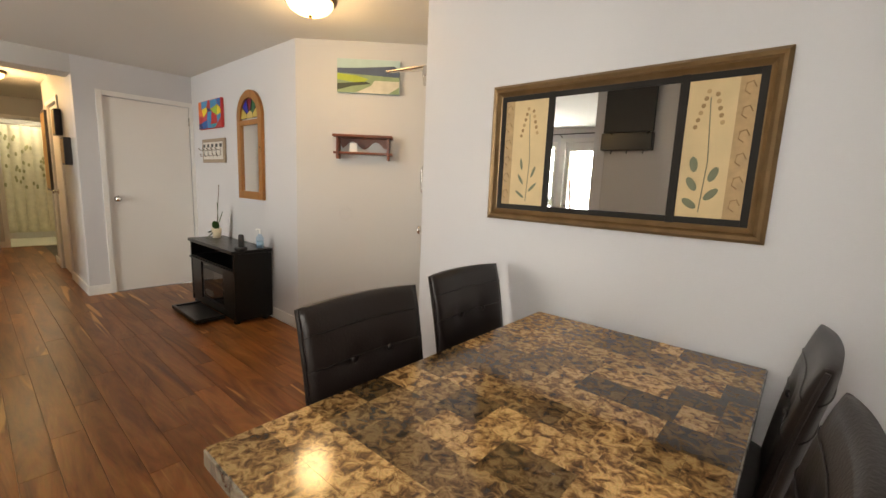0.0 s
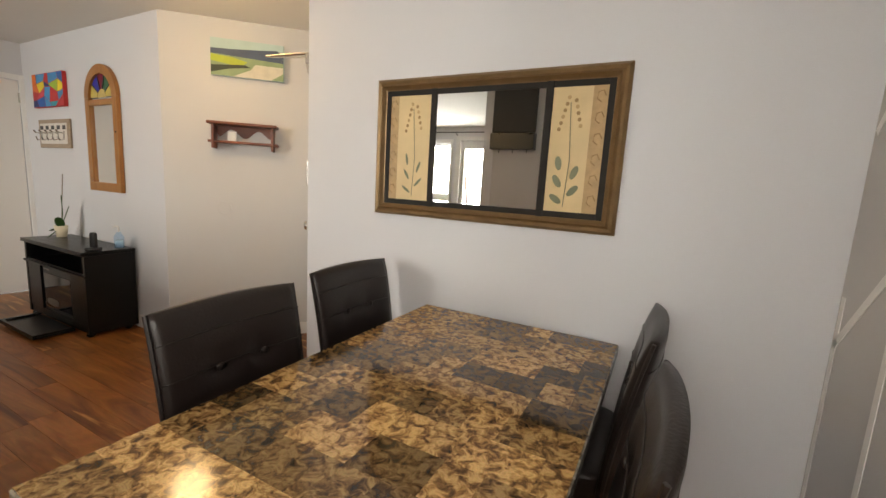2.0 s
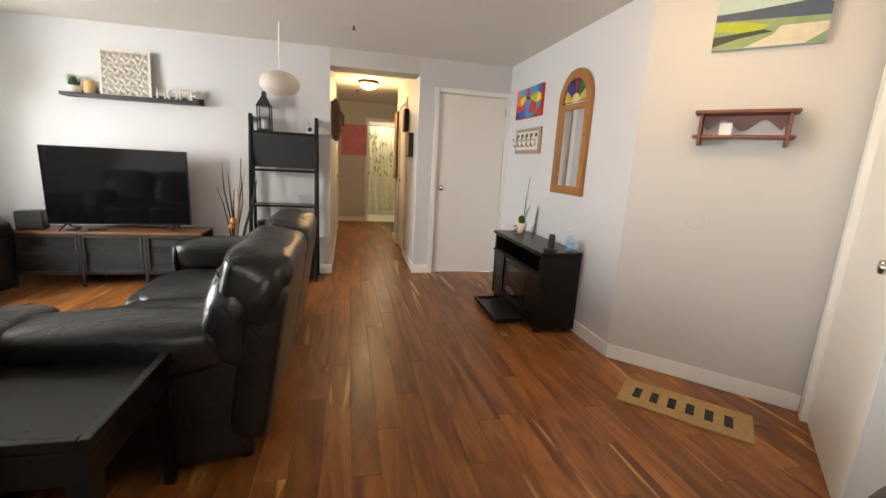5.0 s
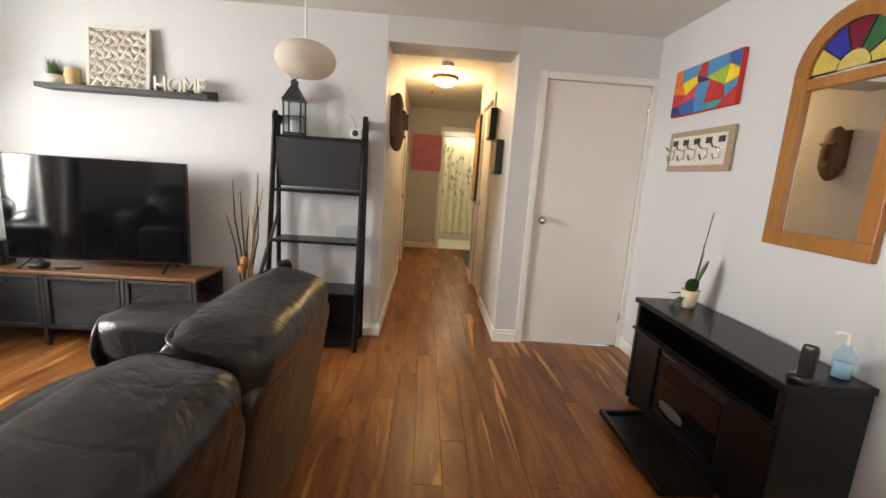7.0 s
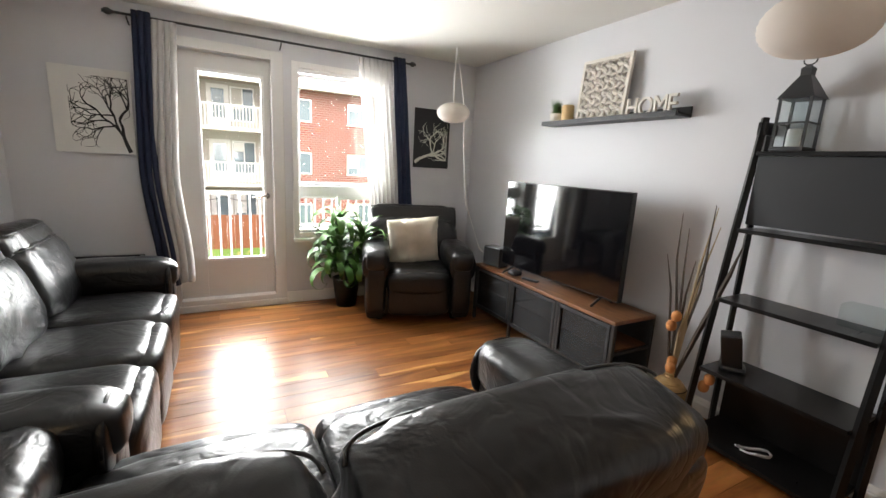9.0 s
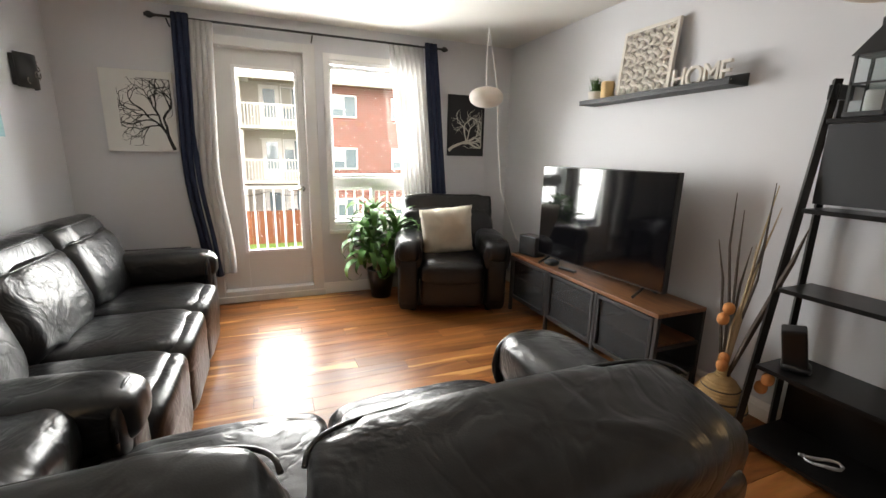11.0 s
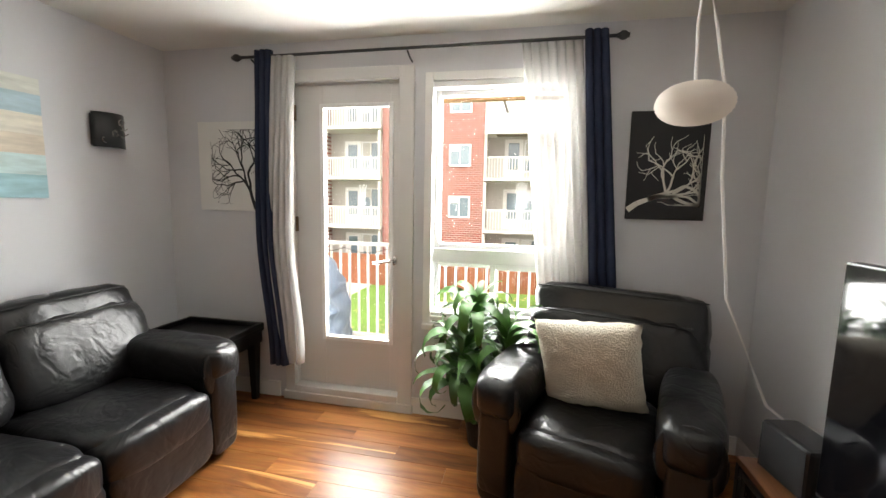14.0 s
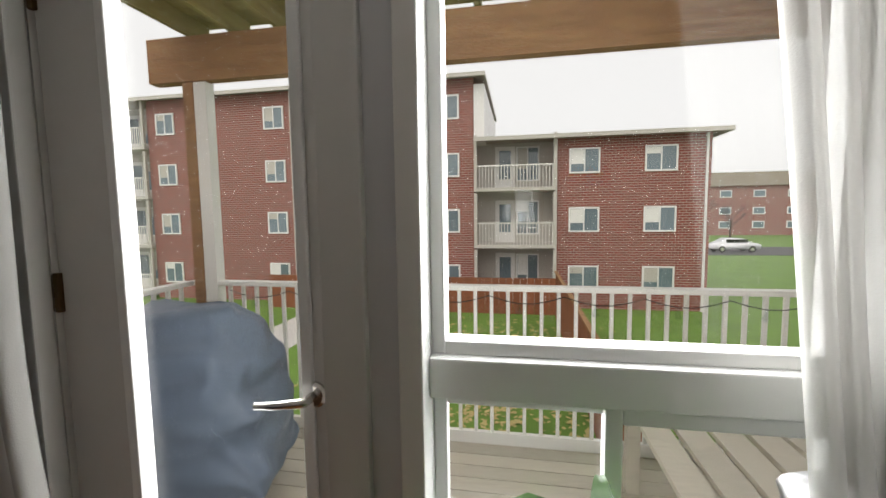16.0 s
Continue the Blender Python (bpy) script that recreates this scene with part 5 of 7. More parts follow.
moulding(fm, MX0, MX1, MZ0, MZ1, 0.055, YM, GILT)
part("backing", boxes(((MX0 + 0.05, YM - 0.01, MZ0 + 0.05), (MX1 - 0.05, YM, MZ1 - 0.05))), LINER, fm)
px = ((-0.71, -0.485), (-0.455, 0.035), (0.065, 0.275))
for i, (a, b) in enumerate(px):
    z0, z1 = MZ0 + 0.075, MZ1 - 0.075
    if i == 1:
        part("mirror_glass", boxes(((a, YM - 0.0125, z0), (b, YM - 0.0105, z1))), MIRROR, fm, "bevelled mirror glass")
        continue
    pn = part("panel", boxes(((a, YM - 0.0125, z0), (b, YM - 0.0105, z1))), PARCH, fm, "parchment botanical print")
    e0, e1 = (a, a + 0.05) if i == 0 else (b - 0.06, b)
    part("border", boxes(((e0, YM - 0.0135, z0), (e1, YM - 0.0127, z1))), PARCH2, pn)
    for k in range(6):
        part("border_scroll", tube([((e0 + e1) / 2 + 0.016 * math.cos(q), YM - 0.0135, z0 + 0.05 + 0.078 * k + 0.022 * math.sin(q)) for q in (0, 1.2, 2.4, 3.6, 4.8)], 0.0022, 4), SEPIA, pn)
    cx = (a + b) / 2 + (0.025 if i == 0 else -0.03)
    part("flower_stem", tube([(cx, YM - 0.0135, z0 + 0.02), (cx + 0.01, YM - 0.0135, z0 + 0.2), (cx - 0.005, YM - 0.0135, z1 - 0.06)], 0.0016, 4), SAGE, pn)
    rg = random.Random(i + 8)
    for k in range(11):
        zz = z1 - 0.04 - 0.012 * k
        sx = 1 if k % 2 else -1
        bm = bmesh.new()
        cxx, czz, ll = cx + sx * (0.012 + 0.003 * k), zz, 0.014
        bm.faces.new([bm.verts.new((cxx + ll * math.cos(q) * 0.55, YM - 0.0134 - 0.0001 * k, czz + ll * 0.6 * math.sin(q))) for q in (0, 0.9, 1.8, 2.7, 3.6, 4.5, 5.4)])
        part("petal", bm, SEPIA if k % 3 else PARCH2, pn)
    for k in range(5):
        sx = 1 if k % 2 else -1
        bm = bmesh.new()
        aa = 0.6 + 0.2 * k
        ps = []
        for q in range(12):
            t = 2 * math.pi * q / 12
            u, v = 0.028 * math.cos(t), 0.011 * math.sin(t) * (1.2 if i else 0.6)
            ps.append((cx + sx * (0.032 + u * math.cos(aa) - v * math.sin(aa)), z0 + 0.05 + 0.035 * k + u * math.sin(aa) + v * math.cos(aa)))
        bm.faces.new([bm.verts.new((c, YM - 0.0135 - 0.0001 * k, d)) for c, d in ps])
        part("leaf", bm, SAGE, pn)
for x in (-0.47, 0.05):
    part("divider", boxes(((x - 0.015, YM - 0.018, MZ0 + 0.05), (x + 0.015, YM - 0.0105, MZ1 - 0.05)), bevel=0.003), LINER, fm)
frame_ring("liner", fm, MX0 + 0.052, MX1 - 0.052, MZ0 + 0.052, MZ1 - 0.052, 0.024, YM - 0.016, YM - 0.0105, LINER, 0.002)

# screen on the dining back wall, seen in the mirror
st = thing("wall_screen", pose(-0.97, YB, 1.69), "black screen hung on the dining back wall", "television")
part("panel", boxes(((-0.23, 0.04, 0.17), (0.23, 0.08, 0.62)), bevel=0.006), DULLBLACK, st)
part("mount", boxes(((-0.08, 0.0, 0.3), (0.08, 0.04, 0.45))), BLACKM, st)
part("lower_box", boxes(((-0.24, 0.0, 0.0), (0.23, 0.1, 0.165)), bevel=0.006), BLACKP, st)
for x in (-0.15, 0.0, 0.15):
    part("hook", tube([(x, 0.04, 0.0), (x, 0.05, -0.03), (x, 0.065, -0.02)], 0.004, 6), BLACKM, st)

# ---- hall-side wall: arched mirror, abstract picture, hooks ----
am = thing("arched_mirror", pose(0, 0, 0), "arched golden oak mirror with a stained glass fan", "mirror")
AX0, AX1, AZ0 = -3.79, -3.29, 1.08
AR = (AX1 - AX0) / 2
AXC = (AX0 + AX1) / 2
AZS = 2.07 - AR


def arch(r0, r1, y0, y1, material, name, parent, a0=0.0, a1=math.pi, n=28):
    bm = bmesh.new()
    ring = []
    for i in range(n + 1):
        a = a0 + (a1 - a0) * i / n
        ring.append([bm.verts.new((AXC + r * math.cos(a), y, AZS + r * math.sin(a))) for r, y in ((r0, y0), (r1, y0), (r1, y1), (r0, y1))])
    for p, q in zip(ring, ring[1:]):
        for k in range(4):
            bm.faces.new((p[k], p[(k + 1) % 4], q[(k + 1) % 4], q[k]))
    bm.faces.new(ring[0]), bm.faces.new(ring[-1][::-1])
    return part(name, bm, material, parent)


FW = 0.07
arch(AR - FW, AR, YA - 0.03, YA - 0.001, OAK, "arch_frame", am)
part("side_frame", boxes(((AX0, YA - 0.03, AZ0 + FW), (AX0 + FW, YA - 0.001, AZS)), bevel=0.004), OAK, am)
part("side_frame", boxes(((AX1 - FW, YA - 0.03, AZ0 + FW), (AX1, YA - 0.001, AZS)), bevel=0.004), OAK, am)
part("bottom_frame", boxes(((AX0, YA - 0.031, AZ0), (AX1, YA - 0.001, AZ0 + FW)), bevel=0.004), OAK, am)
part("cross_rail", boxes(((AX0 + FW, YA - 0.028, AZS - 0.06), (AX1 - FW, YA - 0.001, AZS - 0.015)), bevel=0.004), OAK, am)
part("mirror_glass", boxes(((AX0 + FW, YA - 0.012, AZ0 + FW), (AX1 - FW, YA - 0.008, AZS - 0.06))), MIRROR, am)
gl = [((0.55, 0.42, 0.1)), ((0.03, 0.12, 0.05)), ((0.16, 0.01, 0.03)), ((0.03, 0.03, 0.32)), ((0.55, 0.42, 0.1))]
ri = AR - FW
for k in range(5):
    a0, a1 = math.pi * k / 5 + 0.02, math.pi * (k + 1) / 5 - 0.02
    arch(0.07, ri - 0.002, YA - 0.014, YA - 0.008, mat("stained glass", gl[k], 0.08, vary=0.3, scale=20, bump=0.2, fine=40), "glass_segment", am, a0, a1, 6)
arch(0.001, 0.066, YA - 0.014, YA - 0.008, mat("amber stained glass", (0.55, 0.42, 0.14), 0.08, vary=0.3, scale=20, bump=0.2, fine=40), "glass_segment", am, n=10)
for k in range(6):
    a = math.pi * k / 5
    part("lead_came", tube([(AXC + 0.066 * math.cos(a), YA - 0.016, AZS + 0.066 * math.sin(a)), (AXC + ri * math.cos(a), YA - 0.016, AZS + ri * math.sin(a))], 0.004, 5), BLACKM, am)
part("button", pillow((AX1 - 0.035, YA - 0.032, 1.55), (0.016, 0.01, 0.016), 1, nu=10, nv=6), INK, am)

ab = canvas("abstract_picture", pose(-4.447, YA - 0.001, 1.92), 0.6, 0.29, mat("red paint", (0.5, 0.03, 0.03), 0.6), "abstract patchwork painting in bright colours")
cols_ = [(0.5, 0.03, 0.03), (0.75, 0.16, 0.03), (0.02, 0.1, 0.35), (0.7, 0.5, 0.02), (0.03, 0.28, 0.32), (0.3, 0.45, 0.05), (0.02, 0.03, 0.12), (0.6, 0.06, 0.1), (0.05, 0.25, 0.5), (0.8, 0.6, 0.03), (0.6, 0.1, 0.03), (0.35, 0.45, 0.06)]
PICK = ((6, 2, 8, 4, 0), (0, 7, 8, 0, 8), (1, 9, 6, 5, 9), (1, 8, 0, 8, 2))   # rows from the bottom up
rg = random.Random(12)
gx = [[-0.298 + 0.596 * i / 5 + (rg.uniform(-0.045, 0.045) if 0 < i < 5 else 0) for i in range(6)] for j in range(5)]
gz = [[-0.143 + 0.286 * j / 4 + (rg.uniform(-0.03, 0.03) if 0 < j < 4 else 0) for i in range(6)] for j in range(5)]
for j in range(4):
    for i in range(5):
        patch(ab, [(gx[j][i] + 0.002, gz[j][i] + 0.002), (gx[j][i + 1] - 0.002, gz[j][i + 1] + 0.002), (gx[j + 1][i + 1] - 0.002, gz[j + 1][i + 1] - 0.002), (gx[j + 1][i] + 0.002, gz[j + 1][i] - 0.002)], -0.0312, cols_[PICK[j][i]])

hk = thing("coat_rack", pose(-4.42, YA - 0.001, 1.545), "weathered wood coat rack with five metal hooks", "coat rack")
part("board", boxes(((-0.3, -0.018, -0.125), (0.3, 0, 0.125)), bevel=0.004), mat("weathered board", (0.34, 0.26, 0.19), 0.8, vary=0.3, scale=8, bump=0.2, stretch=(1, 1, 6)), hk)
part("inner_board", boxes(((-0.26, -0.023, -0.09), (0.26, -0.0185, 0.09)), bevel=0.002), WOODPALE, hk)
for k in range(5):
    x = -0.22 + 0.11 * k
    part("label_plate", boxes(((x - 0.028, -0.026, 0.035), (x + 0.028, -0.0235, 0.07)), bevel=0.001), BLACKM, hk)
    part("hook", tube([(x, -0.024, 0.02), (x, -0.03, -0.05), (x, -0.06, -0.06), (x, -0.07, -0.03)], 0.006, 6), CHROME, hk)
    part("hook", tube([(x, -0.024, 0.0), (x, -0.07, 0.005), (x, -0.085, 0.025)], 0.006, 6), CHROME, hk)

# ---- electric fireplace cabinet ----
fp = thing("fireplace_cabinet", pose(0, 0, 0), "black electric fireplace cabinet with its door folded down", "fireplace")
FX0, FX1, FY0, FY1, FZ = -4.21, -3.17, 1.35, 1.682, 0.657
part("top", boxes(((FX0 - 0.01, FY0 - 0.02, FZ - 0.03), (FX1 + 0.01, FY1, FZ)), bevel=0.006), BLACKW, fp)
for x in (FX0, FX1 - 0.03):
    part("side", boxes(((x, FY0, 0.03), (x + 0.03, FY1, FZ - 0.031)), bevel=0.003), BLACKW, fp)
part("shelf", boxes(((FX0 + 0.031, FY0 + 0.005, 0.47), (FX1 - 0.031, FY1, 0.49))), BLACKW, fp)
part("back", boxes(((FX0 + 0.031, FY1 - 0.01, 0.03), (FX1 - 0.031, FY1, FZ - 0.031))), BLACKW, fp)
part("plinth", boxes(((FX0 + 0.02, FY0 + 0.01, 0.03), (FX1 - 0.02, FY1 - 0.02, 0.09))), BLACKW, fp)
part("ledge", boxes(((FX0 - 0.012, FY0 - 0.012, 0.462), (FX1 + 0.012, FY0 + 0.004, 0.478)), bevel=0.004), BLACKW, fp)
for x0, x1 in ((FX0 + 0.03, -3.95), (-3.43, FX1 - 0.03)):
    part("side_panel", boxes(((x0, FY0 + 0.004, 0.09), (x1, FY0 + 0.02, 0.46)), bevel=0.004), BLACKW, fp)
hb = part("heater", boxes(((-3.949, FY0 + 0.02, 0.09), (-3.431, FY1 - 0.03, 0.46)), bevel=0.003), BLACKP, fp)
part("heater_glass", boxes(((-3.92, FY0 + 0.014, 0.12), (-3.46, FY0 + 0.019, 0.4))), SCREEN, hb)
part("log_glimpse", pillow((-3.78, FY0 + 0.012, 0.17), (0.2, 0.01, 0.06), 0.7, 0.05, nu=16, nv=8), mat("ash log", (0.1, 0.08, 0.065), 0.9), hb)
part("control_strip", boxes(((-3.92, FY0 + 0.014, 0.43), (-3.8, FY0 + 0.018, 0.437))), CHROME, hb)
part("folded_door", boxes(((-4.0, FY0 - 0.25, 0.018), (-3.38, FY0 - 0.005, 0.034)), bevel=0.004), BLACKW, fp)
frame_ring_y = [((-4.0, FY0 - 0.25), (-3.38, FY0 - 0.225)), ((-4.0, FY0 - 0.225), (-3.97, FY0 - 0.005)), ((-3.41, FY0 - 0.225), (-3.38, FY0 - 0.005))]
for lo, hi in frame_ring_y:
    part("door_rim", boxes(((*lo, 0.035), (*hi, 0.05)), bevel=0.003), BLACKW, fp)
for x in (FX0 + 0.05, FX1 - 0.05):
    for y in (FY0 + 0.03, FY1 - 0.05):
        part("foot", lathe([(0.022, 0), (0.03, 0.012), (0.024, 0.03)], 12, (x, y, 0)), BLACKW, fp)

oc = thing("orchid", pose(-4.06, 1.55, FZ), "orchid with one bare spike in a cream pot", "plant")
part("pot", lathe([(0.035, 0.001), (0.048, 0.1), (0.044, 0.1), (0.04, 0.085), (0, 0.085)], 24), CERAM, oc, smooth=True)
part("stake", tube([(0.01, 0, 0.08), (0.03, 0.01, 0.32), (0.05, 0.02, 0.54)], 0.003, 6), STEM, oc)
part("spike", tube([(0, 0, 0.08), (0.02, 0.01, 0.2), (0.05, 0.0, 0.3), (0.045, 0, 0.36)], 0.004, 6), LEAFD, oc)
for ang, ln, tilt in ((250, 0.17, -0.75), (70, 0.2, 1.25), (330, 0.12, 0.9), (190, 0.15, -0.3)):
    o = part("leaf", pillow((ln / 2, 0, 0), (ln, 0.066, 0.009), 0.9, nu=16, nv=8), LEAFD, oc)
    o.matrix_local = Matrix.Translation((0, 0, 0.085)) @ Euler((0, -tilt, radians(ang))).to_matrix().to_4x4()
bo = thing("sanitizer_bottle", pose(-3.24, 1.61, FZ), "clear pump bottle of blue hand sanitizer", "bottle")
part("bottle", lathe([(0.032, 0.001), (0.033, 0.01), (0.033, 0.09), (0.015, 0.115), (0.013, 0.125), (0, 0.125)], 24), BLUEG, bo, smooth=True)
part("gel", lathe([(0.028, 0.004), (0.028, 0.06), (0, 0.06)], 20), mat("blue gel", (0.5, 0.66, 0.76), 0.1, bump=0), bo, smooth=True)
part("pump", tube([(0, 0, 0.125), (0, 0, 0.165), (-0.02, -0.012, 0.168), (-0.032, -0.02, 0.16)], 0.006, 8), WHITE, bo)
ph = thing("cordless_phone", pose(-3.1 - 0.09, 1.42, FZ, 0, 0, 20), "black cordless phone standing in its cradle", "phone")
part("cradle", pillow((0, 0, 0.015), (0.08, 0.09, 0.03), 0.4, nu=16, nv=8), BLACKP, ph)
part("handset", pillow((0, 0.005, 0.075), (0.048, 0.028, 0.13), 0.35, nu=16, nv=10, m=None), BLACKP, ph)


# ---- ceiling lamps ----
def ceiling_lamp(m, r, label, power):
    t = thing("ceiling_lamp", m, label, "lamp", "flush ceiling lamps")
    part("base", lathe([(r * 0.95, 0), (r, -0.012), (r * 0.98, -0.03), (r * 0.86, -0.036)], 36), BRONZE, t, smooth=True)
    part("shade", lathe([(r * 0.85, -0.034)] + [(r * 0.85 * math.cos(a), -0.036 - 0.075 * math.sin(a)) for a in (0.2, 0.45, 0.7, 0.95, 1.2, 1.4)] + [(0, -0.111)], 36), SHADE, t, "lit frosted glass bowl", smooth=True)
    part("knob", lathe([(0.012, -0.11), (0.01, -0.125), (0, -0.13)], 12), BRONZE, t)
    x, y, z = m.translation
    lamp("lamp_light", "POINT", pose(x, y, z - 0.2), power, (1.0, 0.7, 0.38), 0.12)
    return t


ceiling_lamp(pose(-1.97, 1.36, ZC), 0.16, "round frosted glass ceiling lamp in bronze ring", WARM)
ceiling_lamp(pose(-6.78, 0.19, ZC), 0.15, "round frosted glass hall ceiling lamp, lit", WARM * 2.3)
sm = whole("smoke_detector", lathe([(0.06, 0), (0.06, -0.02), (0.045, -0.035), (0, -0.036)], 24), WHITE, "round white smoke detector on the hall ceiling", "smoke detector")
sm.matrix_world = pose(-6.2, 0.19, ZC)
for x, y in ((-4.22, -0.05), (-7.6, 0.05)):
    sk = thing("sprinkler", pose(x, y, ZC), "small metal ceiling sprinkler head", "sprinkler", "ceiling sprinklers")
    part("plate", lathe([(0.03, 0), (0.028, -0.004), (0, -0.005)], 16), WHITE, sk)
    part("nozzle", lathe([(0.008, -0.004), (0.008, -0.03), (0.018, -0.032), (0.018, -0.036), (0, -0.037)], 12), BRONZE, sk)


def paper_lantern(m, r, hgt, cord, label):
    t = thing("paper_lantern", m, label, "lamp", "white paper lanterns")
    prof = []
    for i in range(33):
        a = -math.pi / 2 + math.pi * i / 32
        prof.append((max(0.02, r * math.cos(a) ** 0.85 * (1 + (0.012 if i % 2 else -0.008))) if 0 < i < 32 else 0.02, hgt / 2 * math.sin(a)))
    part("shade", lathe(prof, 40), PAPER, t, smooth=True)
    part("cord", tube([(0, 0, hgt / 2)] + cord, 0.0065, 6), WHITE, t)
    return t


paper_lantern(pose(-4.38, -0.67, 1.88), 0.165, 0.2, [(0, 0, ZC - 1.88)], "white oval paper lantern hanging from the ceiling")
paper_lantern(pose(-4.47, -3.3, 1.81), 0.145, 0.17, [(0.012, 0.01, 0.3), (0.0, 0.0, ZC - 1.83), (-0.06, 0.0, 0.3), (-0.11, 0.0, 0.05), (-0.13, 0.0, -0.3), (-0.19, 0.0, -0.8), (-0.38, 0.0, -1.25), (-0.535, 0.0, -1.37)], "white oval paper lantern on a swagged cord")

# ---- ladder shelf's things, twigs, small electronics ----
ln_ = thing("candle_lantern", pose(-4.93, -0.9, 1.501), "black metal candle lantern with glass sides", "lantern")
part("base", boxes(((-0.065, -0.065, 0), (0.065, 0.065, 0.02)), bevel=0.004), BLACKM, ln_)
for sx in (-1, 1):
    for sy in (-1, 1):
        part("post", boxes(((sx * 0.058 - 0.005, sy * 0.058 - 0.005, 0.02), (sx * 0.058 + 0.005, sy * 0.058 + 0.005, 0.23))), BLACKM, ln_)
for z in (0.12,):
    part("band", boxes(((-0.06, -0.063, z), (0.06, -0.058, z + 0.008)), ((-0.06, 0.058, z), (0.06, 0.063, z + 0.008)), ((0.058, -0.06, z), (0.063, 0.06, z + 0.008))), BLACKM, ln_)
for gx_ in (0.054, -0.056):
    part("glass_pane", boxes(((gx_, -0.053, 0.02), (gx_ + 0.002, 0.053, 0.23))), LENS, ln_)
part("candle", lathe([(0.03, 0.02), (0.03, 0.1), (0, 0.1)], 20), WHITE, ln_)
part("roof", lathe([(0.1, 0.23), (0.085, 0.25), (0.05, 0.3), (0.028, 0.33), (0.03, 0.36), (0.01, 0.375), (0, 0.38)], 4), BLACKM, ln_).rotation_euler = (0, 0, radians(45))
bk_ = part("ring", tube([(0, 0.025 * math.cos(q), 0.395 + 0.02 * math.sin(q)) for q in [k * 0.5236 for k in range(13)]], 0.003, 6), BLACKM, ln_)
ck = whole("small_clock", boxes(((-0.03, -0.035, 0), (0.03, 0.035, 0.07)), bevel=0.006), WHITE, "small white cube clock on the ladder shelf", "clock")
ck.matrix_world = pose(-4.92, -0.47, 1.501)
fc = part("dial", lathe([(0.022, 0), (0.022, 0.002), (0, 0.002)], 20), INK, ck)
fc.matrix_local = pose(0.03, 0, 0.04, 0, 90, 0)
sd = whole("dried_sprig", tube([(0, 0, 0), (0.01, -0.02, 0.08), (0.03, -0.06, 0.17)], [0.004, 0.003, 0.001], 6), TWIGL, "dried tan grass sprig on the shelf", "ornament")
sd.matrix_world = pose(-4.96, -0.45, 1.501)
hp = thing("black_ornament", pose(-4.85, -0.92, 0.421, 0, 0, 30), "black stepped speaker ornament on the shelf", "ornament")
part("stand", pillow((0, 0, 0.015), (0.11, 0.11, 0.03), 0.4, nu=16, nv=8), BLACKP, hp)
part("body", boxes(((-0.04, -0.045, 0.02), (0.04, 0.045, 0.2)), bevel=0.01), BLACKP, hp).rotation_euler = (radians(10), radians(8), 0)
whole("clear_box", boxes(((-0.05, -0.07, 0), (0.05, 0.07, 0.1)), bevel=0.01), LENS, "clear plastic box on the shelf", "box").matrix_world = pose(-4.93, -0.52, 0.781)
whole("cable_knot", tube([(0.05 * math.cos(q * 1.3), 0.06 * math.sin(q), 0.012 + 0.006 * math.sin(3 * q)) for q in [k * 0.5 for k in range(22)]], 0.005, 6), mat("grey cable", (0.4, 0.4, 0.4), 0.5), "grey coiled cable on the lowest shelf", "cable").matrix_world = pose(-4.83, -0.75, 0.071)
pb = whole("pipe_box", boxes(((-0.02, -0.02, 0), (0.02, 0.02, 0.03))), WHITE, "small white plug at the skirting", "plug")
pb.matrix_world = pose(XT + 0.021, 1.68, 0.2)

vs = thing("twig_vase", pose(-4.8, -1.19, 0), "coiled seagrass vase with dark twigs and pods", "vase")
prof = []
for i in range(45):
    t = i / 44
    r = 0.05 + 0.075 * math.sin(math.pi * min(1, t * 1.25) ** 0.8) if t < 0.78 else 0.028 + 0.01 * math.cos((t - 0.78) * 20)
    prof.append((max(0.026, r) + (0.004 if i % 2 else 0), 0.001 + 0.31 * t))
part("vessel", lathe(prof, 32), ROPE, vs)
for z, r in ((0.05, 0.115), (0.1, 0.128), (0.15, 0.118), (0.2, 0.085)):
    part("dark_coil", tube([(r * math.cos(q), r * math.sin(q), z) for q in [k * 2 * math.pi / 28 for k in range(29)]], 0.005, 6), TWIG, vs)
rg = random.Random(21)
for k in range(9):
    a, hgt, sp_ = rg.uniform(1.0, 5.2), rg.uniform(0.55, 0.95), rg.uniform(0.03, 0.15)
    dx, dy = 0.0 + 0.04 * math.cos(a), sp_ * math.sin(a)
    pts = [(0, 0, 0.2), (dx * 0.4 + rg.uniform(-0.02, 0.02), dy * 0.35, 0.3 + hgt * 0.35), (dx * 0.8, dy * 0.8 + rg.uniform(-0.03, 0.03), 0.3 + hgt * 0.7), (dx, dy * 1.1, 0.3 + hgt)]
    tw = part("twig", tube(pts, [0.009, 0.008, 0.006, 0.002], 6), TWIG if k % 3 else TWIGL, vs)
for x, y, z in ((0.04, 0.0, 0.62), (0.04, -0.02, 0.56), (0.03, 0.01, 0.36), (0.05, 0.02, 0.33), (0.02, 0.21, 0.35), (0.02, 0.19, 0.3)):
    part("pod", pillow((x, y, z), (0.05, 0.05, 0.06), 0.9, 0.06, z * 9, nu=14, nv=10), ORANGE, vs)
part("leaning_blade", tube([(0, 0.02, 0.25), (0.0, 0.1, 0.55), (0, 0.2, 0.9), (-0.03, 0.22, 1.05)], [0.01, 0.014, 0.011, 0.002], 5), TWIG, vs)
spk = thing("speaker", pose(-4.72, -2.83, 0.513, 0, 0, 100), "small black loudspeaker on the media unit", "speaker")
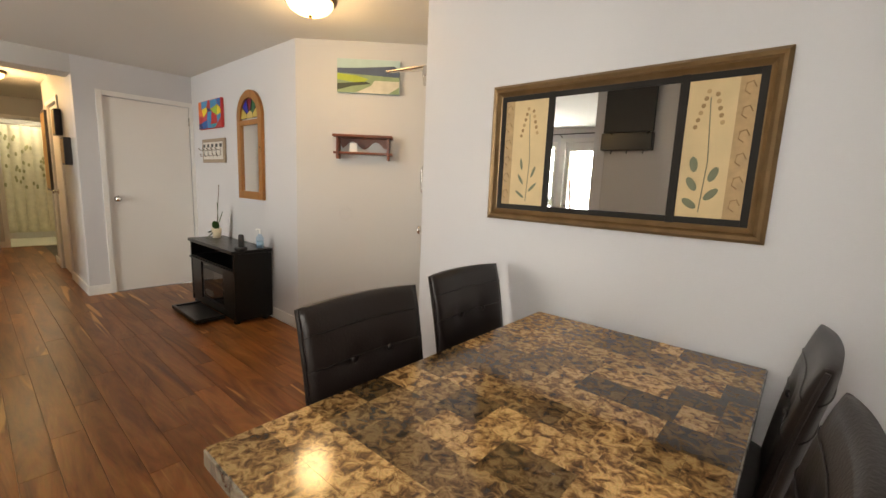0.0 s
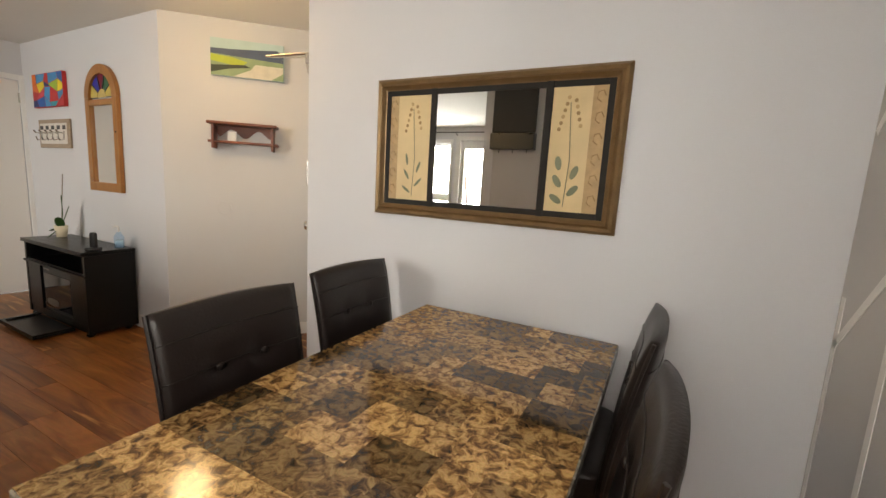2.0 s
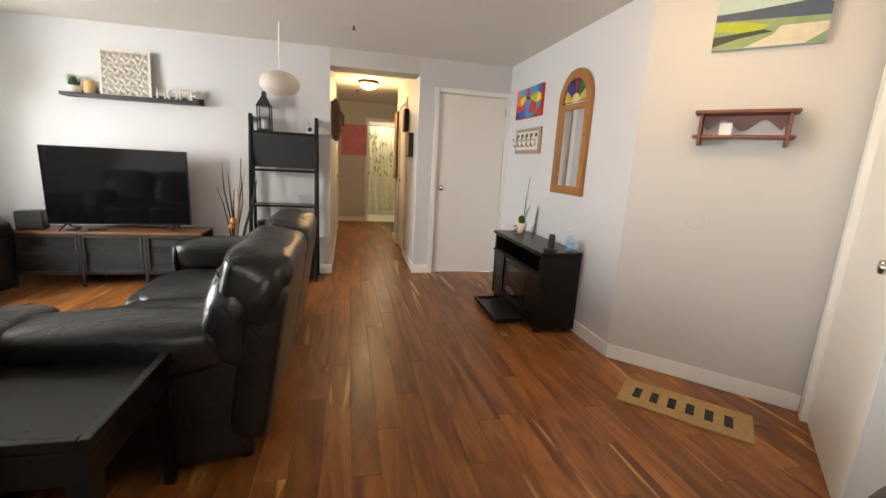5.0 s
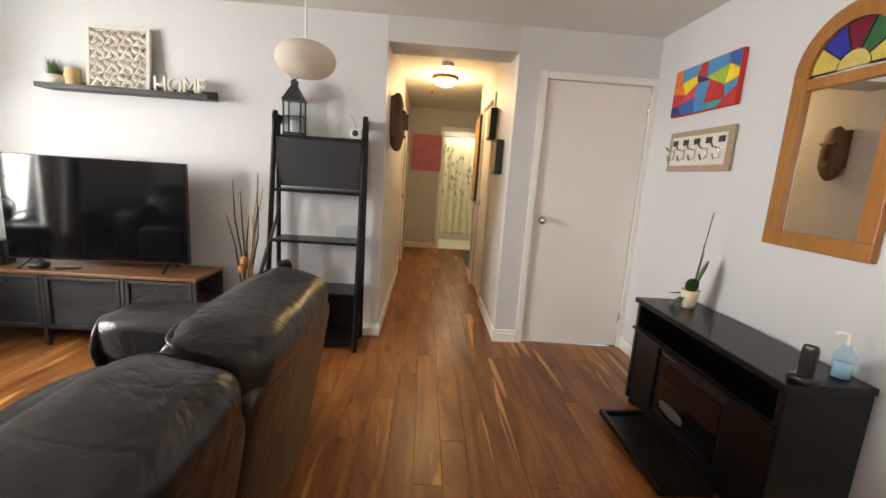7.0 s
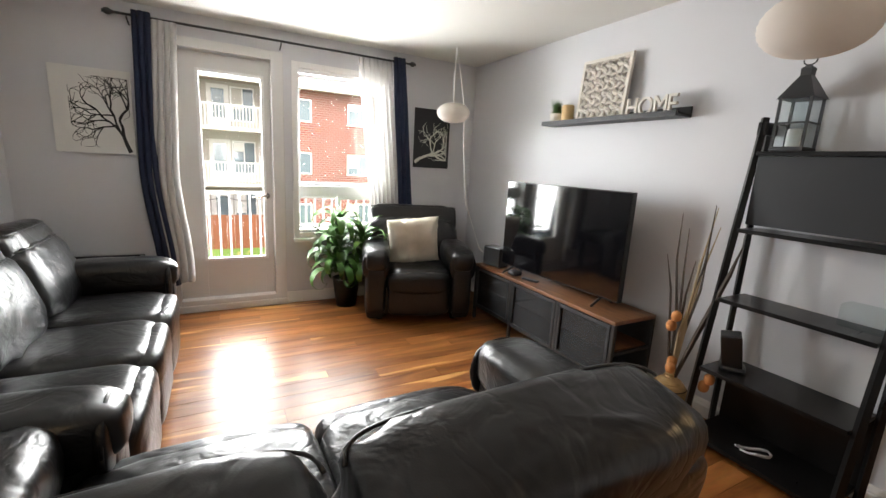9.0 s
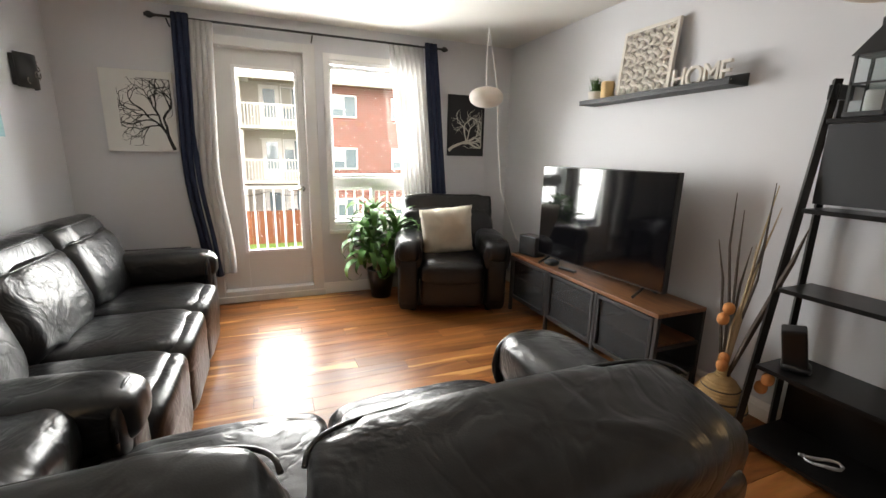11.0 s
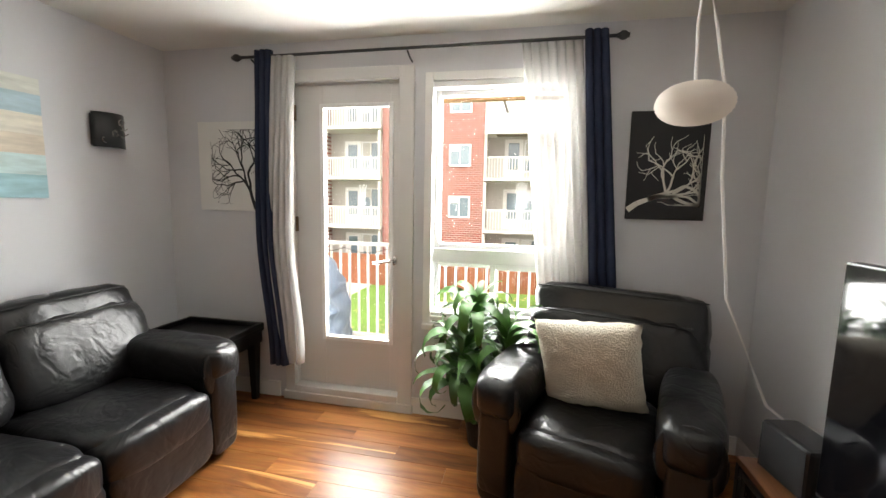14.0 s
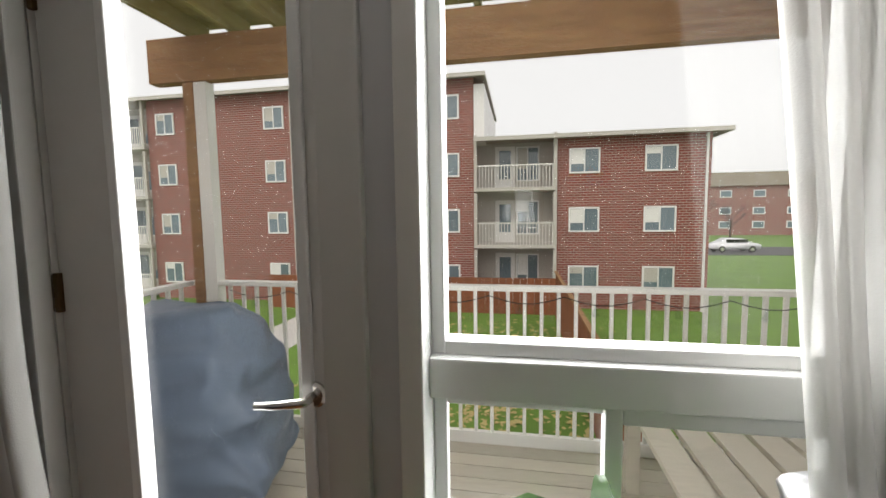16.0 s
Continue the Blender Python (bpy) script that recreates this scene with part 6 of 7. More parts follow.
part("cabinet", boxes(((-0.1, -0.06, 0), (0.1, 0.06, 0.17)), bevel=0.015), BLACKP, spk)
part("grille", boxes(((-0.09, -0.064, 0.01), (0.09, -0.061, 0.16))), MESHM, spk)
pk = thing("smart_puck", pose(-4.68, -2.5, 0.513), "round charcoal tabletop gadget on the media unit", "gadget")
part("body", pillow((0, 0, 0.02), (0.1, 0.1, 0.04), 0.6, nu=24, nv=10), DULLBLACK, pk)
rm = whole("remote", boxes(((-0.02, -0.07, 0), (0.02, 0.07, 0.016)), bevel=0.005), BLACKP, "slim black remote on the media unit", "remote")
rm.matrix_world = pose(-4.69, -2.32, 0.513, 0, 0, 15)
ou = thing("wall_outlet", pose(XT + 0.001, -3.3, 0.42), "white wall outlet with black plugs", "outlet")
part("plate", boxes(((0, -0.035, -0.057), (0.006, 0.035, 0.057)), bevel=0.002), WHITE, ou)
part("plug", boxes(((0.006, -0.015, 0.005), (0.03, 0.015, 0.035)), ((0.006, -0.015, -0.04), (0.03, 0.015, -0.01)), bevel=0.003), BLACKP, ou)

# ---- hall things ----
bm = pillow((0, 0.05, 0), (0.2, 0.13, 0.46), 0.85, 0.03, 5)
for lo, hi in (((-0.1, 0.0, -0.12), (0.1, 0.03, 0.2)), ((-0.022, 0.1, -0.06), (0.022, 0.145, 0.07)), ((-0.075, 0.085, 0.07), (0.075, 0.125, 0.095)), ((-0.05, 0.08, -0.125), (0.05, 0.125, -0.1))):
    box(bm, lo, hi, 0.01)
cm = whole("carved_mask", bm, mat("carved brown wood", (0.13, 0.065, 0.035), 0.5, vary=0.4, scale=18, bump=0.4, fine=60), "carved brown wooden mask on the hall wall", "mask")
cm.matrix_world = pose(-5.5, H0 + 0.001, 1.7)
for x, z, hh in ((-5.92, 1.79, 0.28), (-5.45, 1.47, 0.28)):
    bx_ = thing("shadow_box", pose(x, H1 - 0.001, z), "small dark wooden shadow box on the hall wall", "picture")
    part("frame", boxes(((-0.1, -0.06, -hh / 2), (0.1, 0, hh / 2)), bevel=0.006), ESPRESSO, bx_)
    part("picture", boxes(((-0.08, -0.0625, -hh / 2 + 0.02), (0.08, -0.0605, hh / 2 - 0.02))), PARCH2, bx_)
dp = thing("hall_picture", pose(-7.05, H1 - 0.001, 1.55), "tall dark framed picture at the hall's corner", "picture")
part("frame", boxes(((-0.12, -0.04, -0.55), (0.25, -0.0, 0.45)), bevel=0.006), ESPRESSO, dp)
part("picture", boxes(((-0.1, -0.0425, -0.52), (0.22, -0.0405, 0.42))), PARCH2, dp)
pp = canvas("pink_picture", pose(HE + 0.001, 0.02, 1.64, 0, 0, 90), 0.5, 0.6, PINK, "pink floral canvas on the hall's end wall")
rg = random.Random(31)
for k in range(34):
    x, z, a = rg.uniform(-0.2, 0.2), rg.uniform(-0.26, 0.26), rg.uniform(0, 6)
    part("brush_stroke", tube([(x + 0.03 * q * math.cos(a + q), -0.031, z + 0.03 * q * math.sin(a + q)) for q in (0, 0.6, 1.2)], 0.004, 4), PINKD, pp)
bc = curtain("shower_curtain", 0.0, 1.3, 0.0, 1.3, 2.0, 0.12, 0, 9, BATHC, "cream leaf-patterned shower curtain over the tub", None, 0.03, 6)
bc.matrix_world = Matrix.Translation((-10.2, 0.0, 0)) @ pose(0, 0, 0, 0, 0, 90)
bp_ = thing("shower_rod", pose(0, 0, 0), "chrome shower rod across the bathroom", "rod")
part("bar", tube([(-10.2, -0.39, 2.02), (-10.2, 2.09, 2.02)], 0.012, 8), CHROME, bp_)
for k in range(70):
    z = rg.uniform(0.9, 1.95) ** 1.0
    o = part("leaf_print", pillow((-10.155 + 0.0, rg.uniform(0.1, 1.2), z), (0.004, 0.035, 0.07), 1, nu=8, nv=6), BATHL, bc)
    o.matrix_parent_inverse = bc.matrix_world.inverted()
whole("bathtub", boxes(((-10.88, -0.38, 0.004), (-10.25, 2.08, 0.48)), bevel=0.03), WHITE, "white bathtub behind the shower curtain", "bathtub")




# ---- outside: deck, railing, covered grill ----
DZ, DY1, DXE, DXW = -0.42, -6.25, -0.6, -5.9
dk = thing("deck", pose(0, 0, 0), "weathered wooden balcony deck with spaced boards", "deck", kind="structure")
yb = YW - 0.21
while yb > DY1 - 0.05:
    part("board", boxes(((DXW, yb - 0.135, DZ - 0.03), (DXE + 0.05, yb, DZ)), bevel=0.003), DECKW, dk)
    yb -= 0.143
part("rim_joist", boxes(((DXW, DY1 - 0.06, DZ - 0.25), (DXE + 0.05, DY1 - 0.02, DZ - 0.031))), TIMBER, dk)
for x in (DXW + 0.1, DXE):
    part("post", boxes(((x - 0.05, DY1 - 0.02, -2.2), (x + 0.05, DY1 + 0.08, DZ - 0.031))), TIMBER, dk)
rl_ = thing("deck_railing", pose(0, 0, 0), "white painted balcony railing with slim balusters", "railing")
RZ = 0.85
part("top_rail", boxes(((DXW, DY1 - 0.045, RZ - 0.04), (DXE, DY1 + 0.045, RZ)), bevel=0.006), RAILW, rl_)
part("bottom_rail", boxes(((DXW, DY1 - 0.02, DZ + 0.06), (DXE, DY1 + 0.02, DZ + 0.1)), bevel=0.004), RAILW, rl_)
part("top_rail", boxes(((DXE - 0.045, DY1 + 0.045, RZ - 0.04), (DXE + 0.045, YW - 0.21, RZ)), bevel=0.006), RAILW, rl_)
part("bottom_rail", boxes(((DXE - 0.02, DY1 + 0.02, DZ + 0.06), (DXE + 0.02, YW - 0.21, DZ + 0.1)), bevel=0.004), RAILW, rl_)
part("kick_board", boxes(((DXW, DY1 - 0.012, DZ + 0.001), (DXE, DY1 + 0.012, DZ + 0.058))), RAILW, rl_)
BAL = None
for i in range(int((DXE - DXW) / 0.125)):
    if BAL is None:
        BAL = part("baluster", boxes(((-0.013, -0.013, DZ + 0.1), (0.013, 0.013, RZ - 0.04))), RAILW, rl_)
        o = BAL
    else:
        o = new("baluster", BAL.data)
        o.parent = rl_
    o.location = (DXW + 0.06 + 0.125 * i, DY1, 0)
for i in range(15):
    o = new("baluster", BAL.data)
    o.parent = rl_
    o.location = (DXE, DY1 + 0.14 + 0.135 * i, 0)
part("post", boxes(((DXE - 0.16, DY1 - 0.05, DZ), (DXE - 0.06, DY1 + 0.05, 2.515)), bevel=0.005), TIMBER, rl_, "brown timber post")
part("post_cladding", boxes(((DXE - 0.28, DY1 - 0.05, DZ), (DXE - 0.165, DY1 + 0.05, 2.515)), bevel=0.004), RAILW, rl_)
dn = thing("upper_deck", pose(0, 0, 0), "timber balcony above with beam and joists", "deck", kind="structure")
part("beam", boxes(((DXW - 1, DY1 - 0.05, 2.52), (DXE + 0.25, DY1 + 0.06, 2.88)), bevel=0.006), TIMBER, dn)
for i in range(15):
    x = DXE - 0.05 - 0.41 * i
    part("joist", boxes(((x - 0.02, DY1 - 0.3, 2.935), (x + 0.02, YW - 0.21, 3.1))), JOIST, dn)
yb = YW - 0.21
while yb > DY1 - 0.3:
    part("board", boxes(((DXW - 1, yb - 0.135, 3.102), (DXE + 0.1, yb, 3.13))), JOIST, dn)
    yb -= 0.14

gr = thing("covered_grill", pose(-1.38, -5.3, DZ, 0, 0, 12), "barbecue grill under a grey-blue vinyl cover", "grill")
bm = bmesh.new()
rows = []
for j in range(37):
    t = j / 36
    z = 0.22 + 1.02 * t
    wx, wy = 0.56 - 0.07 * t, 0.36 - 0.03 * t
    if t > 0.66:
        k = (t - 0.66) / 0.34
        wx, wy = wx * (1 - 0.42 * k ** 1.6), wy * (1 - 0.55 * k ** 1.8)
    row = []
    for i in range(96):
        a = 2 * math.pi * i / 96
        e = 0.3
        x, y = wx * math.copysign(abs(math.cos(a)) ** e, math.cos(a)), wy * math.copysign(abs(math.sin(a)) ** e, math.sin(a))
        ridge = 1 - 2.2 * abs(noise.noise(Vector((x * 2.2 + z * 2.6, y * 2.4, z * 1.5 - x * 1.2))))
        ridge2 = 1 - 2.0 * abs(noise.noise(Vector((x * 6 - z * 4, y * 6 + 3, z * 4))))
        f = 1 + 0.15 * ridge + 0.07 * ridge2 - 0.13
        row.append(bm.verts.new((x * f, y * f, z + (0.05 * ridge if t > 0.6 else 0) + 0.03 * noise.noise(Vector((x * 4, y * 4, 3))))))
    rows.append(row)
for a, b in zip(rows, rows[1:]):
    for i in range(96):
        bm.faces.new((a[i], a[(i + 1) % 96], b[(i + 1) % 96], b[i]))
bm.faces.new(rows[-1])
part("cover", bm, COVER, gr, smooth=True)
for sx in (-1, 1):
    for sy in (-1, 1):
        part("leg", boxes(((sx * 0.34 - 0.015, sy * 0.22 - 0.015, 0), (sx * 0.34 + 0.015, sy * 0.22 + 0.015, 0.4))), BLACKM, gr)
sl = thing("string_lights", pose(0, 0, 0), "string of clear bulbs draped along the railing", "lights")
pts = []
for i in range(41):
    x = -1.0 - 4.4 * i / 40
    pts.append((x, DY1 + 0.055, RZ - 0.07 - 0.06 * abs(math.sin(i * math.pi / 5))))
part("wire", tube(pts, 0.004, 5), BLACKP, sl)
for i in range(2, 40, 5):
    part("bulb", lathe([(0.008, 0), (0.01, -0.02), (0.024, -0.06), (0.02, -0.08), (0, -0.09)], 12, pts[i]), LENS, sl, smooth=True)
# slatted timber bench on the deck
bn = thing("deck_table", pose(-4.55, -5.3, DZ), "weathered slatted timber table on the deck", "table")
for k in range(6):
    part("slat", boxes(((-0.5 + 0.17 * k, -0.75, 0.66), (-0.36 + 0.17 * k, 0.75, 0.69)), bevel=0.003), DECKW, bn)
for sy in (-1, 1):
    part("bearer", boxes(((-0.48, sy * 0.55 - 0.04, 0.6), (0.5, sy * 0.55 + 0.04, 0.659))), DECKW, bn)
    for sx in (-1, 1):
        part("leg", boxes(((sx * 0.4 - 0.04, sy * 0.55 - 0.04, 0), (sx * 0.4 + 0.04, sy * 0.55 + 0.04, 0.6))), DECKW, bn)

# ---- ground, fence, buildings ----
GZ = -2.95
gd = whole("ground", boxes(((-300, -320, GZ - 1), (300, YW - 0.3, GZ))), GRASS, "wide green lawn with fallen leaves", "lawn", kind="structure")
structure("path", boxes(((4.0, -21, GZ), (6.0, -6.5, GZ + 0.02))), CONC, "pale concrete path across the lawn", "path")
structure("road", boxes(((-90, -56, GZ), (-11, -46.5, GZ + 0.03))), ASPH, "grey asphalt road beyond the lawn", "road")
bm = bmesh.new()
rg = random.Random(77)
for k in range(2600):
    x, y = rg.gauss(-2.6, 2.0), rg.gauss(-13.5, 3.0)
    if y > -6.6 or y < -20:
        continue
    r, a = rg.uniform(0.05, 0.11), rg.uniform(0, 6.28)
    p = Vector((x, y, GZ + 0.015 + rg.uniform(0, 0.03)))
    u, v = Vector((math.cos(a), math.sin(a), rg.uniform(-0.3, 0.3))) * r, Vector((-math.sin(a), math.cos(a), rg.uniform(-0.3, 0.3))) * r * 0.6
    bm.faces.new([bm.verts.new(q) for q in (p - u, p + v, p + u, p - v)])
whole("fallen_leaves", bm, DRYLEAF, "dry tan leaves scattered on the lawn", "leaves", kind="stuff")
fe = thing("fence", pose(0, 0, 0), "red-brown wooden yard fence running from the deck", "fence")
FB = None
for k in range(70):
    y = -7.4 - 0.19 * k
    if FB is None:
        FB = part("fence_board", boxes(((-0.015, -0.085, GZ), (0.015, 0.085, GZ + 1.85)), bevel=0.004), FENCEW, fe)
        o = FB
    else:
        o = new("fence_board", FB.data)
        o.parent = fe
    o.location = (-4.9, y, 0)
part("fence_cap", boxes(((-4.96, -20.8, GZ + 1.86), (-4.84, -7.3, GZ + 1.9)), bevel=0.005), TIMBER, fe)
f2 = thing("fence", pose(0, 0, 0), "red-brown patio fence before the brick building", "fence")
for k in range(44):
    o = new("fence_board", FB.data)
    o.parent = f2
    o.matrix_local = pose(-4.8 + 0.3 * k, -20.9, -0.4, 0, 0, 90) @ Matrix.Diagonal((1, 1.7, 0.9, 1))

BY = -22.3


def flat_window(parent, x, z, w, h, y, sash=True):
    wd = part("window", boxes(((x - w / 2 - 0.07, y, z - h / 2 - 0.07), (x + w / 2 + 0.07, y + 0.06, z - h / 2)), ((x - w / 2 - 0.07, y, z + h / 2), (x + w / 2 + 0.07, y + 0.06, z + h / 2 + 0.07)), ((x - w / 2 - 0.07, y, z - h / 2), (x - w / 2, y + 0.06, z + h / 2)), ((x + w / 2, y, z - h / 2), (x + w / 2 + 0.07, y + 0.06, z + h / 2)), ((x - 0.025, y, z - h / 2), (x + 0.025, y + 0.055, z + h / 2))), VINYL, parent)
    part("pane", boxes(((x - w / 2, y - 0.04, z - h / 2), (x + w / 2, y + 0.02, z + h / 2))), PANE, wd)
    part("blind", boxes(((x + 0.03, y + 0.022, z - h / 2 + h * (0.35 if int(x * 3 + z) % 2 else 0.7)), (x + w / 2 - 0.01, y + 0.028, z + h / 2 - 0.01))), SIDING if int(x + z) % 3 else WHITE, wd)


ap = thing("apartment_building", pose(-0.85, 0, -1.25), "long red brick apartment building with balconies", "building")
ROWS_Z = (7.45, 4.85, 2.28, -0.3)
part("wall", boxes(((-10.4, BY - 9, GZ), (-4.2, BY, 5.9))), BRICK, ap)
part("wall", boxes(((-0.5, BY - 9, GZ), (4.8, BY, 8.7))), BRICK, ap)
part("wall", boxes(((8.45, BY - 9, GZ), (16.7, BY, 8.7))), BRICK, ap)
part("wall", boxes(((20.3, BY - 9, GZ), (28, BY, 8.7))), BRICK, ap)
part("gable", boxes(((-1.0, BY - 9, 5.9), (-0.52, BY + 0.01, 8.4))), WHITE, ap)
for x0, x1, rows_, side in ((-4.2, -0.5, ROWS_Z[1:], 0), (4.8, 8.45, ROWS_Z, 1), (16.7, 20.3, ROWS_Z, 2)):
    part("recess", boxes(((x0 + 0.005, BY - 1.6, GZ), (x1 - 0.005, BY - 1.5, rows_[0] + 1.3))), SIDING, ap)
    for z in rows_:
        bal = part("balcony", boxes(((x0 + 0.02, BY - 1.5, z - 1.25), (x1 - 0.02, BY + 0.25, z - 1.1))), SIDING, ap)
        part("balcony_rail", boxes(((x0 + 0.03, BY + 0.16, z - 0.15), (x1 - 0.03, BY + 0.22, z - 0.09))), RAILW, bal)
        bm = bmesh.new()
        n_ = int((x1 - x0 - 0.1) / 0.14)
        for k in range(n_):
            xx = x0 + 0.06 + 0.14 * k
            box(bm, (xx - 0.018, BY + 0.175, z - 1.1), (xx + 0.018, BY + 0.205, z - 0.15))
        part("balusters", bm, RAILW, bal)["kind"] = "stuff"
        part("balcony_post", boxes(((x0 + 0.03, BY + 0.1, z - 1.1), (x0 + 0.17, BY + 0.24, z + 1.25))), SIDING, bal)
        part("balcony_post", boxes(((x1 - 0.17, BY + 0.1, z - 1.1), (x1 - 0.03, BY + 0.24, z + 1.25))), SIDING, bal)
        xd = (x0 + x1) / 2
        dd = part("balcony_door", boxes(((xd - 0.0, BY - 1.5, z - 1.1), (xd + 0.95, BY - 1.44, z + 0.95))), WHITE, bal)
        part("pane", boxes(((xd + 0.2, BY - 1.438, z - 0.6), (xd + 0.75, BY - 1.42, z + 0.75))), PANE, dd)
        flat_window(ap, xd - 0.6, z + 0.1, 0.95, 1.5, BY - 1.5)
for x in (-5.35, -8.45):
    for z in ROWS_Z[1:]:
        flat_window(ap, x, z, 1.15, 0.95, BY)
for x in (0.7, 3.4, 9.4, 15.6, 22.0, 26.4):
    for z in ROWS_Z:
        flat_window(ap, x, z, 0.95, 0.95, BY)


def hip_roof(parent, x0, x1, z, over=0.5, rise=0.9):
    bm = bmesh.new()
    a = [bm.verts.new(v) for v in ((x0 - over, BY + over, z), (x1 + over, BY + over, z), (x1 + over, BY - 9 - over, z), (x0 - over, BY - 9 - over, z))]
    b = [bm.verts.new(v) for v in ((x0 + 3.5, BY - 4.5, z + rise), (x1 - 1.5, BY - 4.5, z + rise))]
    bm.faces.new((a[0], a[1], b[1], b[0])), bm.faces.new((a[2], a[3], b[0], b[1])), bm.faces.new((a[1], a[2], b[1])), bm.faces.new((a[3], a[0], b[0])), bm.faces.new(a[::-1])
    r = part("roof", bm, ROOF, parent)
    part("eave", boxes(((x0 - over, BY + over - 0.02, z - 0.16), (x1 + over, BY + over + 0.08, z + 0.02)), ((x0 - over - 0.08, BY - 9, z - 0.16), (x0 - over, BY + over + 0.08, z + 0.02))), SIDING, r)


hip_roof(ap, -10.4, -1.05, 5.95)
hip_roof(ap, -0.5, 28, 8.75)
for x in (-4.15, -10.2):
    part("downpipe", tube([(x, BY + 0.08, 5.8), (x, BY + 0.08, GZ)], 0.05, 6), WHITE, ap)
fb = thing("apartment_building", pose(0, 0, 0), "distant red brick apartment block across the road", "building")
part("wall", boxes(((-75, -92, GZ), (-34, -80, 5.2))), BRICK, fb)
part("roof", boxes(((-75.6, -92.6, 5.2), (-33.4, -79.4, 7.4))), ROOF, fb)
for x in range(-72, -34, 5):
    for z in (3.9, 1.1, -1.2):
        w_ = part("window", boxes(((x - 0.9, -80, z - 0.6), (x + 0.9, -79.9, z + 0.6))), VINYL, fb)
        part("pane", boxes(((x - 0.75, -79.9, z - 0.45), (x + 0.75, -79.85, z + 0.45))), PANE, w_)

ct = thing("parked_car", pose(-24.6, -49.7, GZ + 0.03, 0, 0, 4), "white saloon car parked on the far road", "car")
bm = bmesh.new()
prof = [(-2.2, 0.35), (-2.25, 0.75), (-1.9, 0.92), (-1.2, 0.98), (-0.6, 1.4), (0.7, 1.42), (1.35, 0.98), (2.1, 0.85), (2.25, 0.6), (2.2, 0.35)]
s0 = [bm.verts.new((a, -0.85, b)) for a, b in prof]
s1 = [bm.verts.new((a, 0.85, b)) for a, b in prof]
for k in range(len(prof)):
    bm.faces.new((s0[k], s0[(k + 1) % 10], s1[(k + 1) % 10], s1[k]))
bm.faces.new(s0), bm.faces.new(s1[::-1])
bmesh.ops.bevel(bm, geom=bm.edges[:], offset=0.05, segments=2, affect="EDGES")
part("body", bm, CARP, ct, smooth=True)
for sy in (-1, 1):
    part("side_window", boxes(((-0.95, sy * 0.855 - 0.01, 1.0), (1.05, sy * 0.855 + 0.01, 1.32)), bevel=0.01), SCREEN, ct)
    for x in (-1.4, 1.4):
        wh = part("wheel", tube([(x, sy * 0.7, 0.33), (x, sy * 0.88, 0.33)], 0.33, 20), BLACKP, ct)
        part("rim", tube([(x, sy * 0.885, 0.33), (x, sy * 0.9, 0.33)], 0.2, 14), CHROME, wh)


def bare_tree(m, hgt, seed):
    t = thing("bare_tree", m, "leafless grey-brown tree on the lawn", "tree")
    rg = random.Random(seed)
    crown = bmesh.new()
    part("trunk", tube([(0, 0, 0), (0.05, 0, hgt * 0.25), (0.0, 0.05, hgt * 0.5)], [0.14, 0.11, 0.08], 8), TWIG, t)

    def limb(p, d, ln, r, depth):
        q = p + d * ln
        tube([p, (p + q) / 2 + Vector((rg.uniform(-1, 1), rg.uniform(-1, 1), 0)) * ln * 0.08, q], [r, r * 0.8, r * 0.55], 5, crown)
        if depth:
            for k in range(3):
                e = (d + Vector((rg.uniform(-0.8, 0.8), rg.uniform(-0.8, 0.8), rg.uniform(-0.1, 0.5)))).normalized()
                limb(p + d * ln * rg.uniform(0.5, 1.0), e, ln * 0.68, r * 0.55, depth - 1)

    for k in range(6):
        limb(Vector((0, 0, hgt * rg.uniform(0.25, 0.5))), Vector((rg.uniform(-0.7, 0.7), rg.uniform(-0.7, 0.7), 0.8)).normalized(), hgt * 0.22, 0.05, 3)
    part("crown", crown, TWIG, t)


bare_tree(pose(-17.5, -42, GZ), 6.5, 3)
bare_tree(pose(-29, -60, GZ), 6.0, 5)


# ---- floor: laminate planks along the hall ----
fl = structure("floor", boxes(((HE, YW, -0.12), (XE + T, 3.2, -0.0085))), ESPRESSO, "glossy red-brown acacia laminate plank floor", "floor")
PLANKS = {}
rng = random.Random(5)


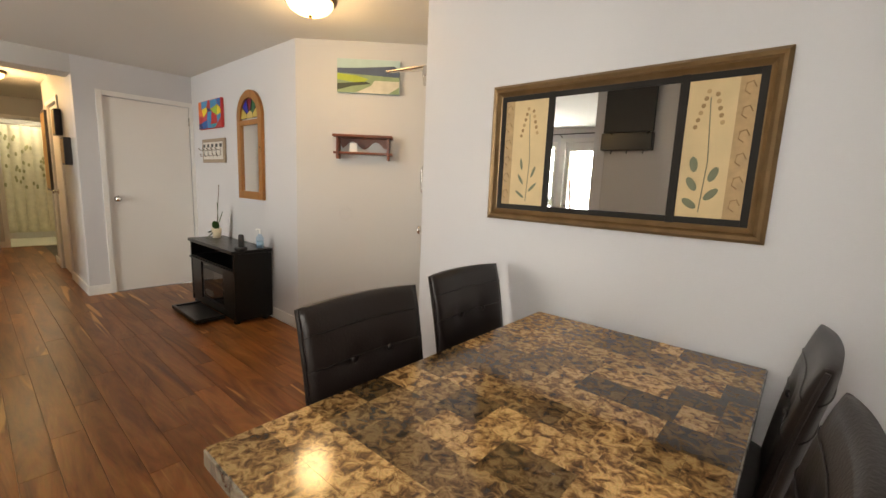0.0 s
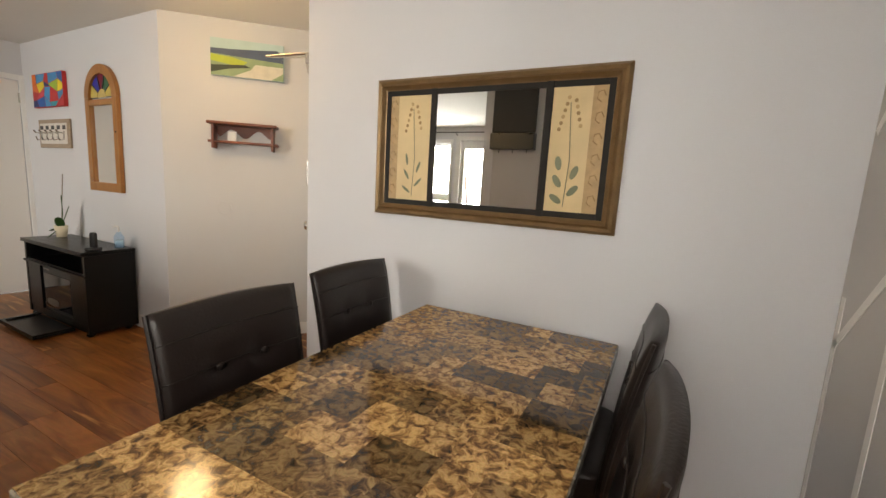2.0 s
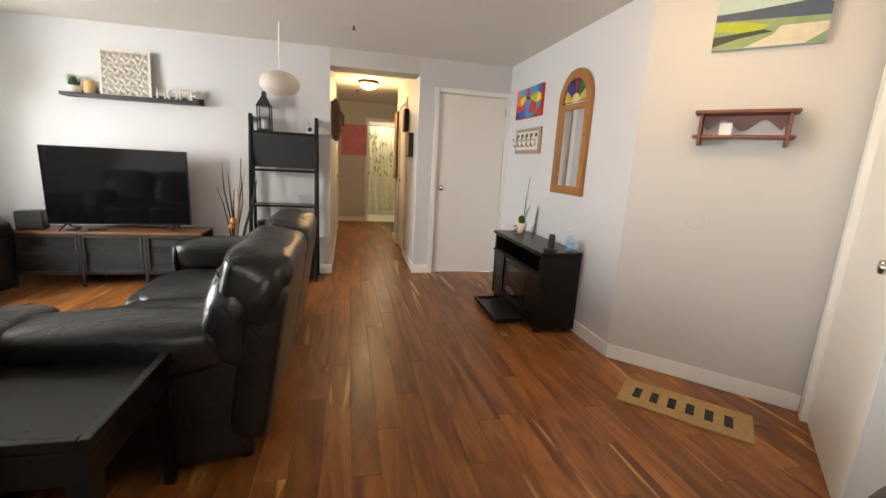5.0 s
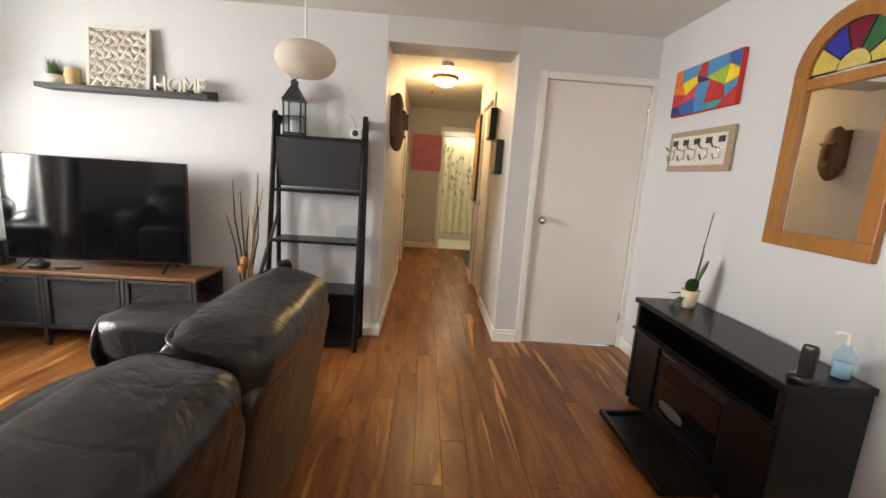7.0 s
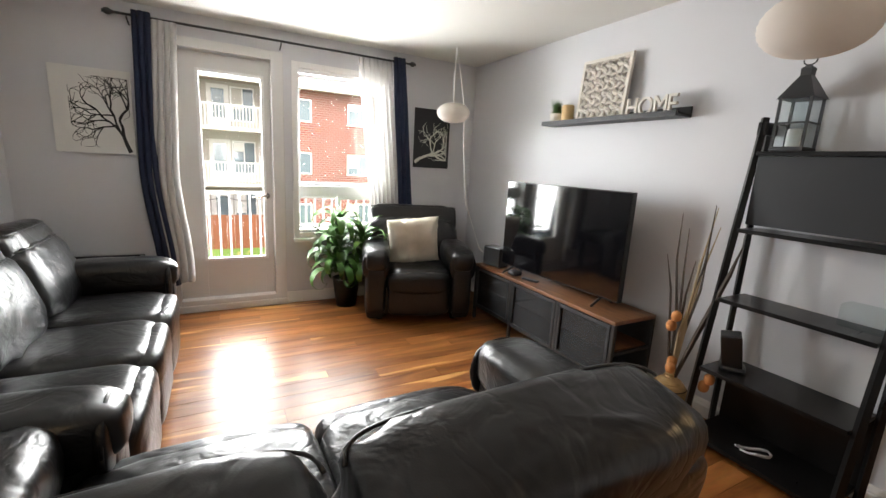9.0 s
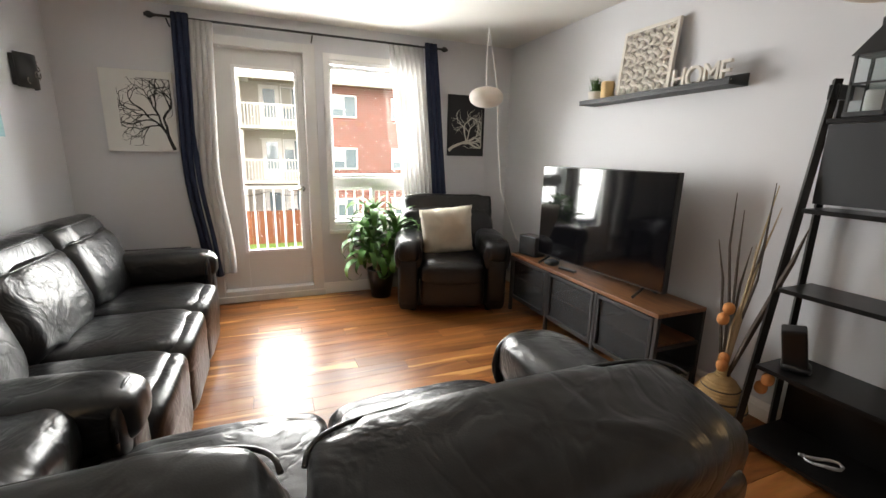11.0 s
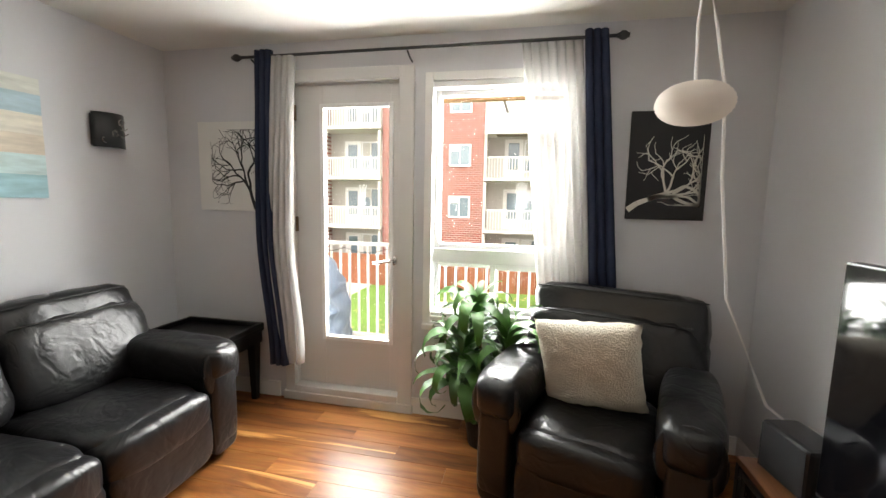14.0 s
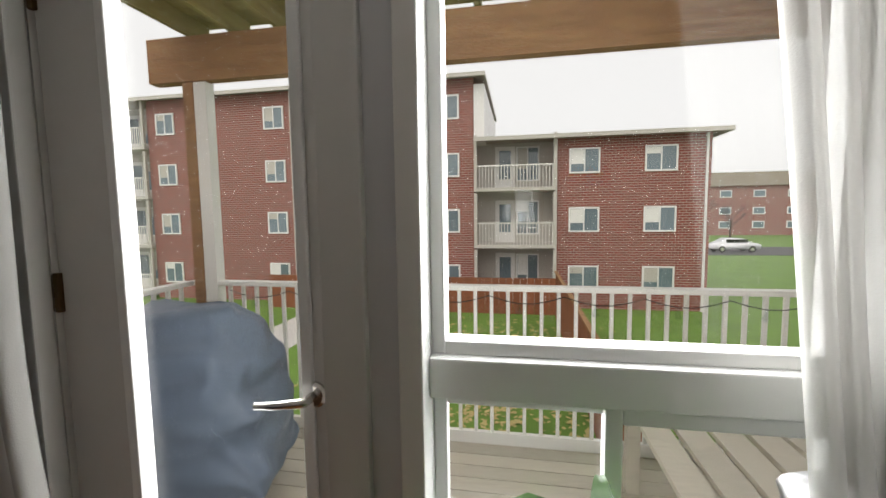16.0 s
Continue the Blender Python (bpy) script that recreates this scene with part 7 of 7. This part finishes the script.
def plank(x0, x1, y0, y1):
    key = (round(x1 - x0, 2), round(y1 - y0, 3))
    lx, ly = key
    if key not in PLANKS:
        bm = bmesh.new()
        e = 0.0012
        lo = [bm.verts.new(v) for v in ((0, 0, -0.006), (lx, 0, -0.006), (lx, ly, -0.006), (0, ly, -0.006))]
        mi = [bm.verts.new(v) for v in ((0.0004, 0.0004, -0.001), (lx - 0.0004, 0.0004, -0.001), (lx - 0.0004, ly - 0.0004, -0.001), (0.0004, ly - 0.0004, -0.001))]
        hi = [bm.verts.new(v) for v in ((e, e, 0), (lx - e, e, 0), (lx - e, ly - e, 0), (e, ly - e, 0))]
        for a, b in ((lo, mi), (mi, hi)):
            for i in range(4):
                bm.faces.new((a[i], a[(i + 1) % 4], b[(i + 1) % 4], b[i]))
        bm.faces.new(hi)
        me = bpy.data.meshes.new("plank")
        bm.to_mesh(me), bm.free()
        me.materials.append(FLOORW)
        PLANKS[key] = me
    ob = new("plank", PLANKS[key])
    ob.parent = fl
    ob.location = (x0, y0, 0)


PW = 0.127
y = YW
row = 0
while y < 2.5:
    y1 = y + PW
    if y1 < YB + 0.1:
        x0, x1 = XT, XP
    elif y1 <= YA + 0.1:
        x0, x1 = (HE if H0 - 0.1 < y < H1 else XT), XE
    else:
        x0, x1 = -2.8, -1.2
    x = x0
    first = 0.3 + 0.3 * ((row * 7) % 4)
    while x < x1 - 0.01:
        nx = min(x1, x + (first if x == x0 else 1.28))
        nx = x1 if x1 - nx < 0.12 else nx
        plank(x, nx, y, y1)
        x = nx
    y, row = y1, row + 1

# ---- marble tiles of the table top ----
TILES = {}
cols, rws = 6, 12
ty = -TD / 2 + 0.004
for j in range(rws):
    h = (TD - 0.008) / rws
    cuts = [0]
    while cuts[-1] < TW - 0.008 - 0.01:
        cuts.append(min(TW - 0.008, cuts[-1] + rng.choice((0.09, 0.13, 0.17))))
        if TW - 0.008 - cuts[-1] < 0.06:
            cuts[-1] = TW - 0.008
    for a, b in zip(cuts, cuts[1:]):
        k = round(b - a, 3)
        if k not in TILES:
            me = bpy.data.meshes.new("tile")
            bm = boxes(((0.0003, 0.0003, 0), (k - 0.0003, h - 0.0003, 0.004)))
            bm.to_mesh(me), bm.free()
            me.materials.append(TILE)
            TILES[k] = me
        t_ = new("tile", TILES[k])
        t_.parent = tb
        t_.location = (-TW / 2 + 0.004 + a, ty + j * h, TZ - 0.0045)
